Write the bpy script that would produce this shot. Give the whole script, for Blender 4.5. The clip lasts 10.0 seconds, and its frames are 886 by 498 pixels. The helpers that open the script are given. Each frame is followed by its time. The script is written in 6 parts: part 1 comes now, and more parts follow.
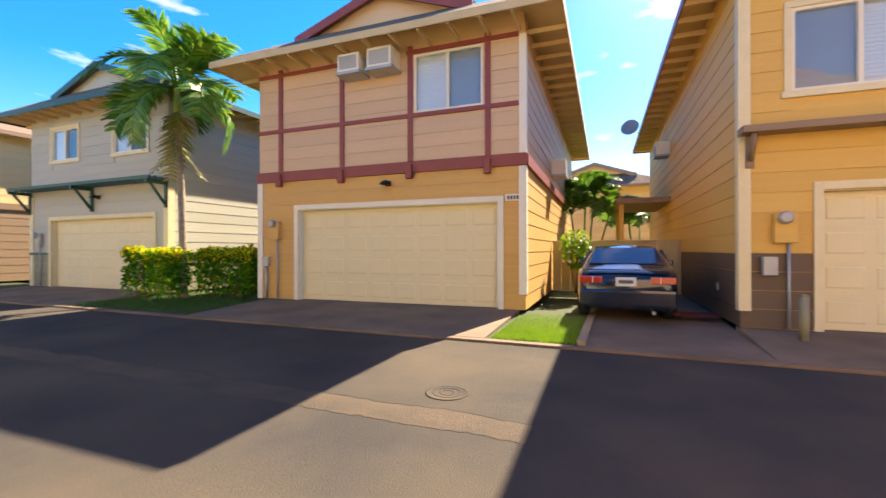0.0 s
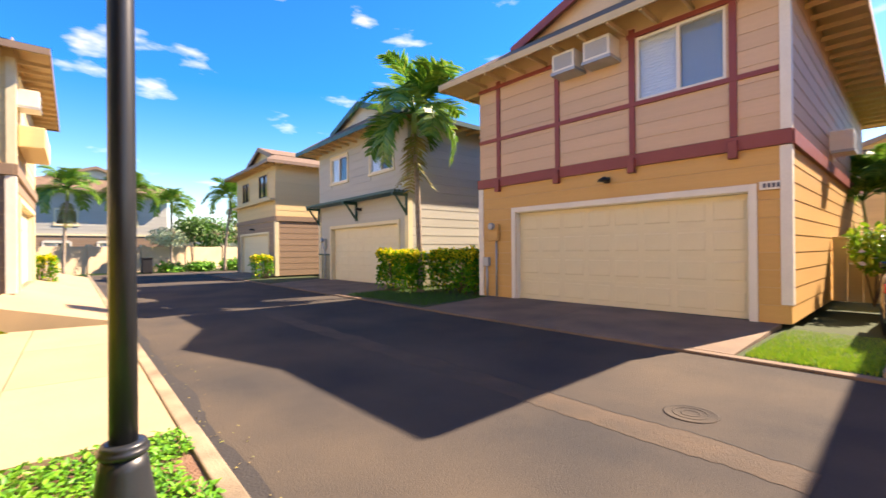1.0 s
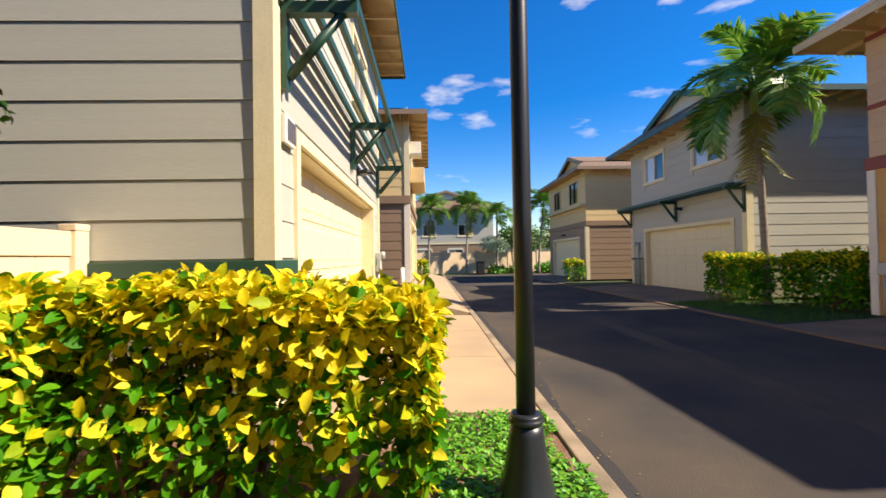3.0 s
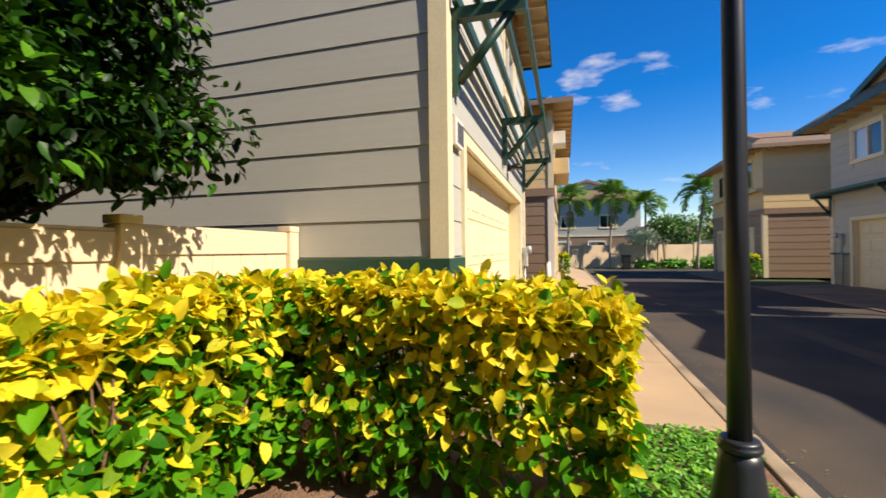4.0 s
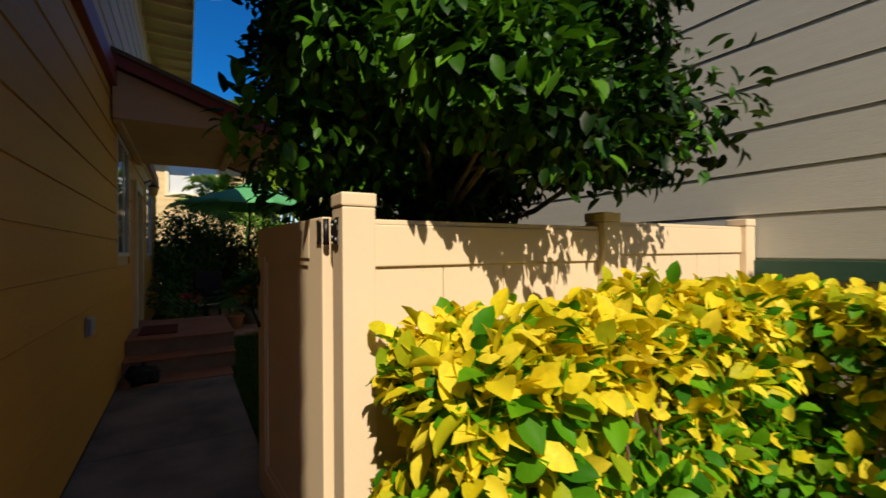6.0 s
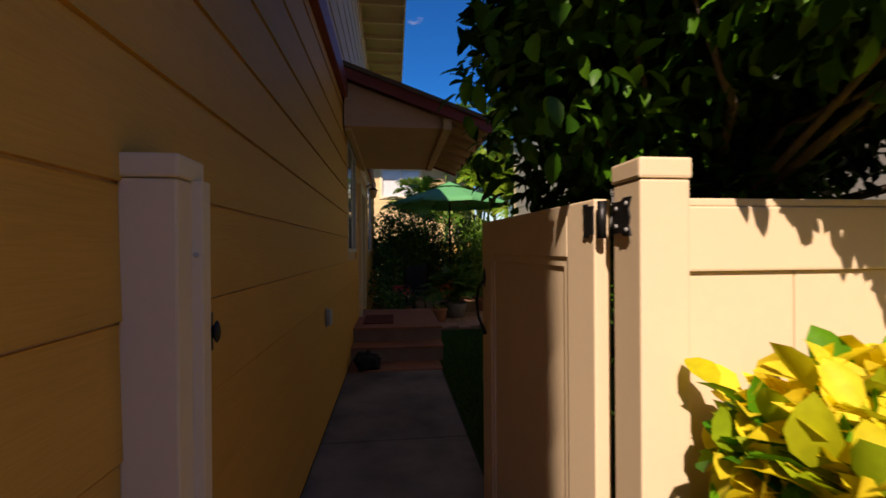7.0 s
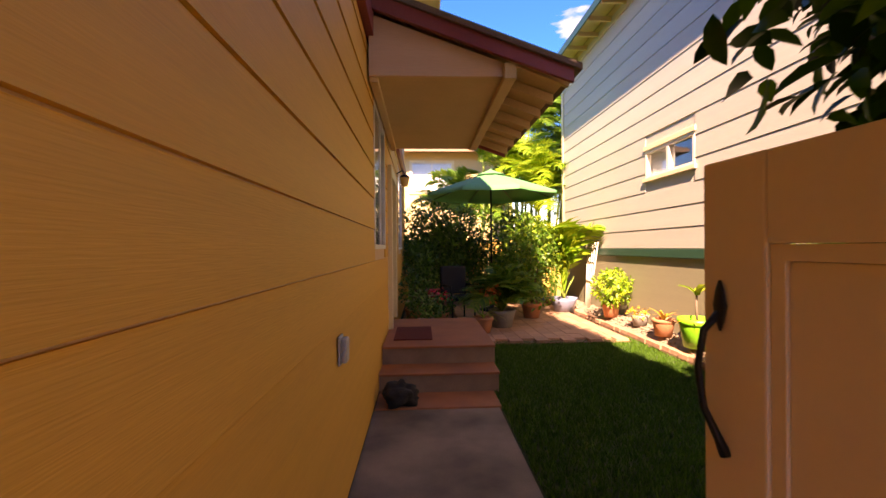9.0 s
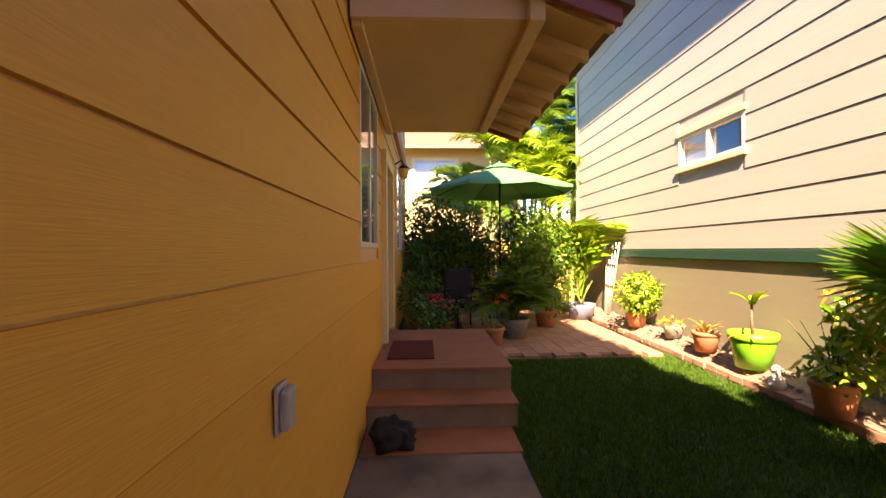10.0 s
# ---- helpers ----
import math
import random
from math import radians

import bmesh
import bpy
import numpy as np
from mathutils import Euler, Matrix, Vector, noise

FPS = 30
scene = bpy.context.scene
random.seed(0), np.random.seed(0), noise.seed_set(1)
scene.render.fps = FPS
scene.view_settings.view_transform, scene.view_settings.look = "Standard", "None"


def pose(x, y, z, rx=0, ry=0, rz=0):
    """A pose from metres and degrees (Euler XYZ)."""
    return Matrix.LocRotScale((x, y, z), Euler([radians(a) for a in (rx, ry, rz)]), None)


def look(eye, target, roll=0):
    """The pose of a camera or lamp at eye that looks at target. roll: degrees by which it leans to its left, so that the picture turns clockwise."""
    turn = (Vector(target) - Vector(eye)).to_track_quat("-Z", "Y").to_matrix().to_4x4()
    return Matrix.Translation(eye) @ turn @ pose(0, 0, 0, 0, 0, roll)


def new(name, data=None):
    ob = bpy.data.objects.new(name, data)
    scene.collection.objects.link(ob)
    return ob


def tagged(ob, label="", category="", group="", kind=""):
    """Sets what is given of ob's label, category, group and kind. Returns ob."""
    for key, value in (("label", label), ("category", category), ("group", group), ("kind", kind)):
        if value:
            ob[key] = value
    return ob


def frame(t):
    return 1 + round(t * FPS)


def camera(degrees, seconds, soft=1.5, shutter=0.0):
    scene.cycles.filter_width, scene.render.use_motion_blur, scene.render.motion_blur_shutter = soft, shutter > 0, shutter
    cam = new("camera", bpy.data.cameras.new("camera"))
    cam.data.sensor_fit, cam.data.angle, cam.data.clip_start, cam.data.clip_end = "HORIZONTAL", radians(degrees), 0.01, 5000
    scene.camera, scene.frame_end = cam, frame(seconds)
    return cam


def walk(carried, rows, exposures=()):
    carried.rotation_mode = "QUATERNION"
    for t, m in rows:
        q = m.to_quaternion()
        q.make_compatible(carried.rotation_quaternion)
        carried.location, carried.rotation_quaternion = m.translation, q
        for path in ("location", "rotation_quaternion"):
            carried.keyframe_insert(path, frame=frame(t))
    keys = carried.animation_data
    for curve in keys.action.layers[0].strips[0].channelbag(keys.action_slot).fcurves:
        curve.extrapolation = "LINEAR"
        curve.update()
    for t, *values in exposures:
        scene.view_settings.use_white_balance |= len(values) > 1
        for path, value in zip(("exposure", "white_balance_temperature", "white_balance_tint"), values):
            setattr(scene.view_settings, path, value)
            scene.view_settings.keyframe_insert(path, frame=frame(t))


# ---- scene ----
cam = camera(91.6, 10.0, soft=1.5, shutter=0.2)
PATH = [
    (0, (-0.226, -0.007, 1.298), (-0.978, 1.847, 1.302), -0.1),
    (0.5, (-0.287, -0.041, 1.306), (-1.447, 1.588, 1.31), -0.2),
    (1, (-0.319, -0.12, 1.329), (-1.838, 1.181, 1.335), -0.5),
    (1.2, (-0.315, -0.147, 1.337), (-1.953, 1.001, 1.353), -0.7),
    (1.5, (-0.291, -0.183, 1.345), (-2.067, 0.736, 1.352), -0.8),
    (2, (-0.263, -0.226, 1.364), (-2.175, 0.36, 1.369), -0.9),
    (2.2, (-0.277, -0.281, 1.325), (-2.219, 0.194, 1.355), -1.1),
    (3.5, (-0.258, -0.607, 1.417), (-2.246, -0.825, 1.429), -0.7),
    (4, (-0.249, -0.76, 1.431), (-2.173, -1.307, 1.442), -0.7),
    (4.5, (-0.2, -0.875, 1.418), (-1.971, -1.803, 1.441), -0.8),
    (5, (-0.156, -1.054, 1.442), (-1.705, -2.319, 1.463), -0.7),
    (5.2, (-0.153, -1.159, 1.455), (-1.616, -2.522, 1.474), -0.8),
    (6.3, (-0.118, -1.718, 1.463), (-0.937, -3.543, 1.463), -0.5),
    (6.5, (-0.106, -1.827, 1.472), (-0.77, -3.713, 1.468), -0.7),
    (7, (-0.037, -2.11, 1.461), (-0.265, -4.097, 1.458), -0.4),
    (7.5, (0.066, -2.418, 1.44), (-0.069, -4.414, 1.439), -0.1),
    (8, (0.125, -2.683, 1.415), (-0.002, -4.679, 1.421), -0.4),
    (8.5, (0.117, -3.059, 1.441), (0.001, -5.055, 1.429), -0.3),
    (9, (0.084, -3.472, 1.428), (-0.015, -5.469, 1.422), -0.5),
    (9.5, (0.082, -3.906, 1.41), (-0.012, -5.904, 1.412), -0.4),
    (10, (0.049, -4.34, 1.398), (-0.034, -6.338, 1.402), -0.4),
]
EXPOSURES = [(0.0, 1.98, 8300, 14), (1.0, 1.8, 8150, 23), (2.0, 1.40, 8100, 19), (3.5, 0.80, 7100, 15), (4.5, 0.65, 7200, 16), (5.2, 0.56, 7300, 14), (6.5, 0.02, 7200, 14), (7.0, 0.34, 7700, 28), (7.5, 0.58, 8100, 38), (8.0, 1.25, 8700, 34), (8.5, 2.05, 10700, 50), (9.0, 2.30, 10400, 47), (9.5, 2.40, 9900, 39), (10.0, 2.44, 9800, 37)]
walk(cam, [(t, look(eye, target, roll)) for t, eye, target, roll in PATH], EXPOSURES)

# ---- sky and sun ----
SUN_AZ, SUN_EL = radians(16), radians(43.5)      # azimuth from +y towards +x
to_sun = Vector((math.sin(SUN_AZ) * math.cos(SUN_EL), math.cos(SUN_AZ) * math.cos(SUN_EL), math.sin(SUN_EL)))
sun = new("sun", bpy.data.lights.new("sun", "SUN"))
sun.data.energy, sun.data.angle, sun.data.color = 5.0, radians(0.5), (1.0, 0.93, 0.80)
sun.matrix_world = look(to_sun * 60, (0, 0, 0))

world = bpy.data.worlds.new("sky")
scene.world = world
world.use_nodes = True
wn, wl = world.node_tree.nodes, world.node_tree.links
wn.clear()
w_out = wn.new("ShaderNodeOutputWorld")
w_bg = wn.new("ShaderNodeBackground")
w_sky = wn.new("ShaderNodeTexSky")
w_sky.sky_type, w_sky.sun_disc = "NISHITA", False
w_sky.sun_elevation, w_sky.sun_rotation = SUN_EL, SUN_AZ
w_sky.air_density, w_sky.dust_density, w_sky.ozone_density = 1.0, 0.25, 3.0
w_hsv = wn.new("ShaderNodeHueSaturation")
w_hsv.inputs["Saturation"].default_value = 1.52
w_hsv.inputs["Hue"].default_value = 0.512
w_hsv.inputs["Value"].default_value = 1.7
w_co = wn.new("ShaderNodeTexCoord")
w_map = wn.new("ShaderNodeMapping")
w_map.inputs["Scale"].default_value = (1.0, 1.0, 3.2)
w_map.inputs["Location"].default_value = (1.35, 0.7, 0.4)
w_noise = wn.new("ShaderNodeTexNoise")
w_noise.inputs["Scale"].default_value, w_noise.inputs["Detail"].default_value, w_noise.inputs["Roughness"].default_value = 5.4, 8, 0.5
w_ramp = wn.new("ShaderNodeValToRGB")
w_ramp.color_ramp.elements[0].position, w_ramp.color_ramp.elements[1].position = 0.60, 0.78
w_mix = wn.new("ShaderNodeMixRGB")
w_mix.inputs["Color2"].default_value = (9.0, 9.2, 9.6, 1)
wl.new(w_sky.outputs[0], w_hsv.inputs["Color"])
wl.new(w_co.outputs["Generated"], w_map.inputs[0])
wl.new(w_map.outputs[0], w_noise.inputs["Vector"])
wl.new(w_noise.outputs[0], w_ramp.inputs[0])
wl.new(w_ramp.outputs[0], w_mix.inputs["Fac"])
wl.new(w_hsv.outputs[0], w_mix.inputs["Color1"])
wl.new(w_mix.outputs[0], w_bg.inputs["Color"])
w_bg.inputs["Strength"].default_value = 0.066
wl.new(w_bg.outputs[0], w_out.inputs["Surface"])


# ---- materials ----
def material(name, colour, rough=0.7, second=None, scale=6.0, amount=0.5, grain=60.0, bump=0.15, stretch=(1, 1, 1), metal=0.0,
             piece=0.0, island=0.0, coat=0.0, dist=0.02, mottle=0.14):
    """A surface with stains at one scale, grain at a finer one, fine relief, and a small change from piece to piece."""
    m = bpy.data.materials.new(name)
    m.use_nodes = True
    n, l = m.node_tree.nodes, m.node_tree.links
    b = n["Principled BSDF"]
    b.inputs["Roughness"].default_value, b.inputs["Metallic"].default_value = rough, metal
    b.inputs["Coat Weight"].default_value = coat
    second = second or tuple(c * 0.72 for c in colour)
    co = n.new("ShaderNodeTexCoord")
    mp = n.new("ShaderNodeMapping")
    mp.inputs["Scale"].default_value = stretch
    l.new(co.outputs["Object"], mp.inputs[0])
    big, fine = n.new("ShaderNodeTexNoise"), n.new("ShaderNodeTexNoise")
    big.inputs["Scale"].default_value, big.inputs["Detail"].default_value = scale, 5
    fine.inputs["Scale"].default_value, fine.inputs["Detail"].default_value = grain, 4
    for t in (big, fine):
        l.new(mp.outputs[0], t.inputs["Vector"])
    ramp = n.new("ShaderNodeValToRGB")
    ramp.color_ramp.elements[0].position, ramp.color_ramp.elements[1].position = 0.35, 0.7
    l.new(big.outputs[0], ramp.inputs[0])
    fac = n.new("ShaderNodeMath")
    fac.operation = "MULTIPLY"
    fac.inputs[1].default_value = amount
    l.new(ramp.outputs[0], fac.inputs[0])
    mix = n.new("ShaderNodeMixRGB")
    mix.inputs[1].default_value, mix.inputs[2].default_value = (*colour, 1), (*second, 1)
    l.new(fac.outputs[0], mix.inputs[0])
    hsv = n.new("ShaderNodeHueSaturation")
    l.new(mix.outputs[0], hsv.inputs["Color"])
    val = n.new("ShaderNodeMapRange")
    val.inputs["To Min"].default_value, val.inputs["To Max"].default_value = 1 - mottle, 1 + mottle
    l.new(fine.outputs[0], val.inputs["Value"])
    last = val.outputs[0]
    for want, node, sock in ((piece, "ShaderNodeObjectInfo", "Random"), (island, "ShaderNodeNewGeometry", "Random Per Island")):
        if want:
            info = n.new(node)
            r = n.new("ShaderNodeMapRange")
            r.inputs["To Min"].default_value, r.inputs["To Max"].default_value = 1 - want, 1 + want
            l.new(info.outputs[sock], r.inputs["Value"])
            mul = n.new("ShaderNodeMath")
            mul.operation = "MULTIPLY"
            l.new(last, mul.inputs[0])
            l.new(r.outputs[0], mul.inputs[1])
            last = mul.outputs[0]
    l.new(last, hsv.inputs["Value"])
    l.new(hsv.outputs[0], b.inputs["Base Color"])
    if bump:
        bp = n.new("ShaderNodeBump")
        bp.inputs["Strength"].default_value, bp.inputs["Distance"].default_value = bump, dist
        l.new(fine.outputs[0], bp.inputs["Height"])
        l.new(bp.outputs[0], b.inputs["Normal"])
    return m


def leaf_material(name, colours, rough=0.45, through_light=0.25):
    """Leaves: a colour of its own for each leaf, with light shining through the blade."""
    m = bpy.data.materials.new(name)
    m.use_nodes = True
    n, l = m.node_tree.nodes, m.node_tree.links
    b, out = n["Principled BSDF"], n["Material Output"]
    b.inputs["Roughness"].default_value = rough
    geo = n.new("ShaderNodeNewGeometry")
    obj = n.new("ShaderNodeObjectInfo")
    add = n.new("ShaderNodeMath")
    add.operation = "ADD"
    l.new(geo.outputs["Random Per Island"], add.inputs[0])
    l.new(obj.outputs["Random"], add.inputs[1])
    wrap = n.new("ShaderNodeMath")
    wrap.operation = "FRACT"
    l.new(add.outputs[0], wrap.inputs[0])
    ramp = n.new("ShaderNodeValToRGB")
    e = ramp.color_ramp.elements
    while len(e) < len(colours):
        e.new(0.5)
    for i, c in enumerate(colours):
        e[i].position, e[i].color = i / (len(colours) - 1), (*c, 1)
    l.new(wrap.outputs[0], ramp.inputs[0])
    co, noi = n.new("ShaderNodeTexCoord"), n.new("ShaderNodeTexNoise")
    noi.inputs["Scale"].default_value = 45
    l.new(co.outputs["Object"], noi.inputs["Vector"])
    hsv, rng = n.new("ShaderNodeHueSaturation"), n.new("ShaderNodeMapRange")
    rng.inputs["To Min"].default_value, rng.inputs["To Max"].default_value = 0.75, 1.25
    l.new(noi.outputs[0], rng.inputs["Value"])
    l.new(rng.outputs[0], hsv.inputs["Value"])
    l.new(ramp.outputs[0], hsv.inputs["Color"])
    l.new(hsv.outputs[0], b.inputs["Base Color"])
    tr = n.new("ShaderNodeBsdfTranslucent")
    l.new(hsv.outputs[0], tr.inputs["Color"])
    mx = n.new("ShaderNodeMixShader")
    mx.inputs[0].default_value = through_light
    l.new(b.outputs[0], mx.inputs[1])
    l.new(tr.outputs[0], mx.inputs[2])
    l.new(mx.outputs[0], out.inputs["Surface"])
    return m


def glass_material(name, tint=(0.90, 0.93, 0.95), rough=0.02):
    m = bpy.data.materials.new(name)
    m.use_nodes = True
    n, l = m.node_tree.nodes, m.node_tree.links
    b, out = n["Principled BSDF"], n["Material Output"]
    b.inputs["Base Color"].default_value, b.inputs["Roughness"].default_value = (0.02, 0.02, 0.025, 1), rough
    b.inputs["Specular IOR Level"].default_value = 0.8
    tr = n.new("ShaderNodeBsdfTransparent")
    tr.inputs["Color"].default_value = (*tint, 1)
    lw, pw, fr = n.new("ShaderNodeLayerWeight"), n.new("ShaderNodeMath"), n.new("ShaderNodeMapRange")
    pw.operation, pw.inputs[1].default_value = "POWER", 3.5
    l.new(lw.outputs["Facing"], pw.inputs[0])
    l.new(pw.outputs[0], fr.inputs["Value"])
    fr.inputs["To Min"].default_value, fr.inputs["To Max"].default_value = 0.045, 0.55
    gl = n.new("ShaderNodeBsdfGlossy")
    gl.inputs["Roughness"].default_value = rough
    gl.inputs["Color"].default_value = (0.95, 0.97, 1, 1)
    mx = n.new("ShaderNodeMixShader")
    l.new(fr.outputs[0], mx.inputs[0])
    l.new(tr.outputs[0], mx.inputs[1])
    l.new(gl.outputs[0], mx.inputs[2])
    l.new(mx.outputs[0], out.inputs["Surface"])
    return m


SIDE = (0.35, 3, 9)      # wood-grain stretch along the board
def board_paint(name, c, rough=0.62):
    return material(name, c, rough, scale=1.3, amount=0.22, grain=26, bump=0.28, stretch=SIDE, piece=0.05, dist=0.005)


M_PINK = board_paint("pink tan board paint", (0.66, 0.45, 0.28))
M_ORANGE = board_paint("orange tan board paint", (0.66, 0.345, 0.058))
M_HONEY = board_paint("honey tan board paint", (0.64, 0.37, 0.115))
M_GREY = board_paint("grey green board paint", (0.465, 0.46, 0.395))
M_OLIVE = board_paint("olive tan board paint", (0.25, 0.238, 0.155))
M_YELLOW = board_paint("yellow tan board paint", (0.70, 0.43, 0.11))
M_SAND = board_paint("sand board paint", (0.68, 0.51, 0.25))
M_BROWN = board_paint("brown board paint", (0.27, 0.18, 0.115))
M_DARK = board_paint("dark brown board paint", (0.13, 0.085, 0.055))
M_CREAM = material("cream trim paint", (0.76, 0.66, 0.42), 0.55, scale=3, amount=0.25, bump=0.08)
M_WHITE = material("white trim paint", (0.80, 0.74, 0.62), 0.5, scale=3, amount=0.2, bump=0.06)
M_MAROON = material("maroon trim paint", (0.27, 0.055, 0.045), 0.5, scale=4, amount=0.3, bump=0.1)
M_GREEN = material("dark green trim paint", (0.016, 0.068, 0.044), 0.45, scale=4, amount=0.3, bump=0.1)
M_GDOOR = material("cream garage door paint", (0.78, 0.67, 0.42), 0.5, scale=1.5, amount=0.2, grain=40, bump=0.03, mottle=0.04)
M_SHINGLE = material("brown asphalt shingle", (0.20, 0.13, 0.085), 0.95, (0.11, 0.075, 0.05), 5, 0.7, 45, 0.6, (1, 1, 1), island=0.2)
M_SOFFIT = material("painted roof boarding", (0.62, 0.45, 0.24), 0.7, scale=3, amount=0.3, bump=0.1)
M_ALU = material("window aluminium", (0.72, 0.72, 0.70), 0.4, scale=8, amount=0.2, bump=0.03, metal=0.2)
M_BLIND = material("white window blind", (0.85, 0.85, 0.84), 0.8, scale=3, amount=0.15, grain=20, bump=0.1, stretch=(1, 1, 14))
M_SCREEN = material("grey insect screen", (0.34, 0.37, 0.40), 0.8, scale=4, amount=0.2, grain=200, bump=0.1)
M_INNER = material("dim room plaster", (0.30, 0.28, 0.25), 0.9)
M_GLASS = glass_material("window glass")
M_ASPHALT = material("worn grey asphalt", (0.045, 0.0425, 0.041), 0.93, (0.115, 0.089, 0.063), 0.55, 0.75, 110, 0.6, dist=0.012, mottle=0.28)
M_ASPHALT.node_tree.nodes["Principled BSDF"].inputs["Specular IOR Level"].default_value = 0.15
M_PATCH = material("old reddish asphalt patch", (0.088, 0.060, 0.038), 0.95, (0.050, 0.040, 0.031), 2.2, 0.85, 90, 0.7, dist=0.02)
M_CRACK = material("black joint tar", (0.03, 0.027, 0.025), 0.9, scale=9, bump=0.3)
M_CONC = material("warm weathered concrete", (0.40, 0.285, 0.165), 0.88, (0.30, 0.22, 0.14), 1.1, 0.75, 90, 0.3, piece=0.05, dist=0.01)
M_KERB = material("dirty kerb concrete", (0.33, 0.25, 0.16), 0.9, (0.15, 0.115, 0.075), 2.5, 0.9, 70, 0.4, dist=0.012)
M_CONC2 = material("brown stained driveway concrete", (0.23, 0.155, 0.10), 0.9, (0.10, 0.072, 0.052), 1.0, 0.8, 90, 0.3, piece=0.06, dist=0.01)
M_WALK = material("grey damp walk concrete", (0.27, 0.215, 0.165), 0.85, (0.085, 0.068, 0.055), 1.9, 0.95, 90, 0.3, piece=0.05, dist=0.01)
M_TERRA = material("red sealed step concrete", (0.38, 0.145, 0.062), 0.75, (0.22, 0.088, 0.045), 3, 0.7, 80, 0.3, piece=0.06, dist=0.01)
M_RISER = material("grey brown step riser concrete", (0.26, 0.185, 0.13), 0.85, (0.17, 0.115, 0.08), 4, 0.7, 80, 0.3, dist=0.01)
M_PAVER = material("red patio brick", (0.46, 0.25, 0.15), 0.9, (0.33, 0.19, 0.12), 5, 0.6, 90, 0.35, piece=0.14, dist=0.01)
M_SOIL = material("reddish garden soil", (0.20, 0.105, 0.062), 0.97, (0.30, 0.18, 0.11), 6, 0.7, 70, 0.9, dist=0.03)
M_GRAVEL = material("pale bed gravel", (0.42, 0.31, 0.22), 0.95, (0.24, 0.17, 0.12), 14, 0.8, 110, 0.9, dist=0.03)
M_LAWNBASE = material("lawn soil", (0.030, 0.050, 0.012), 0.95, scale=4, bump=0.5)
M_VINYL = material("beige vinyl fence", (0.76, 0.60, 0.40), 0.5, scale=1.5, amount=0.18, grain=40, bump=0.02, mottle=0.03)
M_STUCCO = material("beige wall stucco", (0.56, 0.43, 0.28), 0.9, (0.44, 0.33, 0.21), 1.2, 0.6, 60, 0.3)
M_IRON = material("black iron fitting", (0.018, 0.018, 0.02), 0.42, scale=12, amount=0.4, grain=90, bump=0.25, metal=0.5, dist=0.004)
M_LAMP = material("black lamp post paint", (0.020, 0.023, 0.028), 0.36, scale=9, amount=0.4, grain=80, bump=0.15, dist=0.003)
M_BARK = material("grey brown bark", (0.19, 0.14, 0.10), 0.95, (0.10, 0.075, 0.055), 7, 0.7, 50, 0.9, (1, 1, 0.4), dist=0.02)
M_TWIG = material("brown hedge twig", (0.17, 0.10, 0.055), 0.9, scale=20, bump=0.4)
M_PALMTRUNK = material("pale palm trunk", (0.36, 0.29, 0.22), 0.9, (0.20, 0.15, 0.11), 3, 0.7, 40, 0.7, (1, 1, 5), dist=0.02)
M_SHAFT = material("green palm crownshaft", (0.18, 0.30, 0.06), 0.45, (0.32, 0.34, 0.08), 4, 0.6, 30, 0.2, (1, 1, 0.3))
M_POT = material("terracotta pot clay", (0.50, 0.21, 0.10), 0.85, (0.38, 0.17, 0.09), 9, 0.6, 60, 0.3, dist=0.006)
M_LIME = material("lime green plastic pot", (0.16, 0.62, 0.04), 0.35, scale=4, amount=0.2, bump=0.03)
M_BLUEPOT = material("grey blue glazed pot", (0.20, 0.25, 0.36), 0.4, scale=6, amount=0.4, bump=0.08)
M_GREYPOT = material("grey stone pot", (0.26, 0.25, 0.22), 0.9, scale=9, amount=0.6, bump=0.4)
M_BLACK = material("matt black fabric", (0.012, 0.012, 0.014), 0.8, scale=9, bump=0.4)
M_MAT = material("dark red doormat fibre", (0.13, 0.02, 0.016), 0.98, scale=9, grain=180, bump=0.9, dist=0.01)
M_TUB = material("black plastic tub", (0.014, 0.014, 0.014), 0.45, scale=8, amount=0.4, grain=80, bump=0.1)
M_FRAME = material("bronze window frame", (0.05, 0.038, 0.03), 0.4, scale=6, amount=0.3, grain=60, bump=0.05, metal=0.4)
M_CANVAS = material("green umbrella canvas", (0.07, 0.33, 0.13), 0.8, scale=3, amount=0.2, grain=140, bump=0.12)
M_CAR = material("dark blue car paint", (0.012, 0.020, 0.045), 0.22, scale=3, amount=0.2, grain=20, bump=0.0, metal=0.35, coat=1.0)
M_CARGLASS = material("car window glass", (0.03, 0.05, 0.10), 0.06, scale=2, amount=0.1, bump=0, coat=1.0)
M_RED = material("red tail lamp plastic", (0.50, 0.015, 0.012), 0.15, scale=9, amount=0.3, bump=0.05, coat=0.6)
M_TYRE = material("black tyre rubber", (0.015, 0.015, 0.015), 0.85, scale=20, bump=0.3)
M_RIM = material("silver wheel alloy", (0.5, 0.5, 0.52), 0.3, metal=0.8, bump=0.02)
M_PLATE = material("pale number plate", (0.72, 0.70, 0.68), 0.4, bump=0.02)
M_BAR = material("dark plain bar", (0.10, 0.10, 0.12), 0.6, bump=0.02)
M_STEEL = material("galvanised grey box", (0.42, 0.43, 0.43), 0.5, scale=5, amount=0.4, bump=0.08, metal=0.3)
M_LAMPGLASS = material("amber porch lamp glass", (0.75, 0.52, 0.20), 0.3, bump=0.05)
M_FLOWER = leaf_material("orange blossom", [(0.75, 0.16, 0.04), (0.8, 0.25, 0.06), (0.7, 0.10, 0.05)])
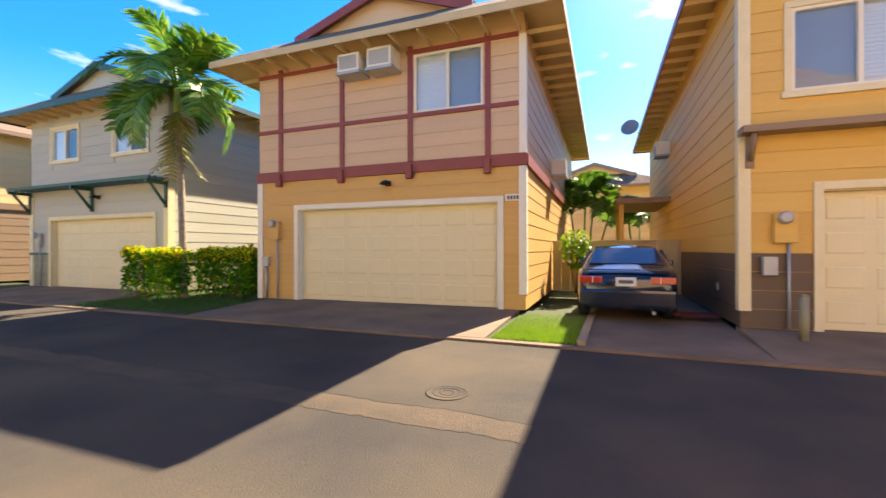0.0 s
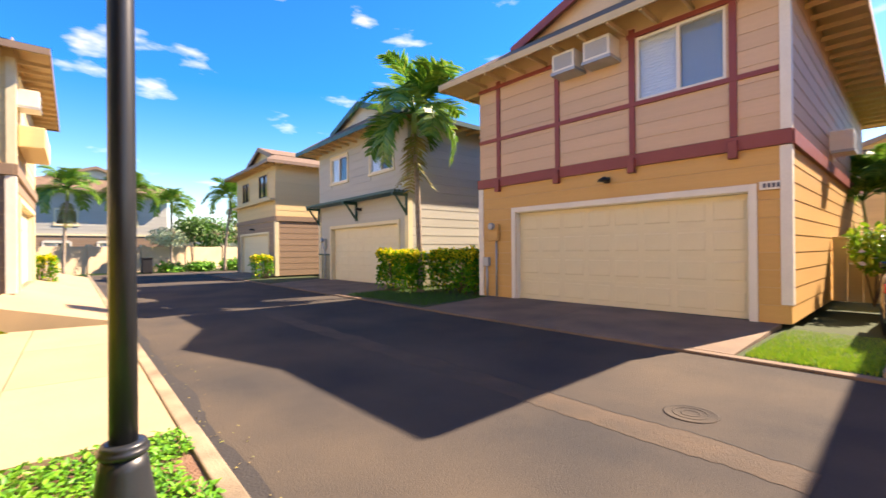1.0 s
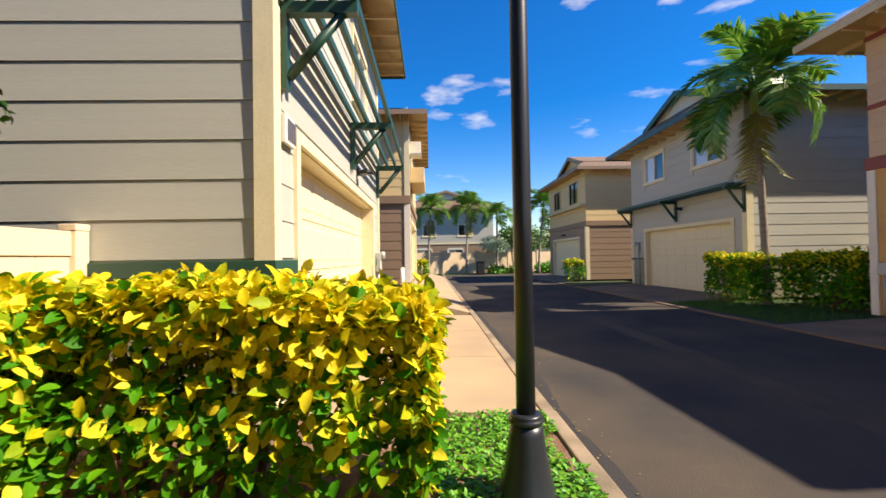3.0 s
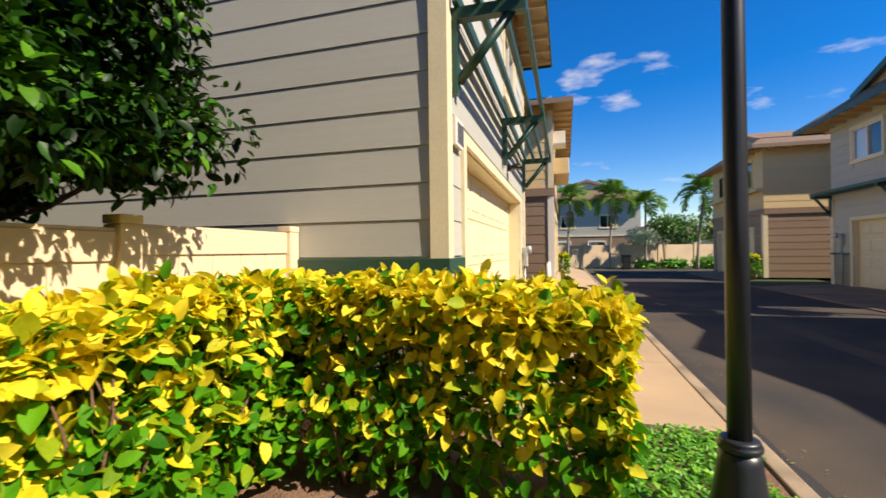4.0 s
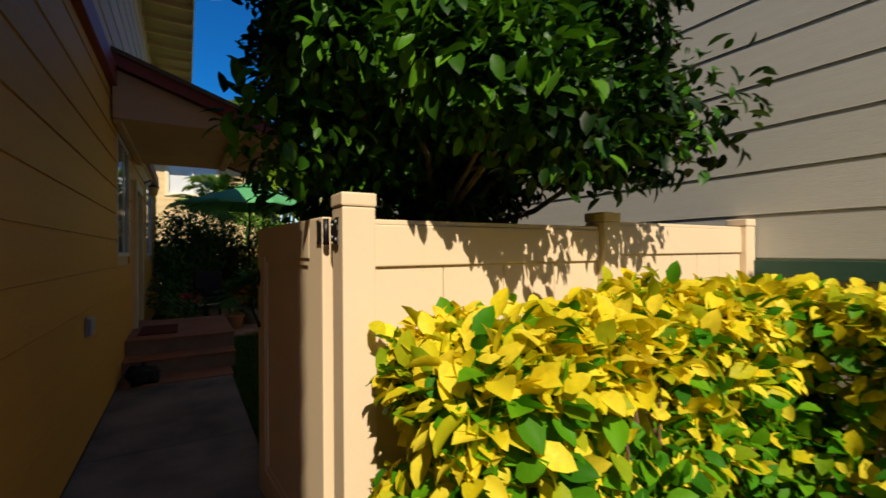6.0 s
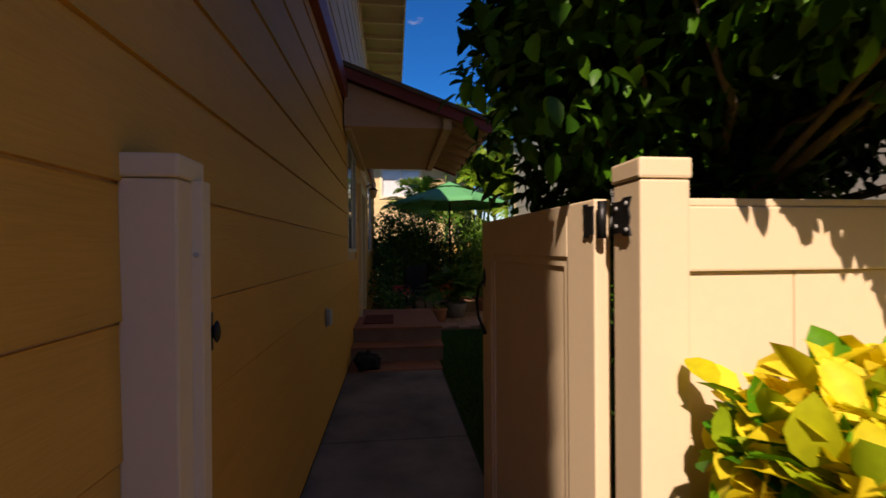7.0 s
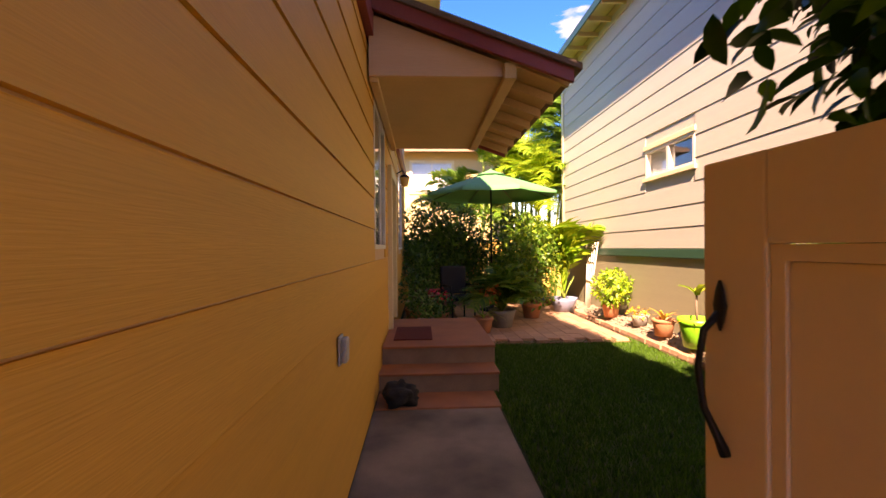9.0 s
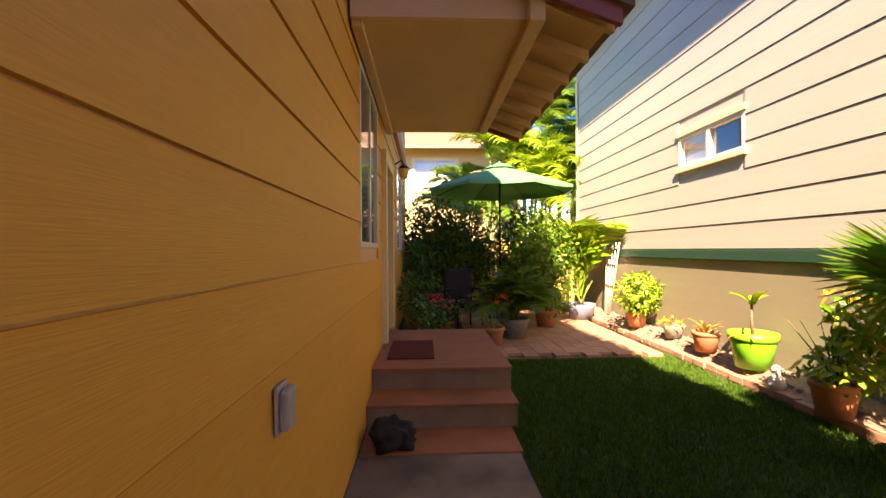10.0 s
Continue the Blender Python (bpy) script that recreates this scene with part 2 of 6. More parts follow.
M_FLOWER2 = leaf_material("red blossom", [(0.6, 0.02, 0.03), (0.7, 0.05, 0.08)])
M_CLOTH = material("red folded cloth", (0.45, 0.03, 0.03), 0.9, scale=8, bump=0.3)

L_GOLD = leaf_material("golden hedge leaves", [(0.20, 0.36, 0.015), (0.70, 0.60, 0.02), (0.88, 0.72, 0.03), (0.92, 0.78, 0.06), (0.80, 0.62, 0.03)], 0.5, 0.40)
L_HEDGE = leaf_material("green hedge leaves", [(0.022, 0.13, 0.006), (0.055, 0.26, 0.008), (0.13, 0.37, 0.010), (0.036, 0.18, 0.007), (0.40, 0.50, 0.015)], 0.55, 0.40)
for m in (L_GOLD, L_HEDGE):
    m.node_tree.nodes["Principled BSDF"].inputs["Specular IOR Level"].default_value = 0.15
# crown shade and scattered sunlit leaves are put into these colours
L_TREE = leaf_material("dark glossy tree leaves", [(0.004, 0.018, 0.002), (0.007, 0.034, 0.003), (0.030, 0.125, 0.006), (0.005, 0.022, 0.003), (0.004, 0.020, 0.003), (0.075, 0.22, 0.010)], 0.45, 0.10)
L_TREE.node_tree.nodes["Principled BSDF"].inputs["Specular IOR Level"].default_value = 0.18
# brighter copy for the low clumps: sunlight put into the leaf colour
L_TREE_LIT = leaf_material("sunlit green tree leaves", [(0.006, 0.030, 0.003), (0.024, 0.10, 0.005), (0.070, 0.22, 0.009), (0.008, 0.040, 0.004), (0.11, 0.30, 0.014)], 0.45, 0.2)
L_TREE_LIT.node_tree.nodes["Principled BSDF"].inputs["Specular IOR Level"].default_value = 0.2
L_PALM = leaf_material("palm frond leaflets", [(0.04, 0.15, 0.015), (0.08, 0.23, 0.025), (0.15, 0.30, 0.04), (0.24, 0.33, 0.04)], 0.4, 0.42)
L_DEAD = leaf_material("dry brown palm frond", [(0.22, 0.15, 0.05), (0.30, 0.26, 0.06), (0.16, 0.20, 0.03)], 0.7, 0.1)
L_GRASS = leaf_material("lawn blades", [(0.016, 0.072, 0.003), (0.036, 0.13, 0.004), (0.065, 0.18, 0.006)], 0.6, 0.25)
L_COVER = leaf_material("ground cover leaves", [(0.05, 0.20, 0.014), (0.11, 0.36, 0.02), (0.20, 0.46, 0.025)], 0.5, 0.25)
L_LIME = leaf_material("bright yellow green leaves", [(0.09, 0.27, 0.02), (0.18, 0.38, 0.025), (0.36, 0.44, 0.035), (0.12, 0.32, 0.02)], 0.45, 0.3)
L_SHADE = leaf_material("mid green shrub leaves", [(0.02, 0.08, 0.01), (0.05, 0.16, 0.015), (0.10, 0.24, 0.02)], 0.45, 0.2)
L_SILVER = leaf_material("silver green leaves", [(0.34, 0.46, 0.30), (0.45, 0.56, 0.40)], 0.6, 0.3)
L_BROM = leaf_material("yellow bromeliad leaves", [(0.55, 0.42, 0.04), (0.62, 0.30, 0.05), (0.40, 0.42, 0.05)], 0.4, 0.2)


# ---- mesh helpers ----
def bm_box(bm, x0, x1, y0, y1, z0, z1):
    v = [bm.verts.new(p) for p in ((x0, y0, z0), (x1, y0, z0), (x1, y1, z0), (x0, y1, z0), (x0, y0, z1), (x1, y0, z1), (x1, y1, z1), (x0, y1, z1))]
    for f in ((3, 2, 1, 0), (4, 5, 6, 7), (0, 1, 5, 4), (1, 2, 6, 5), (2, 3, 7, 6), (3, 0, 4, 7)):
        bm.faces.new([v[i] for i in f])
    return bm


def box(x0, x1, y0, y1, z0, z1, bevel=0.0):
    bm = bm_box(bmesh.new(), min(x0, x1), max(x0, x1), min(y0, y1), max(y0, y1), min(z0, z1), max(z0, z1))
    if bevel:
        bmesh.ops.bevel(bm, geom=bm.edges[:], offset=bevel, segments=2, affect="EDGES", profile=0.6)
    return bm


def bm_tube(bm, points, radii, n=10, cap=True):
    """A tapered tube along points."""
    rings = []
    for i, p in enumerate(points):
        a, b = Vector(points[max(i - 1, 0)]), Vector(points[min(i + 1, len(points) - 1)])
        d = (b - a).normalized()
        side = d.cross(Vector((0, 0, 1)) if abs(d.z) < 0.9 else Vector((1, 0, 0))).normalized()
        up = side.cross(d)
        r = radii[i] if isinstance(radii, (list, tuple)) else radii
        rings.append([bm.verts.new(Vector(p) + (side * math.cos(k * math.tau / n) + up * math.sin(k * math.tau / n)) * r) for k in range(n)])
    for a, b in zip(rings, rings[1:]):
        for k in range(n):
            bm.faces.new((a[k], a[(k + 1) % n], b[(k + 1) % n], b[k])).smooth = True
    if cap:
        bm.faces.new(rings[0][::-1])
        bm.faces.new(rings[-1])
    return bm


def tube(points, radii, n=10):
    return bm_tube(bmesh.new(), points, radii, n)


def lathe(profile, n=28, caps=True):
    """A turned body from (radius, height) pairs."""
    bm = bmesh.new()
    rings = [[bm.verts.new((r * math.cos(k * math.tau / n), r * math.sin(k * math.tau / n), z)) for k in range(n)] for r, z in profile]
    for a, b in zip(rings, rings[1:]):
        for k in range(n):
            bm.faces.new((a[k], a[(k + 1) % n], b[(k + 1) % n], b[k])).smooth = True
    if caps:
        bm.faces.new(rings[0][::-1])
        bm.faces.new(rings[-1])
    return bm


def mesh_of(bm, mat):
    bmesh.ops.recalc_face_normals(bm, faces=bm.faces[:])
    me = bpy.data.meshes.new("mesh")
    bm.to_mesh(me)
    bm.free()
    me.materials.append(mat)
    return me


def part(name, bm, mat, parent, label=""):
    """ONE mesh under a thing or a part, in the parent's own frame."""
    ob = new(name, bm if isinstance(bm, bpy.types.Mesh) else mesh_of(bm, mat))
    ob.parent = parent
    if label:
        ob["label"] = label
    return ob


def thing(name, m, label, category, group="", kind=""):
    ob = new(name)
    ob.empty_display_size = 0.2
    ob.matrix_world = m
    return tagged(ob, label, category, group, kind)


def solid(name, bm, mat, label, category, group="", kind="", m=None):
    ob = new(name, bm if isinstance(bm, bpy.types.Mesh) else mesh_of(bm, mat))
    if m is not None:
        ob.matrix_world = m
    return tagged(ob, label, category, group, kind)


def raw_mesh(verts, faces, mat, smooth=False):
    me = bpy.data.meshes.new("mesh")
    me.from_pydata([tuple(v) for v in verts], [], faces)
    if smooth:
        me.polygons.foreach_set("use_smooth", [True] * len(me.polygons))
    me.materials.append(mat)
    return me


def leaf_cloud(centres, dirs, ups, lengths, widths, mat, fold=0.25):
    """Many leaf blades, each a rounded blade folded along its midrib."""
    c, d, u = np.asarray(centres), np.asarray(dirs), np.asarray(ups)
    d = d / np.linalg.norm(d, axis=1)[:, None]
    s = np.cross(d, u)
    s = s / (np.linalg.norm(s, axis=1)[:, None] + 1e-9)
    u = np.cross(s, d)
    L, W = np.asarray(lengths)[:, None], np.asarray(widths)[:, None]
    n = len(c)
    v = np.empty((n, 11, 3))
    v[:, 0], v[:, 10] = c, c + d * L - u * L * 0.16
    for k, (t, w, sag) in enumerate(((0.20, 0.36, 0.0), (0.50, 0.50, 0.02), (0.80, 0.32, 0.08))):
        mid = c + d * L * t - u * L * sag
        for j, sd in enumerate((1, 0, -1)):
            v[:, 1 + 3 * k + j] = mid + s * W * w * sd + u * W * fold * w * 1.6 * abs(sd)
    one = [(0, 2, 1), (0, 3, 2), (1, 2, 5, 4), (2, 3, 6, 5), (4, 5, 8, 7), (5, 6, 9, 8), (7, 8, 10), (8, 9, 10)]
    faces = [tuple(k + 11 * i for k in f) for i in range(n) for f in one]
    return raw_mesh(v.reshape(-1, 3), faces, mat, True)


def blob_leaves(rng, n, centre, radii, size, mat, inner=0.55, droop=0.3, lumps=9, wide=0.5, hang=0.0):
    """Leaves in uneven clumps over an ellipsoid crown, thicker near its skin, with gaps."""
    centre, radii = np.array(centre), np.array(radii)
    axes = rng.normal(size=(lumps, 3))
    axes /= np.linalg.norm(axes, axis=1)[:, None]
    gain = rng.uniform(-0.22, 0.26, lumps)
    q = rng.normal(size=(n, 3))
    q /= np.linalg.norm(q, axis=1)[:, None]
    bulge = 1 + (np.clip(q @ axes.T, 0, 1) ** 5 * gain).sum(1)
    r = inner + (1 - inner) * rng.uniform(size=n) ** 0.55
    c = centre + q * radii * (r * bulge)[:, None]
    d = q * 0.35 + rng.normal(size=(n, 3)) * 0.7
    d[:, 2] -= droop
    u = rng.normal(size=(n, 3)) * 0.4 + q * 0.7 + np.array((0, 0, 0.6))
    L = size * rng.uniform(0.6, 1.2, n)
    return leaf_cloud(c, d, u, L, L * wide, mat)


# ---- houses ----
BOARDS = {}


def board_mesh(length, height, mat):
    key = (round(length, 3), round(height, 3), mat.name)
    if key not in BOARDS:
        v = []
        for x in (0, length):
            v += [(x, 0.0, 0.008), (x, -0.016, 0.008), (x, -0.0155, 0.016), (x, -0.008, height), (x, 0.0, height)]
        f = [(0, 1, 2, 3, 4), (9, 8, 7, 6, 5)] + [(i, i + 5, (i + 1) % 5 + 5, (i + 1) % 5) for i in range(5)]
        BOARDS[key] = raw_mesh(v, f, mat)
    return BOARDS[key]


class House:
    """One house in its own frame: the front looks along -y, x runs from 0 to w, the body goes back to y = d."""

    def __init__(self, m, w, d, label, bands, trim, eave=5.55, over=0.75, group="houses along the lane", expo=0.285, roof_trim=None, front_over=None):
        self.root = thing("house", m, label, "house", group)
        self.w, self.d, self.bands, self.trim, self.eave, self.over, self.expo = w, d, bands, trim, eave, over, expo
        self.roof_trim = roof_trim or trim
        self.holes = {"front": [], "right": [], "left": [], "back": []}
        self.front_over = over if front_over is None else front_over

    def turn(self, face):
        return {"front": pose(0, 0, 0), "right": pose(self.w, 0, 0, 0, 0, 90), "left": pose(0, self.d, 0, 0, 0, -90), "back": pose(self.w, self.d, 0, 0, 0, 180)}[face]

    def on(self, face, name, bm, mat, parent=None, label=""):
        """A part in a face's frame: x along the wall, -y outwards."""
        bm.transform(self.turn(face))
        return part(name, bm, mat, parent or self.root, label)

    def length(self, face):
        return self.w if face in ("front", "back") else self.d

    def u(self, face, y):
        """Along a side wall, from the depth behind the front."""
        return y if face == "right" else self.d - y

    def hole(self, face, a, b, z0, z1):
        self.holes[face].append((a, b, z0, z1))

    def walls(self, boards=("front", "right", "left"), bands_of=None):
        for face in ("front", "right", "back", "left"):
            ln, hs = self.length(face), self.holes[face]
            inset = 0.0 if face in ("front", "back") else 0.16
            xs = sorted({inset, ln - inset, *[q for h in hs for q in h[:2]]})
            bm = bmesh.new()
            for a, b in zip(xs, xs[1:]):
                z = 0.0
                for h in sorted((h for h in hs if h[0] <= a + 1e-4 and h[1] >= b - 1e-4), key=lambda h: h[2]):
                    if h[2] > z + 0.01:
                        bm_box(bm, a, b, 0.0, 0.16, z, h[2])
                    z = h[3]
                bm_box(bm, a, b, 0.0, 0.16, z, self.eave - 0.05)
            bmesh.ops.remove_doubles(bm, verts=bm.verts, dist=1e-4)
            wall = self.on(face, "wall", bm, self.bands[-1][2])
            if face not in boards:
                continue
            rot = self.turn(face)
            for z0, z1, mat, *flat in (bands_of or {}).get(face, self.bands):
                if mat is None:
                    continue
                k = 1 if flat else max(1, round((z1 - z0) / self.expo))
                hgt = (z1 - z0) / k
                for i in range(k):
                    za, zb = z0 + i * hgt, z0 + (i + 1) * hgt
                    spans = [(0.0, ln)]
                    for h in hs:
                        if h[2] < zb - 0.02 and h[3] > za + 0.02:
                            spans = [s for a, b in spans for s in ((a, min(b, h[0])), (max(a, h[1]), b)) if s[1] - s[0] > 0.02]
                    for a, b in spans:
                        ob = new("siding_board", board_mesh(b - a, hgt, mat))
                        ob.parent = wall
                        ob.matrix_local = rot @ pose(a, 0, za)

    def corners(self, mat, z0=0.0, z1=None, wide=0.12, which=("left", "right")):
        z1 = z1 or self.eave - 0.1
        for side in which:
            a = 0.0 if side == "left" else self.w
            s = 1 if side == "left" else -1
            bm = box(a - s * 0.04, a + s * wide, -0.042, -0.001, z0, z1)
            bm_box(bm, min(a - s * 0.04, a - s * 0.001), max(a - s * 0.04, a - s * 0.001), -0.0005, wide, z0, z1)
            part("corner_trim", bm, mat, self.root)

    def band(self, z0, z1, mat, out=0.05, faces=("front", "left", "right"), name="belt_trim"):
        for face in faces:
            ln = self.length(face)
            a0, a1 = (-0.05, ln + 0.05) if face == "front" else (0.0, ln)
            cuts = [(h[0], h[1]) for h in self.holes[face] if h[2] < z1 and h[3] > z0]
            spans = [(a0, a1)]
            for c0, c1 in cuts:
                spans = [s for a, b in spans for s in ((a, min(b, c0 - 0.11)), (max(a, c1 + 0.11), b)) if s[1] - s[0] > 0.03]
            for a, b in spans:
                self.on(face, name, box(a, b, -out, -0.001, z0, z1, 0.006), mat)

    def window(self, face, a, b, z0, z1, look_of="dark", frame_mat=None, sill=True, casing=None, front=0.0):
        self.hole(face, a, b, z0, z1)
        fm = frame_mat or M_ALU
        bm = bmesh.new()
        t = 0.045
        for q in ((a, a + t, z0, z1), (b - t, b, z0, z1), (a + t, b - t, z0, z0 + t), (a + t, b - t, z1 - t, z1), ((a + b) / 2 - 0.03, (a + b) / 2 + 0.03, z0 + t, z1 - t)):
            bm_box(bm, q[0], q[1], -0.018, 0.06, q[2], q[3])
        win = self.on(face, "window", bm, fm, None, "sliding window with a pale metal frame")
        mid = (a + b) / 2
        for i, (p, q) in enumerate(((a + t, mid - 0.03), (mid + 0.03, b - t))):
            self.on(face, "pane", box(p, q, 0.018 + 0.012 * i - front * 0.4, 0.024 + 0.012 * i - front * 0.4, z0 + t, z1 - t), M_GLASS, win).visible_shadow = False
        back = {"dark": (M_INNER, M_INNER), "blind": (M_BLIND, M_SCREEN), "blinds": (M_BLIND, M_BLIND), "curtain": (M_BLIND, M_INNER), "screen_blind": (M_SCREEN, M_BLIND), "screen": (M_INNER, M_SCREEN)}[look_of]
        for i, (p, q) in enumerate(((a, mid), (mid, b))):
            if back[i] is M_INNER:
                continue
            bm = bmesh.new()
            if back[i] is M_BLIND:
                k = max(4, int((z1 - z0) / 0.06))
                for j in range(k):
                    zz = z0 + (z1 - z0) * (j + 0.5) / k
                    bm_box(bm, p, q, 0.085 - front, 0.10 - front, zz - (z1 - z0) / k * 0.46, zz + (z1 - z0) / k * 0.46)
                self.on(face, "blind", bm, M_BLIND, win, "white slatted window blind")
            else:
                self.on(face, "insect_screen", box(p + 0.03, q - 0.03, 0.068 - front * 0.8, 0.072 - front * 0.8, z0 + t, z1 - t), M_SCREEN, win, "grey insect screen")
        if casing:
            bm = bmesh.new()
            w = 0.09
            bm_box(bm, a - w, a - 0.001, -0.045, -0.001, z0, z1)
            bm_box(bm, b + 0.001, b + w, -0.045, -0.001, z0, z1)
            bm_box(bm, a - w, b + w, -0.05, -0.001, z1 + 0.001, z1 + w)
            bm_box(bm, a - w - 0.03, b + w + 0.03, -0.058, -0.001, z0 - w, z0 - 0.001)
            self.on(face, "casing", bm, casing, win)
        return win

    def garage(self, a, b, h, trim, deep=0.14, z=0.0):
        """A sectional door: four rows of raised panels in a recess, with a casing round it."""
        self.hole("front", a, b, z, z + h)
        w = 0.11
        for q in ((a - w, a - 0.001, a, a + 0.02), (b + 0.001, b + w, b - 0.02, b)):
            bm = box(q[0], q[1], -0.05, 0.0, z, z + h + w)
            bm_box(bm, q[2], q[3], 0.001, deep + 0.02, z, z + h)
            part("garage_jamb", bm, trim, self.root)
        bm = box(a, b, -0.05, 0.0, z + h, z + h + w)
        bm_box(bm, a + 0.02, b - 0.02, 0.001, deep + 0.02, z + h - 0.02, z + h)
        part("garage_head", bm, trim, self.root)
        door = part("garage_door", box(a + 0.021, b - 0.021, deep, deep + 0.04, z + 0.005, z + h - 0.022), M_GDOOR, self.root, "cream sectional garage door with raised panels")
        rows, cols = 4, 8
        rh, cw = (h - 0.03) / rows, (b - a - 0.05) / cols
        pan = bmesh.new()
        bm_box(pan, 0.06, cw - 0.06, -0.009, 0.0, 0.10, rh - 0.08)
        for f in pan.verts:
            if f.co.y < -0.005:
                f.co.x = cw / 2 + (f.co.x - cw / 2) * 0.93
                f.co.z = rh / 2 + (f.co.z - rh / 2) * 0.86
        pan = mesh_of(pan, M_GDOOR)
        lip = mesh_of(box(0, b - a - 0.05, -0.012, 0.0, 0.004, rh - 0.010), M_GDOOR)
        for r in range(rows):
            o = new("door_section", lip)
            o.parent = door
            o.location = (a + 0.025, deep - 0.001, z + 0.006 + r * rh)
            for c in range(cols):
                o = new("door_panel", pan)
                o.parent = door
                o.location = (a + 0.025 + c * cw, deep - 0.0125, z + 0.006 + r * rh)
        return door

    def roof(self, run=1.0, pitch=0.35, soffit=M_SOFFIT, rafters=True, edge=M_MAROON, gable_mat=None, fascia=None):
        """A hip roof with a small gable on top at front and back."""
        o, w, d, e = self.over, self.w, self.d, self.eave
        fo = self.front_over
        x0, x1, y0, y1 = -o, w + o, -fo, d + fo
        cx = w / 2
        half = (x1 - x0) / 2
        gh = half * 0.5                       # half width of the small gable's foot
        zb, zr = e + (half - gh) * pitch, e + half * pitch
        yf, yb = y0 + run, y1 - run

        def sheet(dz, grow=0.0):
            g = grow
            return [(x0 - g, y0 - g, e + dz), (x1 + g, y0 - g, e + dz), (x1 + g, y1 + g, e + dz), (x0 - g, y1 + g, e + dz),
                    (cx - gh, yf, zb + dz), (cx + gh, yf, zb + dz), (cx + gh, yb, zb + dz), (cx - gh, yb, zb + dz), (cx, yf - 0.22, zr + dz), (cx, yb + 0.22, zr + dz),
                    (cx - gh - 0.2, yf - 0.22, zb - 0.2 * pitch + dz + 0.03), (cx + gh + 0.2, yf - 0.22, zb - 0.2 * pitch + dz + 0.03),
                    (cx - gh - 0.2, yb + 0.22, zb - 0.2 * pitch + dz + 0.03), (cx + gh + 0.2, yb + 0.22, zb - 0.2 * pitch + dz + 0.03)]
        faces = [(0, 1, 5, 4), (2, 3, 7, 6), (0, 4, 7, 3), (1, 2, 6, 5), (10, 8, 9, 12), (8, 11, 13, 9)]
        top, low = sheet(0.09, 0.03), sheet(0.0)
        n = len(top)
        allf = faces + [tuple(i + n for i in f[::-1]) for f in faces] + [(0, 3, 3 + n, n), (1, n + 1, n + 2, 2), (0, n, n + 1, 1), (3, 2, n + 2, n + 3), (10, 8, 8 + n, 10 + n), (8, 11, 11 + n, 8 + n)]
        roof = part("roof", raw_mesh(top + low, allf, M_SHINGLE), M_SHINGLE, self.root, "low hip roof of brown shingles with a small gable")
        part("roof_boarding", raw_mesh([(x, y, z - 0.004) for x, y, z in low], [f for f in faces[:4]], soffit), soffit, roof)
        bm = bmesh.new()
        for a, b, c, g in ((x0, x1, y0 - 0.03, y0), (x0, x1, y1, y1 + 0.03)):
            bm_box(bm, a, b, c, g, e - 0.06, e + 0.085)
        for a, b in ((x0 - 0.03, x0), (x1, x1 + 0.03)):
            bm_box(bm, a, b, y0 - 0.03, y1 + 0.03, e - 0.06, e + 0.085)
        part("fascia", bm, fascia or edge, roof)
        # boarding that closes the wall heads up to the roof
        rise_f, rise_s = fo * (zb - e) / run, o * (zb - e) / (cx - gh - x0)
        for face, rise in (("front", rise_f), ("back", rise_f), ("left", rise_s), ("right", rise_s)):
            self.on(face, "frieze_board", box(0.0, self.length(face), 0.004, 0.03, e - 0.06, e + rise - 0.03), soffit)
        # gable wall, its boards and barge boards
        for y, s in ((yf, 1), (yb, -1)):
            gz = zb - 0.02
            part("gable_wall", raw_mesh([(cx - gh, y, gz), (cx + gh, y, gz), (cx, y, zr + 0.02), (cx - gh, y + s * 0.12, gz), (cx + gh, y + s * 0.12, gz), (cx, y + s * 0.12, zr + 0.02)],
                 [(0, 1, 2), (5, 4, 3), (0, 3, 4, 1), (1, 4, 5, 2), (2, 5, 3, 0)], gable_mat or self.bands[-1][2]), None, roof)
            yy = y - s * 0.22
            for sg in (-1, 1):
                a, b = (cx + sg * (gh + 0.2), zb - 0.2 * pitch), (cx, zr)
                q = [(a[0], yy, a[1] - 0.13), (b[0], yy, b[1] - 0.13), (b[0], yy, b[1] + 0.08), (a[0], yy, a[1] + 0.08)]
                v = q + [(x, yv - s * 0.04, z) for x, yv, z in q]
                part("barge_board", raw_mesh(v, [(0, 1, 2, 3), (7, 6, 5, 4), (0, 4, 5, 1), (1, 5, 6, 2), (2, 6, 7, 3), (3, 7, 4, 0)], edge), None, roof)
        if rafters:
            def rafter(length):
                return mesh_of(box(-0.024, 0.024, 0, length, -0.095, -0.006), soffit)
            fr, fr_f = rafter(o), rafter(fo)
            for i in range(int(w / 0.61) + 1):
                for y, rz in ((y0, 0), (y1, 180)):
                    r = new("rafter", fr_f)
                    r.parent = roof
                    r.matrix_local = pose(0.25 + i * 0.61, y, e, 0, 0, rz)
            for i in range(int(d / 0.61) + 1):
                for x, rz in ((x0, -90), (x1, 90)):
                    r = new("rafter", fr)
                    r.parent = roof
                    r.matrix_local = pose(x, 0.2 + i * 0.61, e, 0, 0, rz)
        # level boarding that closes the eaves behind the rafters
        return roof

    def aircon(self, face, u, z, w=0.62, h=0.42, out=0.42):
        bm = box(u - w / 2, u + w / 2, -out, 0.02, z, z + h, 0.012)
        ac = self.on(face, "air_conditioner", bm, M_WHITE, None, "white window air conditioner on a bracket")
        bm = bmesh.new()
        for i in range(9):
            zz = z + 0.05 + i * (h - 0.1) / 9
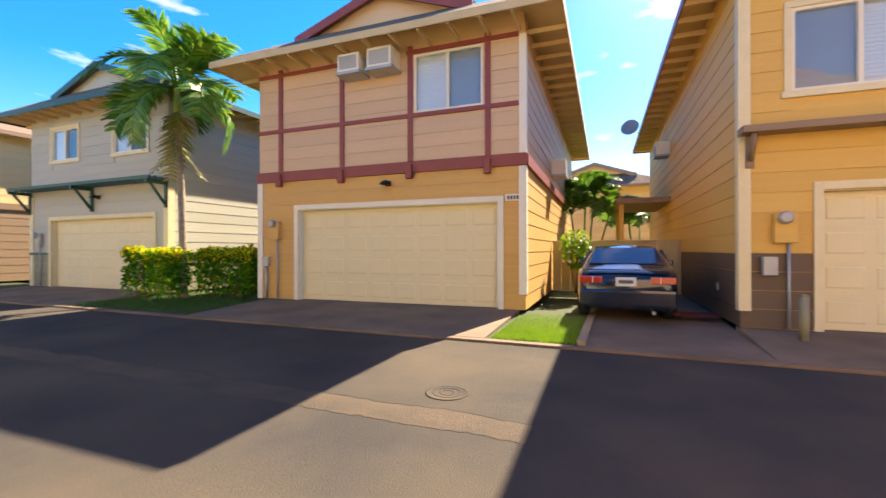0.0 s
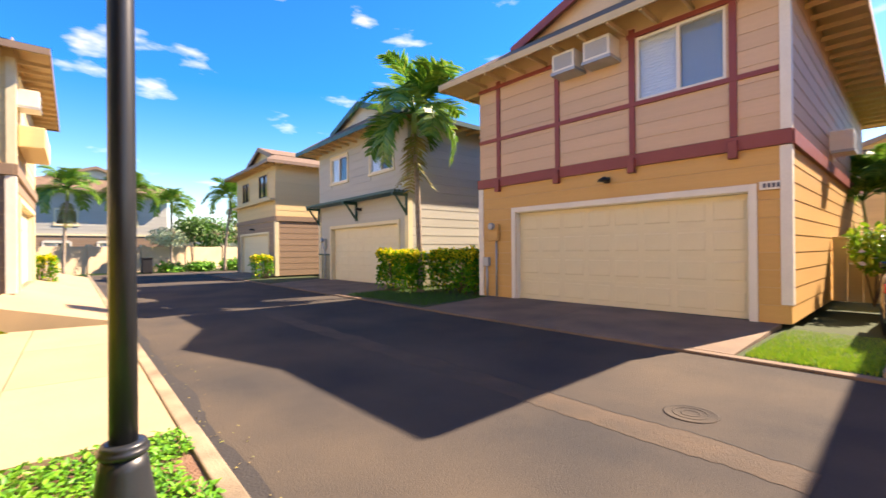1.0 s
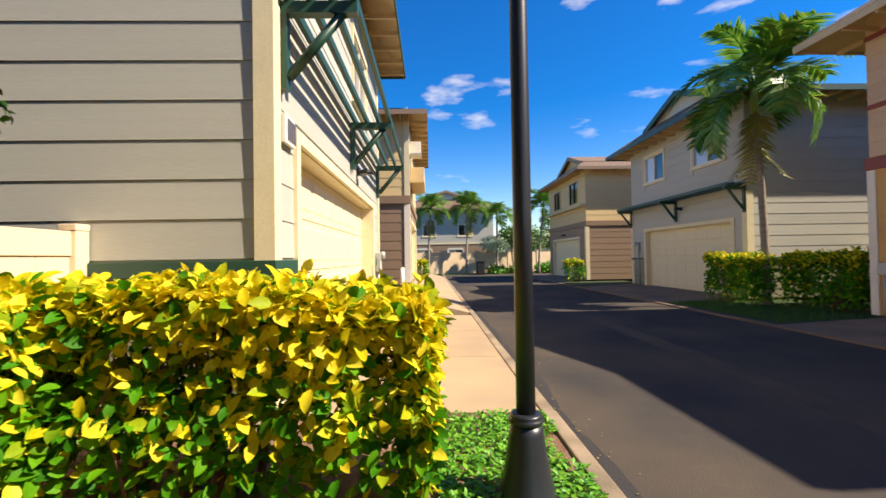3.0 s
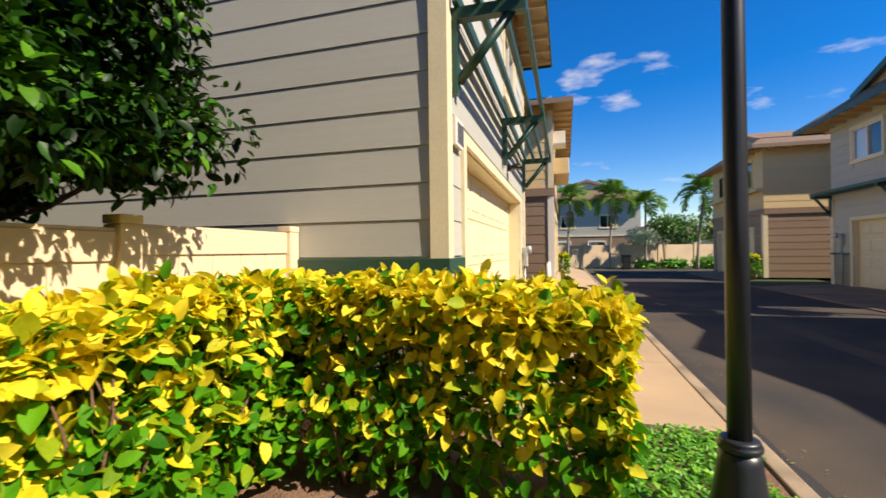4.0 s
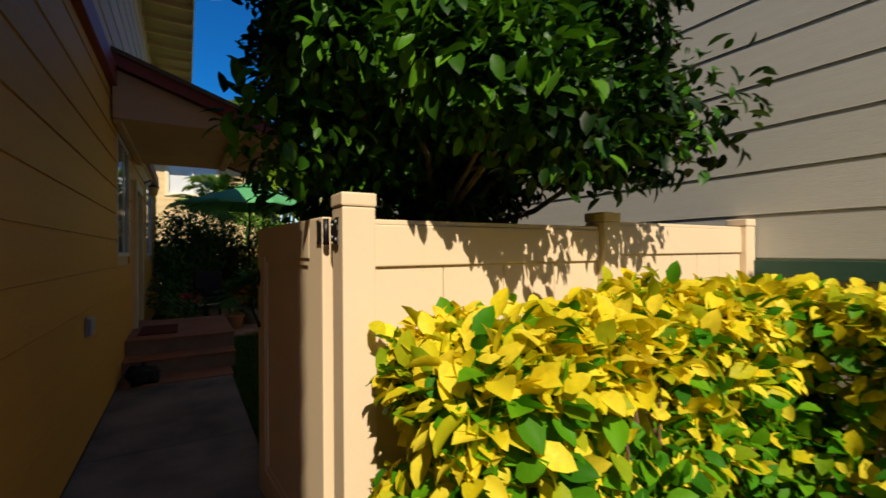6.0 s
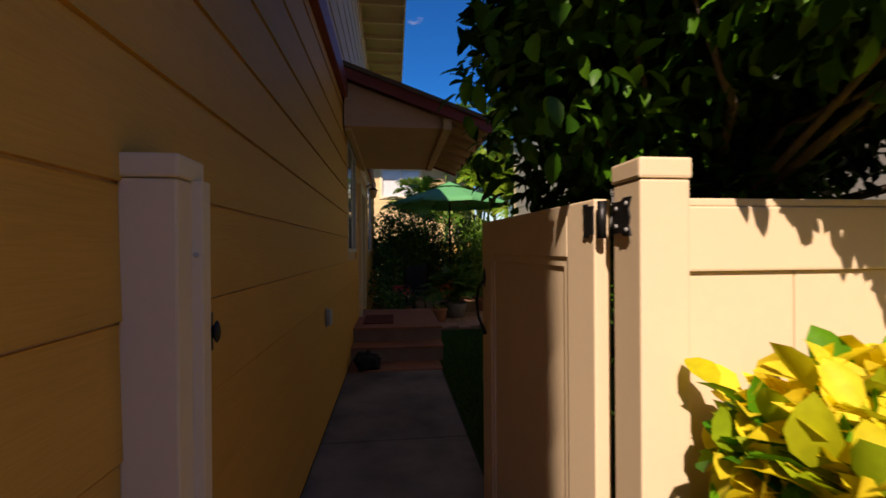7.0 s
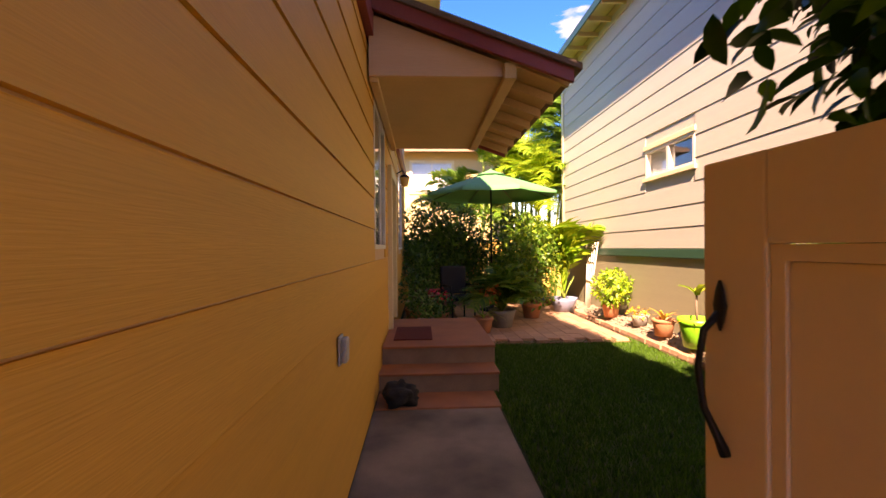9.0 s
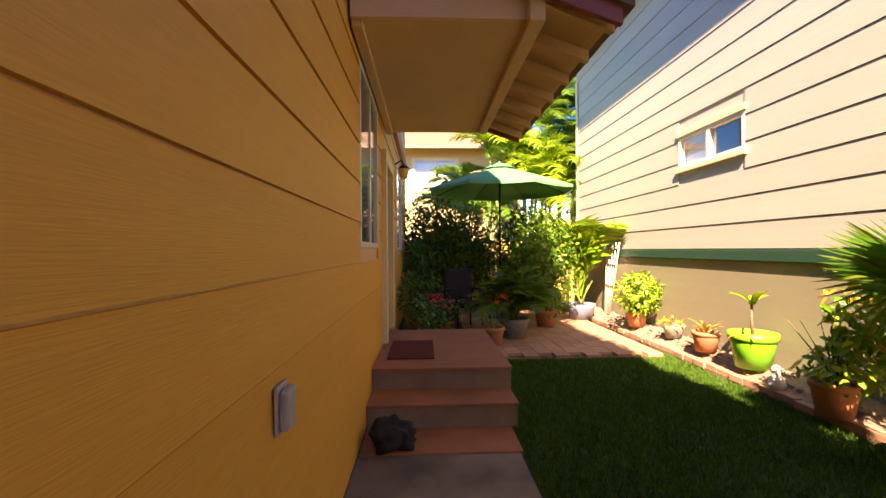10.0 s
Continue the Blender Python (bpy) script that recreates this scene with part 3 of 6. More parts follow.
            bm_box(bm, u - w / 2 + 0.05, u + w / 2 - 0.05, -out - 0.008, -out - 0.001, zz, zz + 0.022)
        self.on(face, "grille", bm, M_SCREEN, ac, "dark slatted grille")
        self.on(face, "support", box(u - w / 2 - 0.03, u + w / 2 + 0.03, -out - 0.02, -0.026, z - 0.06, z - 0.002), M_STEEL, ac)

    def wall_lamp(self, u, z, face="front"):
        bm = box(u - 0.06, u + 0.06, -0.06, -0.022, z - 0.06, z + 0.06, 0.01)
        lamp = self.on(face, "wall_lamp", bm, M_IRON, None, "dark metal outdoor wall lamp")
        bm = lathe([(0.03, 0.06), (0.12, 0.0), (0.125, -0.03), (0.06, -0.035)], 16)
        bm.transform(pose(u, -0.16, z))
        self.on(face, "shade", bm, M_IRON, lamp)

    def meter(self, u, z, face="front"):
        m = self.on(face, "meter_box", box(u - 0.14, u + 0.14, -0.13, -0.02, z, z + 0.42, 0.012), self.bands[0][2] if self.trim is M_MAROON else self.bands[-1][2], None, "painted utility meter box")
        bm = lathe([(0.09, 0), (0.09, 0.07), (0.06, 0.09)], 18)
        bm.transform(pose(u - 0.02, -0.131, z + 0.36, 90))
        self.on(face, "meter_dial", bm, M_STEEL, m, "round grey meter dial")
        self.on(face, "conduit", tube([(u + 0.05, -0.06, z + 0.001), (u + 0.05, -0.06, 0.02)], 0.022, 8), M_STEEL, m)

    def number_plate(self, u, z, w=0.36, h=0.13):
        p = self.on("front", "house_sign", box(u - w / 2, u + w / 2, -0.06, -0.024, z, z + h, 0.005), M_WHITE, None, "white house sign with plain bars")
        for i in range(4):
            self.on("front", "sign_bar", box(u - w / 2 + 0.05 + i * w / 4.6, u - w / 2 + 0.09 + i * w / 4.6, -0.066, -0.061, z + 0.03, z + h - 0.03), M_BAR, p)


# ---- ground, lane, pavements ----
bm = bmesh.new()
bmesh.ops.create_grid(bm, x_segments=40, y_segments=40, size=300)
bmesh.ops.translate(bm, verts=bm.verts, vec=(0, 0, -0.06))
solid("ground", bm, M_LAWNBASE, "flat green ground reaching the horizon", "ground", kind="structure")
ROAD_Y0, ROAD_Y1 = 0.58, 5.78
solid("road", box(-34, 22, ROAD_Y0, ROAD_Y1, -0.05, 0.0), M_ASPHALT, "worn grey asphalt lane with stains", "road", kind="structure")
rng = np.random.default_rng(3)
v, f, k = [], [], 0
for x in np.arange(-9.5, -0.74, 0.06):
    wob = 0.055 * noise.noise((x * 1.7, 0.0, 5.0)) + rng.normal() * 0.010
    wob2 = 0.060 * noise.noise((x * 1.5, 4.0, 5.0)) + rng.normal() * 0.012
    v += [(x, 2.87 + wob2, 0.003), (x, 2.97 + wob2 * 0.5, 0.0055), (x, 3.12 + wob * 0.5, 0.0055), (x, 3.22 + wob, 0.003)]
f = [(4 * a + b, 4 * a + 4 + b, 4 * a + 5 + b, 4 * a + 1 + b) for a in range(len(v) // 4 - 1) for b in range(3)]
solid("road_patch", raw_mesh(v, f, M_PATCH), None, "ragged reddish repaired trench strip in the asphalt", "road", kind="structure")
bm = bmesh.new()
edge = [q for q in v[3::4] if q[0] > -5.2]
for a, b in zip(edge, edge[1:]):
    w = 0.004 + 0.008 * max(0.0, noise.noise((a[0] * 2.2, 1.0, 8.0)) + 0.35)
    q = [bm.verts.new(c) for c in ((a[0], a[1] - w, 0.0062), (b[0], b[1] - w, 0.0062), (b[0], b[1] + w, 0.0062), (a[0], a[1] + w, 0.0062))]
    bm.faces.new(q)
solid("road_joint", bm, M_CRACK, "dark crack along the trench strip", "road", kind="structure")
mh = solid("manhole_cover", lathe([(0.20, -0.02), (0.20, 0.006), (0.185, 0.007), (0.178, 0.004), (0.0005, 0.004)], 40), M_ASPHALT, "round iron manhole cover set in the lane", "manhole cover", m=pose(-1.66, 3.63, 0))
for r in (0.06, 0.12):
    part("cover_ring", lathe([(r, 0.004), (r, 0.006), (r + 0.014, 0.006), (r + 0.014, 0.004)], 30, False), M_ASPHALT, mh)

# near kerb and gutter strip
solid("kerb_near", box(-34, -3.96, 0.46, 0.575, -0.05, 0.045, 0.012), M_KERB, "low concrete kerb along the lane", "kerb", kind="structure")
bm = box(-3.95, -1.2, 0.46, 0.575, -0.05, 0.055, 0.012)
solid("kerb_bed", bm, M_KERB, "low concrete kerb beside the planting bed", "kerb", kind="structure")
solid("kerb_far", box(-34, 22, 5.785, 5.93, -0.05, 0.035, 0.012), M_CONC2, "flat concrete gutter strip on the far side", "kerb", kind="structure")


def sloped_slab(x0, x1, ya, za, yb, zb):
    v = [(x0, ya, -0.06), (x1, ya, -0.06), (x1, yb, -0.06), (x0, yb, -0.06), (x0, ya, za), (x1, ya, za), (x1, yb, zb), (x0, yb, zb)]
    bm = bmesh.new()
    vs = [bm.verts.new(p) for p in v]
    for f in ((3, 2, 1, 0), (4, 5, 6, 7), (0, 1, 5, 4), (1, 2, 6, 5), (2, 3, 7, 6), (3, 0, 4, 7)):
        bm.faces.new([vs[i] for i in f])
    return bm


FAR_Z = 0.14
for x0, x1, mat, yf in ((-8.05, -5.1, M_CONC2, 8.3), (-5.09, -2.0, M_CONC2, 8.3), (-18.2, -15.0, M_CONC2, 8.3), (-14.99, -11.9, M_CONC2, 8.3), (-28.0, -21.9, M_CONC2, 7.6),
                        (-0.72, 1.44, M_CONC2, 13.0), (1.45, 5.0, M_CONC2, 7.8), (5.01, 9.0, M_CONC2, 7.8)):
    solid("driveway_slab", sloped_slab(x0, x1, 5.935, 0.036, yf, FAR_Z), mat, "brown stained concrete driveway slab", "driveway", kind="structure")
# near driveway of the grey house, in slabs
for i in range(2):
    for j in range(3):
        x0 = -10.2 + j * 2.08
        y0 = -1.72 + i * 1.09
        solid("driveway_slab", sloped_slab(x0, x0 + 2.07, y0, 0.075 - 0.02 * i, y0 + 1.08, 0.055 - 0.02 * i), M_CONC, "sunlit warm concrete driveway slab", "driveway", kind="structure")
solid("driveway_slab", sloped_slab(-30, -10.6, -1.3, 0.47, 0.455, 0.04), M_CONC, "sunlit warm concrete driveway slab", "driveway", kind="structure")
# own walk and driveway
solid("driveway_slab", sloped_slab(0.5, 7.5, -1.75, 0.05, 0.575, 0.01), M_CONC, "concrete driveway slab before the garage", "driveway", kind="structure")
for k in range(4):
    solid("walk_slab", box(-0.62, 0.519, -0.32 - 1.05 * k, 0.57 if k == 0 else 0.72 - 1.05 * k, -0.05, 0.02, 0.006), M_WALK, "grey concrete walk slab", "walk", kind="structure")
for k in range(2):
    solid("walk_slab", box(-0.60, 0.519, -7.28 + 1.86 * k, -5.43 + 1.84 * k, -0.05, 0.0, 0.006), M_WALK, "damp stained grey walk slab", "walk", kind="structure")


# ---- planting bed, lawn ----
def grass(name, x0, x1, y0, y1, z, n, h, mat, label, seed, keep=None):
    g = np.random.default_rng(seed)
    p = np.stack([g.uniform(x0, x1, n), g.uniform(y0, y1, n)], 1)
    if keep is not None:
        p = p[keep(p)]
    n = len(p)
    lean = g.normal(size=(n, 2)) * 0.35
    hh = h * g.uniform(0.5, 1.1, n)
    ang = g.uniform(0, math.tau, n)
    wv = np.stack([np.cos(ang), np.sin(ang)], 1) * 0.0045
    v = np.empty((n, 3, 3))
    v[:, 0, :2], v[:, 0, 2] = p - wv, z
    v[:, 1, :2], v[:, 1, 2] = p + wv, z
    v[:, 2, :2], v[:, 2, 2] = p + lean * hh[:, None], z + hh
    f = [(3 * i, 3 * i + 1, 3 * i + 2) for i in range(n)]
    ob = new(name, raw_mesh(v.reshape(-1, 3), f, mat))
    return tagged(ob, label, "grass", kind="stuff")


def bumpy(x0, x1, y0, y1, z, amp, step, seed):
    g = np.random.default_rng(seed)
    nx, ny = max(2, int((x1 - x0) / step)), max(2, int((y1 - y0) / step))
    v = [(x0 + (x1 - x0) * i / nx, y0 + (y1 - y0) * j / ny, z + (g.uniform(-amp, amp) if 0 < i < nx and 0 < j < ny else 0)) for j in range(ny + 1) for i in range(nx + 1)]
    f = [(j * (nx + 1) + i, j * (nx + 1) + i + 1, (j + 1) * (nx + 1) + i + 1, (j + 1) * (nx + 1) + i) for j in range(ny) for i in range(nx)]
    return v, f


solid("bed_soil", raw_mesh(*bumpy(-3.93, -0.63, -3.04, 0.455, 0.03, 0.018, 0.09, 5), M_SOIL, True), None, "reddish bare soil under the hedge", "soil", kind="structure")
g = np.random.default_rng(11)
n = 8500
p = np.stack([g.uniform(-3.9, -0.9, n), g.uniform(-0.75, 0.45, n)], 1)
field = np.array([noise.noise((a * 1.3, b * 1.3, 0.3)) for a, b in p])
p = p[field > -0.40 + 0.35 * (p[:, 1] < -0.45)]
n = len(p)
c = np.column_stack([p, 0.03 + g.uniform(0, 0.055, n)])
d = g.normal(size=(n, 3)) * np.array((1, 1, 0.35)) + np.array((0, 0, 0.25))
tagged(new("ground_cover", leaf_cloud(c, d, np.tile((0, 0, 1.0), (n, 1)) + g.normal(size=(n, 3)) * 0.3, g.uniform(0.03, 0.06, n), g.uniform(0.018, 0.032, n), L_COVER)),
       "low bright green ground cover round the lamp post", "ground cover", kind="stuff")

solid("lawn_soil", raw_mesh(*bumpy(-3.2, -0.61, -10.2, -3.2, -0.015, 0.006, 0.25, 6), M_LAWNBASE, True), None, "dark soil under the lawn", "soil", kind="structure")
grass("lawn", -3.13, -0.62, -10.1, -3.3, -0.015, 110000, 0.05, L_GRASS, "short green lawn half in shade", 7)
# sunlight on this strip is put into its blade colour by L_LIME
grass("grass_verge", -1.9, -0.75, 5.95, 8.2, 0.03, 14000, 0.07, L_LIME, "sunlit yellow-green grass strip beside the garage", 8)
solid("verge_soil", sloped_slab(-1.98, -0.74, 5.935, 0.03, 8.6, 0.08), M_LAWNBASE, "grass strip soil beside the garage", "soil", kind="structure")
solid("kerb_verge", box(-0.735, -0.625, 5.94, 9.0, -0.03, 0.10, 0.02), M_CONC, "pale low edging beside the grass strip", "kerb", kind="structure")
solid("verge_soil", sloped_slab(-11.85, -8.1, 5.935, 0.03, 9.2, 0.10), M_LAWNBASE, "grass soil under the palm", "soil", kind="structure")
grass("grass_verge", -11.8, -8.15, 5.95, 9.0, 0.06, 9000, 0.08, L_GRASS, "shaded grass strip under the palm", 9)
solid("verge_soil", box(-21.85, -18.25, 5.935, 9.2, -0.03, 0.06), M_LAWNBASE, "grass strip soil between two driveways", "soil", kind="structure")

# garden bed along the neighbour's wall, patio
bed_v, bed_f = bumpy(-3.58, -3.19, -14.4, -3.2, 0.16, 0.02, 0.065, 12)
bed_v = [(x, y, z - 0.10 * max(0, (x + 3.36) / 0.17)) for x, y, z in bed_v]
solid("garden_bed", raw_mesh(bed_v, bed_f, M_GRAVEL, True), None, "narrow gravel bed along the neighbour's wall", "garden bed", kind="structure")

# dirt along the kerb, dry leaves, small litter
g = np.random.default_rng(14)
v, f, x = [], [], -30.0
while x < -0.6:
    w0 = 0.07 + 0.10 * max(0, noise.noise((x * 0.9, 0.0, 2.0)) + 0.35) + g.uniform(0, 0.02)
    v += [(x, 0.577, 0.0035), (x, 0.585 + w0, 0.0032)]
    x += 0.12
f = [(2 * i, 2 * i + 1, 2 * i + 3, 2 * i + 2) for i in range(len(v) // 2 - 1)]
solid("gutter_dirt", raw_mesh(v, f, M_CRACK), None, "dark dirt washed along the kerb", "dirt", kind="structure")
n = 110
p = np.column_stack([g.uniform(-9.0, -1.0, n), 0.60 + np.abs(g.normal(size=n)) * 0.16, np.full(n, 0.012)])
p[:40] = np.column_stack([g.uniform(-3.8, -0.9, 40), g.uniform(-0.9, 0.4, 40), np.full(40, 0.075)])
tagged(new("leaf_litter", leaf_cloud(p, g.normal(size=(n, 3)) * np.array((1, 1, 0.1)), np.tile((0, 0, 1.0), (n, 1)) + g.normal(size=(n, 3)) * 0.2, g.uniform(0.015, 0.035, n), g.uniform(0.008, 0.014, n), L_DEAD)),
       "dry leaves lying along the kerb and bed", "leaf litter", kind="stuff")


# ---- the houses ----
def lane_frame(x, y, z=0.0, back=False, turn=0.0):
    return pose(x, y, z, 0, 0, (180 if back else 0) + turn)


# brown house across the lane
brown = House(lane_frame(-8.31, 8.06, FAR_Z, turn=1.5), 6.44, 12.5, "two-storey tan house with maroon timber trim and garage", [(0, 2.77, M_HONEY), (3.02, 5.5, M_PINK)], M_MAROON, eave=5.46)
brown.garage(1.16, 5.92, 2.10, M_WHITE)
brown.window("front", 4.13, 5.62, 4.03, 5.25, "blind", M_WHITE)
brown.window("right", 9.0, 10.0, 3.6, 4.6, "dark", M_WHITE)
brown.walls()
brown.band(2.78, 3.01, M_MAROON, 0.07)
brown.corners(M_WHITE, 0.3, 2.77, 0.11, ("right",))
brown.corners(M_WHITE, 0.0, 2.77, 0.11, ("left",))
brown.corners(M_WHITE, 3.02, 5.3, 0.10, ("right",))
for a, b, z in ((0.0, 2.30, 5.27), (3.95, 6.33, 5.27), (0.0, 6.33, 3.94)):
    brown.on("front", "timber_strip", box(a, b, -0.052, -0.003, z, z + 0.085, 0.004), M_MAROON)
for u in (0.65, 2.36, 4.04, 5.72):
    brown.on("front", "timber_post", box(u - 0.055, u + 0.055, -0.048, -0.002, 3.02, 5.44, 0.004), M_MAROON)
    brown.on("front", "belt_bracket", box(u - 0.07, u + 0.07, -0.14, -0.026, 2.65, 2.95, 0.02), M_MAROON)
brown.aircon("front", 2.78, 4.95, 0.52, 0.38, 0.45)
brown.aircon("front", 3.52, 4.95, 0.56, 0.40, 0.45)
brown.aircon("right", 4.6, 3.3, 0.6, 0.42, 0.4)
brown.wall_lamp(3.52, 2.58)
brown.meter(0.52, 1.42)
brown.on("front", "utility_box", box(0.16, 0.34, -0.12, -0.02, 0.78, 1.0, 0.01), M_STEEL, None, "small grey utility box")
brown.on("front", "conduit", tube([(0.25, -0.06, 0.0), (0.25, -0.06, 0.78)], 0.03, 8), M_STEEL)
brown.number_plate(6.20, 2.10, 0.27, 0.13)
brown.roof(gable_mat=M_PINK, fascia=M_SOFFIT)

# grey house across the lane, behind the palm
far_grey = House(lane_frame(-18.25, 8.12, FAR_Z), 6.60, 12.5, "two-storey grey-green house with dark green awning trim", [(0, 1.0, M_OLIVE), (1.10, 5.5, M_GREY)], M_GREEN, eave=5.42)
far_grey.garage(1.15, 6.03, 2.12, M_CREAM)
far_grey.window("front", 1.20, 2.55, 4.0, 5.0, "curtain", M_WHITE, casing=M_CREAM)
far_grey.window("front", 4.30, 5.75, 4.0, 5.1, "curtain", M_WHITE, casing=M_CREAM)
far_grey.walls()
far_grey.band(1.01, 1.09, M_GREEN, 0.06)
far_grey.corners(M_CREAM, 0.0, 2.9, 0.15)
far_grey.wall_lamp(3.6, 2.75)
far_grey.meter(0.55, 1.3)


def awning(h, z, out=0.62, a=-0.1, b=None, n_brackets=3):
    """A slatted timber awning over the garage on knee brackets."""
    b = b or h.w + 0.1
    for i in range(n_brackets):
        u = a + 0.12 + (b - a - 0.24) * i / (n_brackets - 1)
        bm = bmesh.new()
        bm_box(bm, u - 0.045, u + 0.045, -0.09, -0.026, z - 0.62, z + 0.1)
        bm_box(bm, u - 0.045, u + 0.045, -out, -0.091, z, z + 0.1)
        bm_tube(bm, [(u, -0.09, z - 0.52), (u, -out + 0.12, z + 0.02)], 0.045, 4)
        h.on("front", "awning_bracket", bm, M_GREEN)
    for k in range(4):
        y = -out + 0.03 + k * (out - 0.12) / 3
        h.on("front", "awning_slat", box(a, b, y - 0.025, y + 0.025, z + 0.101, z + 0.19, 0.005), M_GREEN)


awning(far_grey, 2.95)
far_grey.roof(edge=M_GREEN, soffit=M_SOFFIT, gable_mat=M_GREY)

# third house across the lane
tan = House(lane_frame(-28.2, 7.4, FAR_Z), 6.5, 12.0, "two-storey sand house with a brown lower storey", [(0, 2.70, M_BROWN), (2.96, 5.5, M_SAND)], M_BROWN, eave=5.52, over=0.55)
tan.garage(0.9, 5.5, 2.1, M_CREAM)
tan.window("front", 1.2, 2.4, 4.0, 5.05, "dark", M_FRAME, casing=M_SAND)
tan.window("front", 4.1, 5.4, 4.0, 5.15, "dark", M_FRAME, casing=M_SAND)
tan.walls(("front", "right"))
tan.band(2.71, 2.95, M_BROWN, 0.06)
tan.band(3.70, 3.82, M_SAND, 0.30, ("front",), "ledge")
tan.corners(M_CREAM, 0.0, 2.70, 0.14, ("right",))
tan.wall_lamp(3.2, 2.4)
tan.roof(edge=M_BROWN)

# yellow house across the lane, with the dish and the side porch
yellow = House(lane_frame(1.47, 7.60, FAR_Z, turn=2.0), 6.6, 12.5, "two-storey yellow house with a dark brown plinth", [(0, 1.10, M_DARK), (1.10, 5.5, M_YELLOW)], M_CREAM, eave=5.42, over=0.6)
yellow.garage(0.98, 5.6, 2.0, M_CREAM)
yellow.window("front", 0.62, 2.2, 3.42, 4.62, "screen_blind", M_WHITE, casing=M_CREAM)
yellow.walls(("front", "left"))
yellow.corners(M_CREAM, 0.25, 5.3, 0.12, ("left",))
yellow.on("front", "awning_board", box(-0.05, 6.7, -0.34, -0.03, 2.82, 2.92, 0.01), M_BROWN)
for u in (0.10, 3.2):
    bm = bmesh.new()
    bm_box(bm, u - 0.05, u + 0.05, -0.09, -0.03, 2.35, 2.81)
    bm_tube(bm, [(u, -0.09, 2.45), (u, -0.30, 2.80)], 0.04, 4)
    yellow.on("front", "awning_bracket", bm, M_BROWN)
yellow.meter(0.52, 1.25)
yellow.on("front", "utility_box", box(0.24, 0.42, -0.14, -0.03, 0.78, 1.05, 0.015), M_STEEL, None, "grey utility box")
for cx, cy, lab in ((2.05, 7.05, "brown painted bollard before the garage"),):
    b = thing("bollard", pose(cx, cy, 0.09), lab, "bollard")
    part("shaft", tube([(0, 0, 0), (0, 0, 0.58)], 0.055, 16), M_OLIVE, b)
    part("cap", lathe([(0.058, 0.581), (0.05, 0.60), (0.01, 0.615)], 16), M_OLIVE, b)
b = thing("bollard", pose(-10.75, -1.15, 0.42), "pale bollard beside the driveway", "bollard")
part("shaft", tube([(0, 0, 0), (0, 0, 0.70)], 0.05, 16), M_WHITE, b)
part("cap", lathe([(0.052, 0.701), (0.045, 0.72), (0.01, 0.73)], 16), M_WHITE, b)
yellow.on("left", "vent_box", box(yellow.u("left", 1.2) - 0.05, yellow.u("left", 1.2) + 0.05, -0.05, -0.026, 0.45, 0.58), M_STEEL)
yellow.aircon("left", yellow.u("left", 7.0), 4.0, 0.5, 0.38, 0.4)
yellow.on("left", "porch_roof", box(yellow.u("left", 10.2), yellow.u("left", 6.6), -1.5, -0.03, 2.55, 2.72, 0.02), M_BROWN)
for y in (6.9, 9.9):
    yellow.on("left", "porch_post", box(yellow.u("left", y) - 0.07, yellow.u("left", y) + 0.07, -1.42, -1.28, 0.0, 2.549, 0.01), M_YELLOW)
yellow.roof(edge=M_MAROON)

# neighbour's grey house on the near side
GREY_Y = -1.70
grey = House(lane_frame(-3.628, GREY_Y, 0.08, True), 6.8, 12.85, "two-storey grey-green house with cream trim and green awning", [(0, 1.16, M_OLIVE), (1.305, 5.603, M_GREY), (5.603, 5.77, M_GREY)], M_GREEN, eave=5.80, over=0.46, expo=0.307, front_over=0.66)
grey.garage(0.62, 5.75, 2.36, M_CREAM, deep=0.22)
grey.window("front", 3.6, 5.0, 3.9, 5.0, "dark", M_WHITE, casing=M_CREAM)
side_window = grey.window("left", grey.d - 8.71, grey.d - 7.42, 2.45, 2.90, "curtain", M_WHITE)
grey.on("left", "sill", box(grey.d - 8.75, grey.d - 7.38, -0.05, -0.001, 2.39, 2.449, 0.004), M_CREAM, side_window)
grey.on("left", "head_casing", box(grey.d - 8.74, grey.d - 7.39, -0.035, -0.001, 2.901, 2.975, 0.004), M_CREAM, side_window)
grey.walls(("front", "left"), {"left": [(0, 1.16, M_OLIVE, 1), (1.305, 5.603, M_GREY), (5.603, 5.77, M_GREY)]})
grey.band(1.17, 1.295, M_GREEN, 0.05)
grey.corners(M_CREAM, 0.0, 5.65, 0.115, ("left",))
grey.corners(M_CREAM, 0.0, 5.65, 0.15, ("right",))
grey.on("left", "corner_trim", box(0.0, 0.12, -0.042, -0.027, 0.0, 5.3), M_CREAM)
grey.number_plate(0.30, 2.26, 0.26, 0.24)
awning(grey, 3.30, 0.66, 0.05, 6.6)
grey.wall_lamp(3.9, 2.75)
grey.meter(6.3, 1.0)
grey.roof(edge=M_GREEN, gable_mat=M_GREY)

# next house on the near side
sand = House(lane_frame(-13.7, -1.12, 0.46, True), 6.6, 12.0, "two-storey sand house with a brown lower storey and bay", [(0, 2.60, M_BROWN), (2.86, 5.35, M_SAND)], M_BROWN, eave=5.28, over=0.6)
sand.garage(1.0, 5.6, 2.1, M_CREAM)
sand.window("front", 1.0, 2.2, 3.95, 5.0, "dark", M_WHITE, casing=M_CREAM)
sand.walls(("front", "left"))
sand.band(2.61, 2.85, M_BROWN, 0.07)
sand.corners(M_WHITE, 0.0, 2.60, 0.14, ("left",))
sand.corners(M_CREAM, 2.86, 5.2, 0.12, ("left",))
sand.on("front", "bay_ledge", box(0.5, 3.0, -0.5, -0.03, 3.35, 3.85, 0.02), M_SAND)
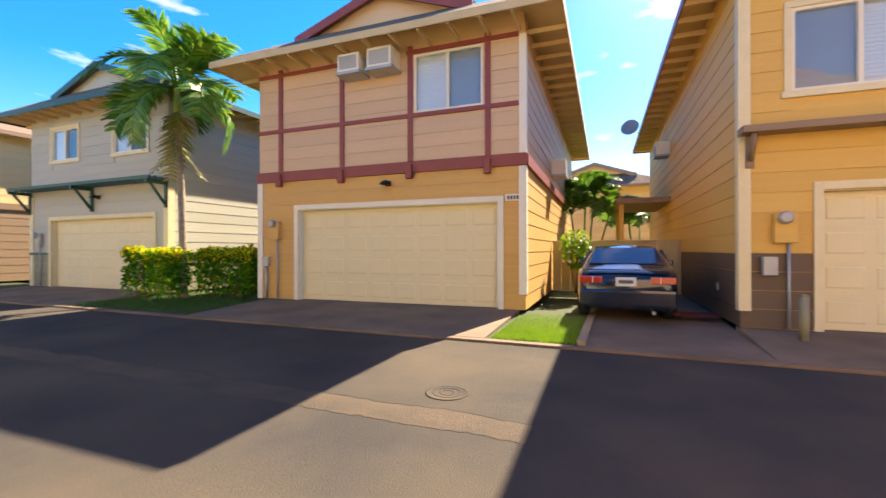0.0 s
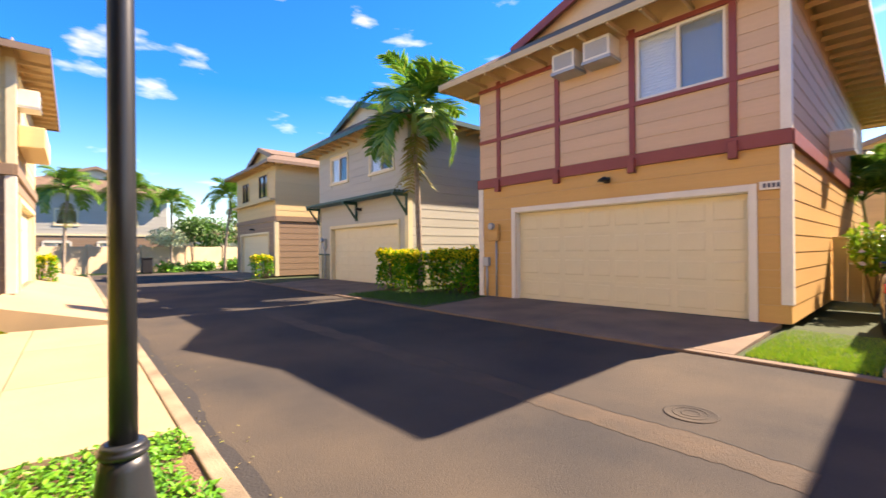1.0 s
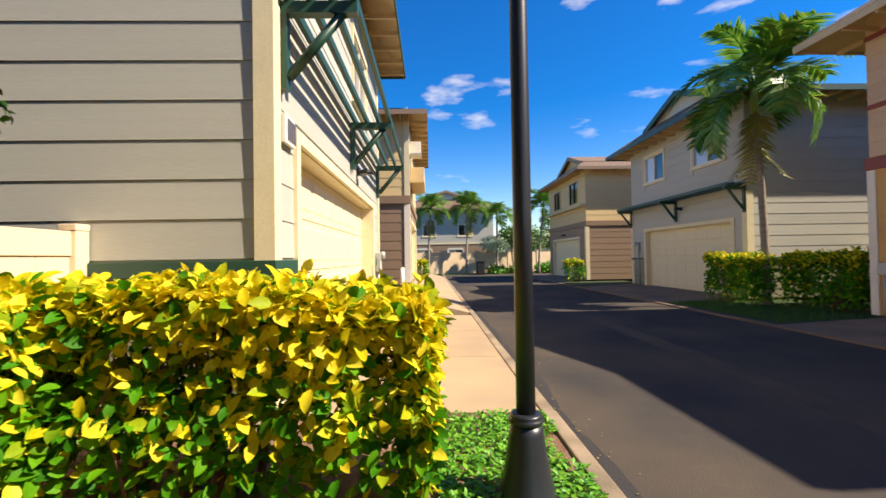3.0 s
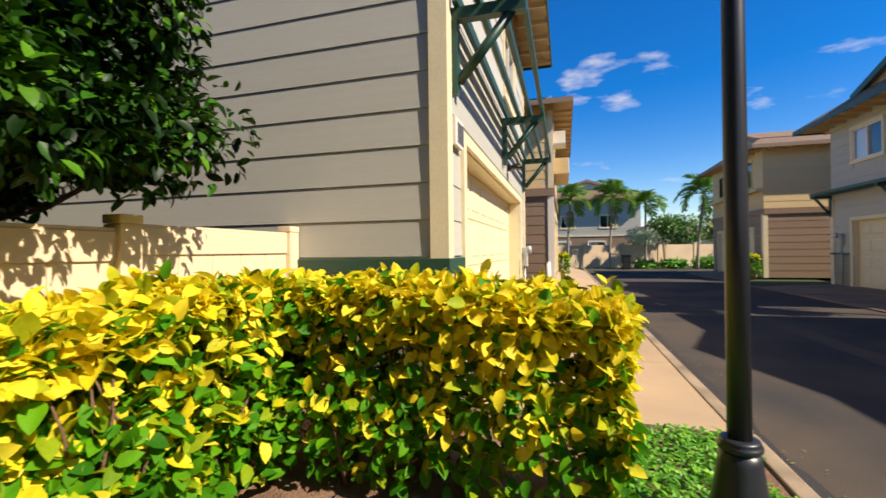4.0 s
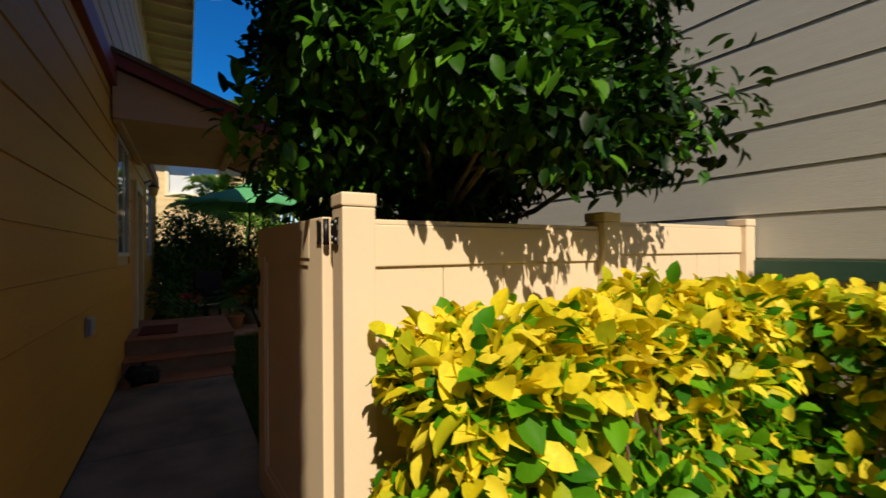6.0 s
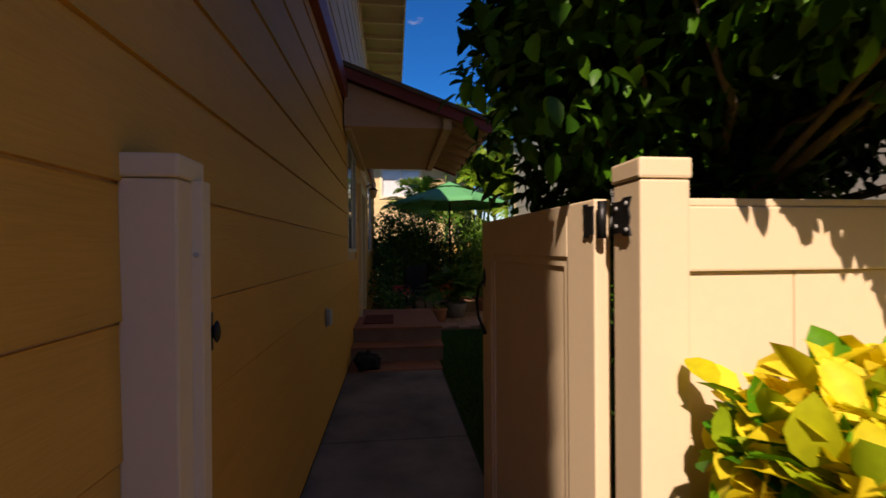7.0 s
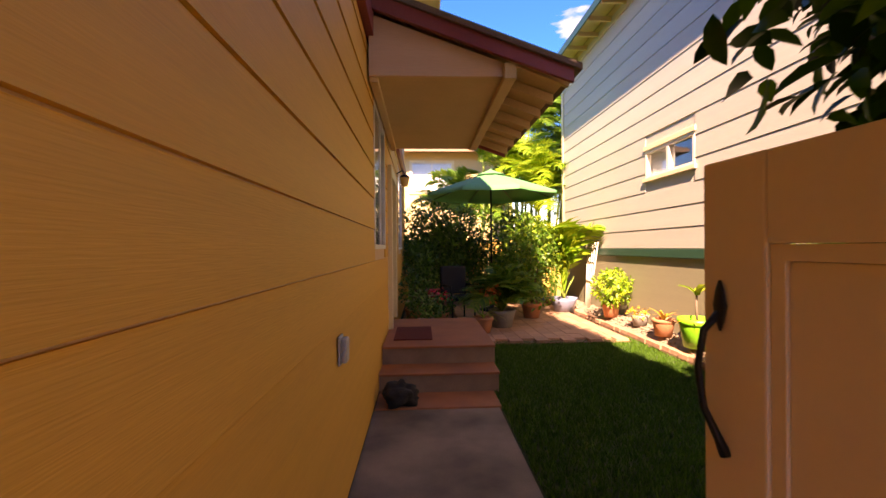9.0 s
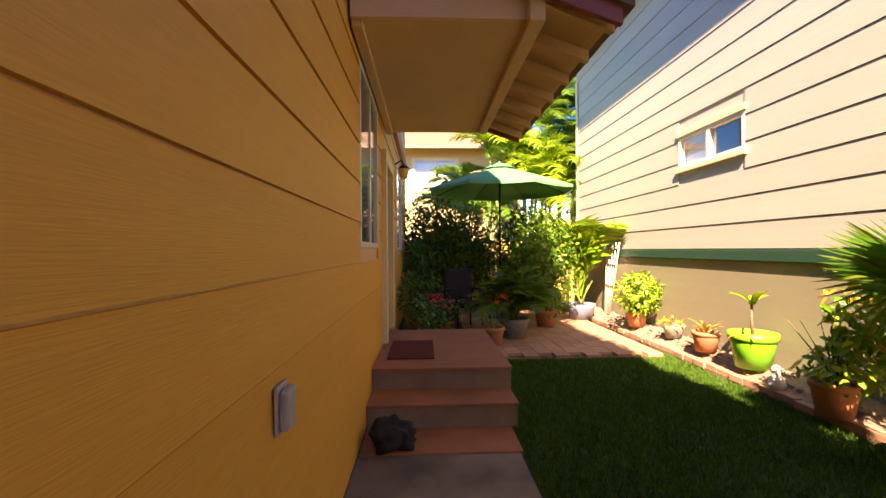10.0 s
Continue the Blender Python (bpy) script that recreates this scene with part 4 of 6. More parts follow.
sand.aircon("front", 0.7, 4.3, 0.5, 0.38, 0.4)
part("foundation", box(0.02, 6.58, 0.02, 11.98, -0.5, -0.001), M_CONC2, sand.root, "low concrete foundation")
sand.roof(edge=M_BROWN)

# own house beside the gate
OWN_X = 0.528
OWN_Y = 0.30
own = House(lane_frame(OWN_X + 6.53, OWN_Y, 0.02, True), 6.53, 15.1, "two-storey orange-tan house with maroon trim beside the walk", [(0, 0.15, M_ORANGE), (0.15, 3.0, M_ORANGE), (3.0, 3.12, M_ORANGE), (3.34, 5.74, M_PINK)], M_MAROON, eave=5.76, over=0.78, expo=0.285, front_over=0.02)
own.window("right", OWN_Y + 7.47, OWN_Y + 8.62, 1.40, 2.78, "dark", M_ALU, front=0.07)
own.hole("right", OWN_Y + 9.12, OWN_Y + 10.04, 0.36, 2.40)
own.window("right", OWN_Y + 11.5, OWN_Y + 12.9, 1.38, 2.74, "dark", M_ALU, front=0.07)
own.walls(("right",))
own.band(3.13, 3.33, M_MAROON, 0.07, ("right", "front"))
own.roof(gable_mat=M_PINK, fascia=M_SOFFIT)


# ---- fence, gate, lamp post ----
FENCE_Y = -3.09


def post(x, y, top, w=0.125, label="beige vinyl fence post with a flat cap"):
    t = thing("fence_post", pose(x, y, 0), label, "fence post", "fence posts")
    part("shaft", box(-w / 2, w / 2, -w / 2, w / 2, 0.0, top - 0.052, 0.006), M_VINYL, t)
    part("cap", box(-w / 2 - 0.004, w / 2 + 0.004, -w / 2 - 0.004, w / 2 + 0.004, top - 0.050, top, 0.007), M_VINYL, t)
    return t


def fence_bay(x0, x1, y, top, along="x"):
    """One bay: bottom and top rails with tongue-and-groove boards between them."""
    t = thing("privacy_fence", pose(x0, y, 0), "beige vinyl privacy fence bay with a top rail", "fence", "fence bays")
    ln = x1 - x0
    part("top_rail", box(0, ln, -0.028, 0.028, top - 0.20, top - 0.04, 0.006), M_VINYL, t)
    part("rail_cap", box(0, ln, -0.022, 0.022, top - 0.039, top - 0.02, 0.004), M_VINYL, t)
    part("bottom_rail", box(0, ln, -0.028, 0.028, 0.05, 0.20, 0.006), M_VINYL, t)
    k = max(1, round(ln / 0.29))
    b = mesh_of(box(0.0015, ln / k - 0.0015, -0.014, 0.014, 0.201, top - 0.201, 0.004), M_VINYL)
    for i in range(k):
        o = part("fence_board", b, None, t)
        o.location = (i * ln / k, 0, 0)
    if along == "y":
        t.matrix_world = pose(x0, y, 0, 0, 0, 90)
    return t


post(-0.670, -3.115, 1.672, label="beige vinyl gate post with black hinges")
post(0.463, -3.113, 1.662, 0.116, label="beige vinyl gate post against the house wall")
post(-2.06, -3.115, 1.655)
post(-3.54, -3.115, 1.665)
fence_bay(-1.997, -0.732, FENCE_Y - 0.02, 1.60)
fence_bay(-3.477, -2.123, FENCE_Y - 0.02, 1.63)
strip = thing("gate_stop", pose(0, 0, 0), "narrow beige stop strip on the gate post", "gate stop")
part("strip", box(0.382, 0.409, -3.16, -3.118, 0.03, 1.615, 0.004), M_VINYL, strip)
for z in (0.25, 0.85, 1.45):
    bm = lathe([(0.006, 0.0), (0.006, 0.002), (0.002, 0.003)], 12)
    bm.transform(pose(0.396, -3.1178, z, -90))
    part("screw", bm, M_STEEL, strip)
latch = thing("gate_latch", pose(0.398, -3.172, 1.27), "black iron gate latch on the post", "latch")
part("plate", box(-0.012, 0.008, -0.010, 0.012, -0.045, 0.045, 0.003), M_IRON, latch)
bm = lathe([(0.008, 0.0), (0.008, 0.006), (0.012, 0.008), (0.014, 0.012), (0.010, 0.016), (0.003, 0.018)], 18)
bm.transform(Matrix.Diagonal((1, 1, 1.9, 1)) @ pose(-0.012, 0, 0, 0, -90))
part("knob", bm, M_IRON, latch)

# the open gate: built along +x from its hinge, then swung
GATE_YAW = -85.5
gate = thing("gate", pose(-0.612, -3.245, 0.0, 0, 0, GATE_YAW), "open beige vinyl garden gate with a recessed panel", "gate")
GL, GT = 1.10, 1.595
part("hinge_stile", box(0, 0.16, -0.025, 0.025, 0.06, GT, 0.006), M_VINYL, gate)
part("latch_stile", box(GL - 0.15, GL, -0.025, 0.025, 0.06, GT, 0.006), M_VINYL, gate)
part("top_rail", box(0.161, GL - 0.151, -0.025, 0.025, GT - 0.165, GT - 0.001, 0.004), M_VINYL, gate)
part("bottom_rail", box(0.161, GL - 0.151, -0.025, 0.025, 0.061, 0.22, 0.004), M_VINYL, gate)
for i in range(4):
    w = (GL - 0.312 - 0.06) / 4
    part("gate_board", box(0.191 + i * w + 0.0003, 0.191 + (i + 1) * w - 0.0003, -0.012, 0.012, 0.25, GT - 0.195, 0.0015), M_VINYL, gate)
bm = bmesh.new()
for s in (-1, 1):
    for q in ((0.162, 0.190, 0.221, GT - 0.166), (GL - 0.180, GL - 0.152, 0.221, GT - 0.166), (0.1905, GL - 0.1805, 0.221, 0.249), (0.1905, GL - 0.1805, GT - 0.194, GT - 0.166)):
        bm_box(bm, q[0], q[1], min(s * 0.006, s * 0.019), max(s * 0.006, s * 0.019), q[2], q[3])
part("panel_moulding", bm, M_VINYL, gate)
handle = part("handle_plate", lathe([(0.003, -0.05), (0.011, -0.03), (0.017, 0.0), (0.011, 0.03), (0.003, 0.05)], 10), M_IRON, gate, "black iron thumb latch")
handle.matrix_local = Matrix.Translation((GL - 0.05, 0.030, 1.31)) @ Matrix.Diagonal((1, 0.45, 1, 1))
pull = part("pull", tube([(0, 0.0, 0.0), (0.012, 0.028, -0.04), (0.016, 0.038, -0.11), (0.008, 0.032, -0.19), (-0.004, 0.010, -0.25), (-0.010, 0.0, -0.28)], [0.008, 0.007, 0.007, 0.007, 0.009, 0.012], 8), M_IRON, gate, "curved black iron pull")
pull.location = (GL - 0.05, 0.028, 1.30)


def hinge(z):
    """A butterfly hinge: two notched leaves and a barrel."""
    h = thing("butterfly_hinge", pose(-0.606, -3.2, z), "black butterfly hinge on the gate post", "hinge", "gate hinges")
    def leaf_plate(w, hgt):
        pts = [(0, -0.42), (0.5, -0.42), (0.62, -0.5), (1.0, -0.5), (0.86, -0.22), (0.94, 0), (0.86, 0.22), (1.0, 0.5), (0.62, 0.5), (0.5, 0.42), (0, 0.42)]
        bm = bmesh.new()
        a = [bm.verts.new((0.0, -x * w, y * hgt)) for x, y in pts]
        b = [bm.verts.new((0.005, -x * w, y * hgt)) for x, y in pts]
        bm.faces.new(a)
        bm.faces.new(b[::-1])
        for i in range(len(pts)):
            bm.faces.new((a[i], b[i], b[(i + 1) % len(pts)], a[(i + 1) % len(pts)]))
        return bm
    bm = leaf_plate(0.085, 0.095)
    bm.transform(pose(0.008, 0.035, 0, 0, 0, 180))
    part("post_leaf", bm, M_IRON, h)
    bm = leaf_plate(0.06, 0.095)
    bm.transform(pose(0.0225, -0.036, 0))
    part("gate_leaf", bm, M_IRON, h)
    part("barrel", tube([(0.012, -0.012, -0.05), (0.012, -0.012, 0.05)], 0.012, 10), M_IRON, h)
    for y, zz in ((0.058, 0.022), (0.058, -0.022), (0.105, 0.032), (0.105, -0.032)):
        bm = lathe([(0.006, 0), (0.0055, 0.003), (0.002, 0.004)], 8)
        bm.transform(pose(0.009, y, zz, 0, 90))
        part("screw", bm, M_STEEL, h)
    return h


hinge(1.535)
hinge(0.35)

lamp = thing("street_lamp", pose(-2.655, 0.04, 0.0), "black cast-iron street lamp post with a flared base", "street lamp")
part("base", lathe([(0.165, 0.0), (0.168, 0.06), (0.155, 0.09), (0.135, 0.16), (0.112, 0.28), (0.094, 0.40), (0.086, 0.452)], 36), M_LAMP, lamp)
part("collar", lathe([(0.086, 0.4525), (0.093, 0.458), (0.098, 0.470), (0.096, 0.482), (0.086, 0.488), (0.089, 0.495), (0.084, 0.506), (0.066, 0.511)], 36), M_LAMP, lamp, "turned collar ring")
part("pole", lathe([(0.0535, 0.5115), (0.0515, 1.6), (0.049, 3.0), (0.046, 4.3)], 32), M_LAMP, lamp)


# ---- hedge, tree, palms ----
def hedge_leaves(g, rects, n, ztop, zlow, size, dip):
    """Leaf places over the skin and inside of an L-shaped clipped hedge: returns points, outward directions, and how near the top they are."""
    pts, dirs, topness = [], [], []
    area = [(b - a) + (d - c) for a, b, c, d in rects]
    for (a, b, c, d), ar in zip(rects, area):
        k = int(n * ar / sum(area))
        r = g.uniform(size=k)
        x, y = g.uniform(a, b, k), g.uniform(c, d, k)
        z = zlow + (ztop - zlow) * g.uniform(size=k) ** 0.75
        sel = r < 0.42                                          # the top sheet
        z[sel] = ztop + g.normal(size=sel.sum()) * 0.045
        side = (r >= 0.42) & (r < 0.88)
        f = g.integers(0, 4, k)
        nx, ny = np.zeros(k), np.zeros(k)
        depth = np.abs(g.normal(size=k)) * 0.09
        for i, (sx, sy) in enumerate(((1, 0), (-1, 0), (0, 1), (0, -1))):
            q = side & (f == i)
            if sx:
                x[q] = (b - depth[q]) if sx > 0 else (a + depth[q])
            else:
                y[q] = (d - depth[q]) if sy > 0 else (c + depth[q])
            nx[q], ny[q] = sx, sy
        lump = np.array([noise.noise((p * 2.6, q * 2.6, s * 2.6)) for p, q, s in zip(x, y, z)])
        z = z + lump * 0.10 * (z > zlow + 0.1) - dip(x, y) * (z - zlow) / (ztop - zlow)
        x, y = x + nx * lump * 0.10, y + ny * lump * 0.10
        keep = ~(side & (lump < -0.30) & (z < ztop - 0.12))     # gaps in the sides
        keep &= ~(side & (z < zlow + 0.25) & (g.uniform(size=k) < 0.25))
        p = np.column_stack([x, y, z])[keep]
        dd = np.column_stack([nx, ny, np.where(side, 0.85, 1.0)])[keep]
        pts.append(p)
        dirs.append(dd)
        topness.append(np.clip((p[:, 2] - zlow) / (ztop - zlow), 0, 1.1))
    return np.concatenate(pts), np.concatenate(dirs), np.concatenate(topness)


def fine_leaf(mat):
    """One broad leaf of unit length along +x: folded on its midrib, curling at the tip, with a wavy margin."""
    v, f, rows = [], [], 10
    for i in range(rows + 1):
        s = i / rows
        w = 0.31 * (math.sin(math.pi * s ** 0.85) ** 0.75 if 0 < s < 1 else 0.0) + 0.003
        for j in range(5):
            c = (j - 2) / 2
            v.append((s, c * w, 0.16 * abs(c) * w * 2.2 - 0.20 * s ** 2.4 + 0.014 * math.sin(9 * s + 2 * j) * abs(c)))
    for i in range(rows):
        for j in range(4):
            o = 5 * i + j
            f.append((o, o + 5, o + 6, o + 1))
    return raw_mesh(v, f, mat, True)


def hedge(name, rects, ztop, zlow, n, size, label, seed, singles=0, stems=26, group="", near=None, gold_of=(0.03, 1.9, 0.72), boost=None, dip=lambda x, y: 0.0 * x):
    g = np.random.default_rng(seed)
    h = thing(name, pose(0, 0, 0), label, "hedge", group)
    p, d, t = hedge_leaves(g, rects, n, ztop, zlow, size, dip)
    tone = t + boost(p) if boost else t
    gold = g.uniform(size=len(p)) < np.clip(gold_of[0] + gold_of[1] * np.clip(tone - gold_of[2], 0, 2), 0, 0.90)
    ups = d + g.normal(size=p.shape) * 0.42
    d = d * 0.35 + g.normal(size=p.shape) * 0.8
    d[:, 2] -= 0.30 * (t < 0.9)
    L = size * g.uniform(0.65, 1.25, len(p))
    own_leaf = np.zeros(len(p), bool)
    if singles:
        cand = np.flatnonzero(near(p))
        score = near(p)[cand] * g.uniform(0.3, 1.0, len(cand))
        own_leaf[cand[np.argsort(-score)[:singles]]] = True
    for flag, mat, nm in ((True, L_GOLD, "golden_foliage"), (False, L_HEDGE, "green_foliage")):
        q = (gold == flag) & ~own_leaf
        ob = part(nm, leaf_cloud(p[q], d[q], ups[q], L[q], L[q] * 0.6, mat), None, h)
        ob["kind"] = "stuff"
    kinds = {m.name: fine_leaf(m) for m in (L_GOLD, L_HEDGE)}
    for i in np.flatnonzero(own_leaf):
        o = part("leaf", kinds["golden hedge leaves" if gold[i] else "green hedge leaves"], None, h)
        x_ax = Vector(d[i]).normalized()
        y_ax = Vector(ups[i]).cross(x_ax).normalized()
        o.matrix_world = Matrix.Translation(Vector(p[i])) @ Matrix((x_ax, y_ax, x_ax.cross(y_ax))).transposed().to_4x4() @ Matrix.Diagonal((L[i], L[i], L[i], 1))
    for i in range(stems):
        a, b, c, e = rects[i % len(rects)]
        x, y = g.uniform(a + 0.12, b - 0.12), g.uniform(c + 0.12, e - 0.12)
        bm = bmesh.new()
        for k in range(5):
            q = np.array((x, y, 0.0))
            pt, z = [tuple(q)], 0.0
            for s in range(5):
                z += (ztop - 0.12) / 5
                q = q + g.normal(size=3) * 0.05
                pt.append((q[0], q[1], z))
            bm_tube(bm, pt, [0.014, 0.012, 0.010, 0.008, 0.006, 0.003], 5)
        part("stem", bm, M_TWIG, h)
    return h


hedge("golden_hedge", [(-2.55, -0.70, -2.95, -2.42), (-3.08, -2.46, -2.7, -0.48)], 1.15, 0.12, 25000, 0.100, "golden-leaved clipped hedge in an L along the fence", 21, 300,
      near=lambda p: np.where((p[:, 0] > -1.35) & ((p[:, 1] > -2.62) | (p[:, 0] > -0.85) | (p[:, 2] > 1.08)), 1.0, 0.0) + np.where((p[:, 1] > -2.5) & (p[:, 0] > -2.6), 0.25, 0.0), stems=16, gold_of=(0.15, 1.0, 0.36), boost=lambda p: 0.30 * np.clip((p[:, 1] + 1.9) / 0.7, 0, 1), dip=lambda x, y: 0.11 * np.clip((x + 1.9) / 1.1, 0, 1) + 0.07 * np.clip((y + 1.7) / 1.0, 0, 1))
hedge("golden_hedge", [(-12.1, -10.5, 7.2, 7.9), (-10.5, -8.7, 8.0, 8.7)], 1.22, 0.15, 11000, 0.10, "clipped golden hedge beside the palm", 22, stems=6, group="hedges across the lane")
hedge("golden_shrub", [(-22.2, -21.2, 6.3, 7.1)], 1.05, 0.1, 1500, 0.11, "small golden shrub beside the driveway", 23, stems=4, group="hedges across the lane")
hedge("golden_shrub", [(-21.6, -20.9, -1.2, -0.6)], 1.15, 0.1, 900, 0.11, "small golden shrub beside the walk", 24, stems=4)


def clump_tree(name, base, crown, radii, fringe, n, size, mat, label, seed, height, trunk=0.06, clumps=70, trim=None, lit=None):
    """A tree of many leaf clumps on limbs: the clumps fill an uneven crown, and a fringe adds low-hanging and extra
    high ones.
    """
    g = np.random.default_rng(seed)
    t = thing(name, pose(*base), label, "tree")
    bx, cr = np.array(base), np.array(crown) - np.array(base)
    fork = cr * np.array((0.5, 0.5, 0.0)) + np.array((0, 0, height))
    part("trunk", tube([(0, 0, 0), tuple(fork * 0.5 + np.array((0.04, -0.03, 0))), tuple(fork)], [trunk, trunk * 0.85, trunk * 0.7], 10), M_BARK, t)
    q = g.normal(size=(clumps, 3))
    q /= np.linalg.norm(q, axis=1)[:, None]
    cc = cr + q * np.array(radii) * (0.35 + 0.62 * g.uniform(size=(clumps, 1)) ** 0.6)
    cc[:, :2] += (np.clip(cc[:, 2:3] - 3.2, 0, 3) * np.array((0.45, -0.25)))
    cc = np.concatenate([cc, np.array(fringe) - bx])
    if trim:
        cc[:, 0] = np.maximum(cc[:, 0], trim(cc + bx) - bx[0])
    for i in range(0, len(cc), 3):
        mid = (fork + cc[i]) / 2 + g.normal(size=3) * 0.10
        part("limb", tube([tuple(fork), tuple(mid), tuple(cc[i])], [trunk * 0.5, trunk * 0.28, trunk * 0.08], 6), M_BARK, t)
    # dark leaves for the crown, sunlit-coloured ones for the picked low clumps
    for name_of, leaves, pick in (("crown", mat, lambda c: not lit or not lit(c + bx)), ("fresh_growth", L_TREE_LIT, lambda c: lit and lit(c + bx))):
        P, D, U = [np.empty((0, 3))], [np.empty((0, 3))], [np.empty((0, 3))]
        for c in cc:
            if not pick(c):
                continue
            k = int(n / len(cc) * g.uniform(0.6, 1.5))
            w = g.normal(size=(k, 3))
            w /= np.linalg.norm(w, axis=1)[:, None]
            r = g.uniform(0.20, 0.36) * (0.35 + 0.65 * g.uniform(size=(k, 1)) ** 0.5) * np.array((1.0, 1.0, 0.85))
            P.append(c + w * r)
            D.append(w * 0.45 + g.normal(size=(k, 3)) * 0.6 - np.array((0, 0, 0.35)))
            U.append(w * 0.5 + g.normal(size=(k, 3)) * 0.45 + np.array((0, 0, 1.1)))
        P, D, U = np.concatenate(P), np.concatenate(D), np.concatenate(U)
        if len(P):
            L = size * g.uniform(0.55, 1.25, len(P))
            ob = part(name_of, leaf_cloud(P, D, U, L, L * 0.52, leaves, 0.2), None, t)
            ob["kind"] = "stuff"
    return t


g = np.random.default_rng(33)
FRINGE = [(-0.90 - 0.165 * i + g.normal() * 0.05, -2.74 + g.normal() * 0.08, 2.03 + 0.07 * math.sin(i * 1.7) + g.uniform(0, 0.16)) for i in range(9)]
FRINGE += [(-0.66 - 0.062 * i, -3.35 + g.normal() * 0.2, 2.05 + g.uniform(0, 1.0)) for i in range(26)]
# unseen high clumps, added to cast shade on the patio
FRINGE += [(-0.95 + 0.30 * g.normal(), -4.6 + 0.55 * g.normal(), 5.7 + 0.6 * g.normal()) for i in range(26)]
FRINGE += [(-0.70 - 0.09 * i, -3.4 - 0.9 * g.uniform(), 1.78 + 0.35 * g.uniform()) for i in range(18)]
FRINGE += [(-1.9, -3.2, 2.9), (-2.0, -3.1, 2.6), (-1.7, -3.0, 3.0), (-2.1, -3.3, 3.2), (-1.9, -3.0, 3.3), (-1.6, -3.2, 3.4), (-2.15, -3.1, 2.3), (-2.1, -3.2, 2.0), (-1.8, -3.3, 2.3)]
FRINGE += [(-1.0, -2.78, 2.12), (-1.2, -2.78, 2.10)]
FRINGE += [(-2.3, -3.0, 2.2), (-2.33, -3.1, 2.6), (-2.3, -3.2, 3.0), (-2.25, -3.1, 3.4)]
FRINGE += [(-0.72, -4.45, 2.55), (-0.82, -4.6, 2.75), (-0.9, -4.7, 3.0)]
FRINGE += [(-0.54, -3.45, 2.0), (-0.62, -3.2, 2.3), (-0.66, -3.1, 2.7), (-2.05, -2.9, 2.75), (-2.1, -2.8, 3.1), (-0.75, -3.0, 3.3), (-0.85, -4.4, 2.35), (-1.0, -4.6, 2.5), (-1.15, -4.4, 2.2), (-0.9, -4.5, 2.7), (-1.3, -4.8, 2.6), (-1.5, -4.7, 2.3)]
FRINGE += [(-1.05 - 0.75 * g.uniform(), -3.45 - 0.9 * g.uniform(), 0.35 + 1.3 * g.uniform()) for i in range(26)]
FRINGE += [(-0.85 - 0.75 * g.uniform(), -3.6 - 0.5 * g.uniform(), 1.85 + 0.6 * g.uniform()) for i in range(10)]
FRINGE += [(-0.80, -4.9, 2.9), (-0.95, -5.0, 3.0), (-1.0, -4.8, 2.75), (-1.1, -5.1, 3.2), (-1.2, -4.7, 2.5), (-1.4, -4.9, 2.6), (-1.3, -5.1, 2.9), (-1.5, -4.6, 2.4), (-0.9, -4.7, 2.6)]
# a second, taller unseen cluster that shades the patio further back
FRINGE += [(-0.45 + 0.30 * g.normal(), -5.2 + 0.5 * g.normal(), 6.7 + 0.5 * g.normal()) for i in range(22)]
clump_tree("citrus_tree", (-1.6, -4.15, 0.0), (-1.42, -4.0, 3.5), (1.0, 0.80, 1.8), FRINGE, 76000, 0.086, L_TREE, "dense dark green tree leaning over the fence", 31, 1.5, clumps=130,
           trim=lambda p: np.where(p[:, 1] - 1.013 * p[:, 2] < -6.6, -3.12 - 0.075 * p[:, 1] + 0.3665 * p[:, 2], -9.0),   # holds the upper crown back so its shadow edge runs along the lawn
           lit=lambda c: c[2] < 2.6 and c[0] > -1.35)


def frond_mesh(length, droop, pairs, leaflet, mat, seed, lift=0.55, wide=0.030):
    """An arching palm frond along +x: a tapering rib and two rows of drooping leaflets."""
    g = np.random.default_rng(seed)
    s = np.linspace(0, 1, 9)
    rib = np.column_stack([length * s * (1 - 0.18 * s), np.zeros(9), length * (lift * s - droop * s ** 2.2)])
    bm = tube([tuple(q) for q in rib], list(0.022 * (1 - s) + 0.004), 5)
    me = mesh_of(bm, mat)
    v = [tuple(q.co) for q in me.vertices]
    f = [tuple(q.vertices) for q in me.polygons]
    bpy.data.meshes.remove(me)
    for i in range(pairs):
        u = 0.16 + 0.84 * (i + 0.5) / pairs
        k = u * 8
        j = min(int(k), 7)
        c = rib[j] + (rib[j + 1] - rib[j]) * (k - j)
        t = rib[j + 1] - rib[j]
        t = t / np.linalg.norm(t)
        ln = leaflet * (0.45 + 1.1 * math.sin(math.pi * min(1, 0.12 + u * 0.85)) ** 0.8) * g.uniform(0.85, 1.1)
        for sd in (-1, 1):
            out = np.array((0, sd, 0)) * 0.85 + t * 0.55 + np.array((0, 0, g.uniform(-0.15, 0.35)))
            out = out / np.linalg.norm(out)
            w = t * wide
            a = c + out * ln * 0.5 + np.array((0, 0, -0.03 * ln))
            b = c + out * ln + np.array((0, 0, -0.24 * ln))
            o = len(v)
            v += [tuple(c - w * 0.5), tuple(c + w * 0.5), tuple(a + w), tuple(a - w), tuple(b)]
            f += [(o, o + 1, o + 2, o + 3), (o + 3, o + 2, o + 4)]
    return raw_mesh(v, f, mat)


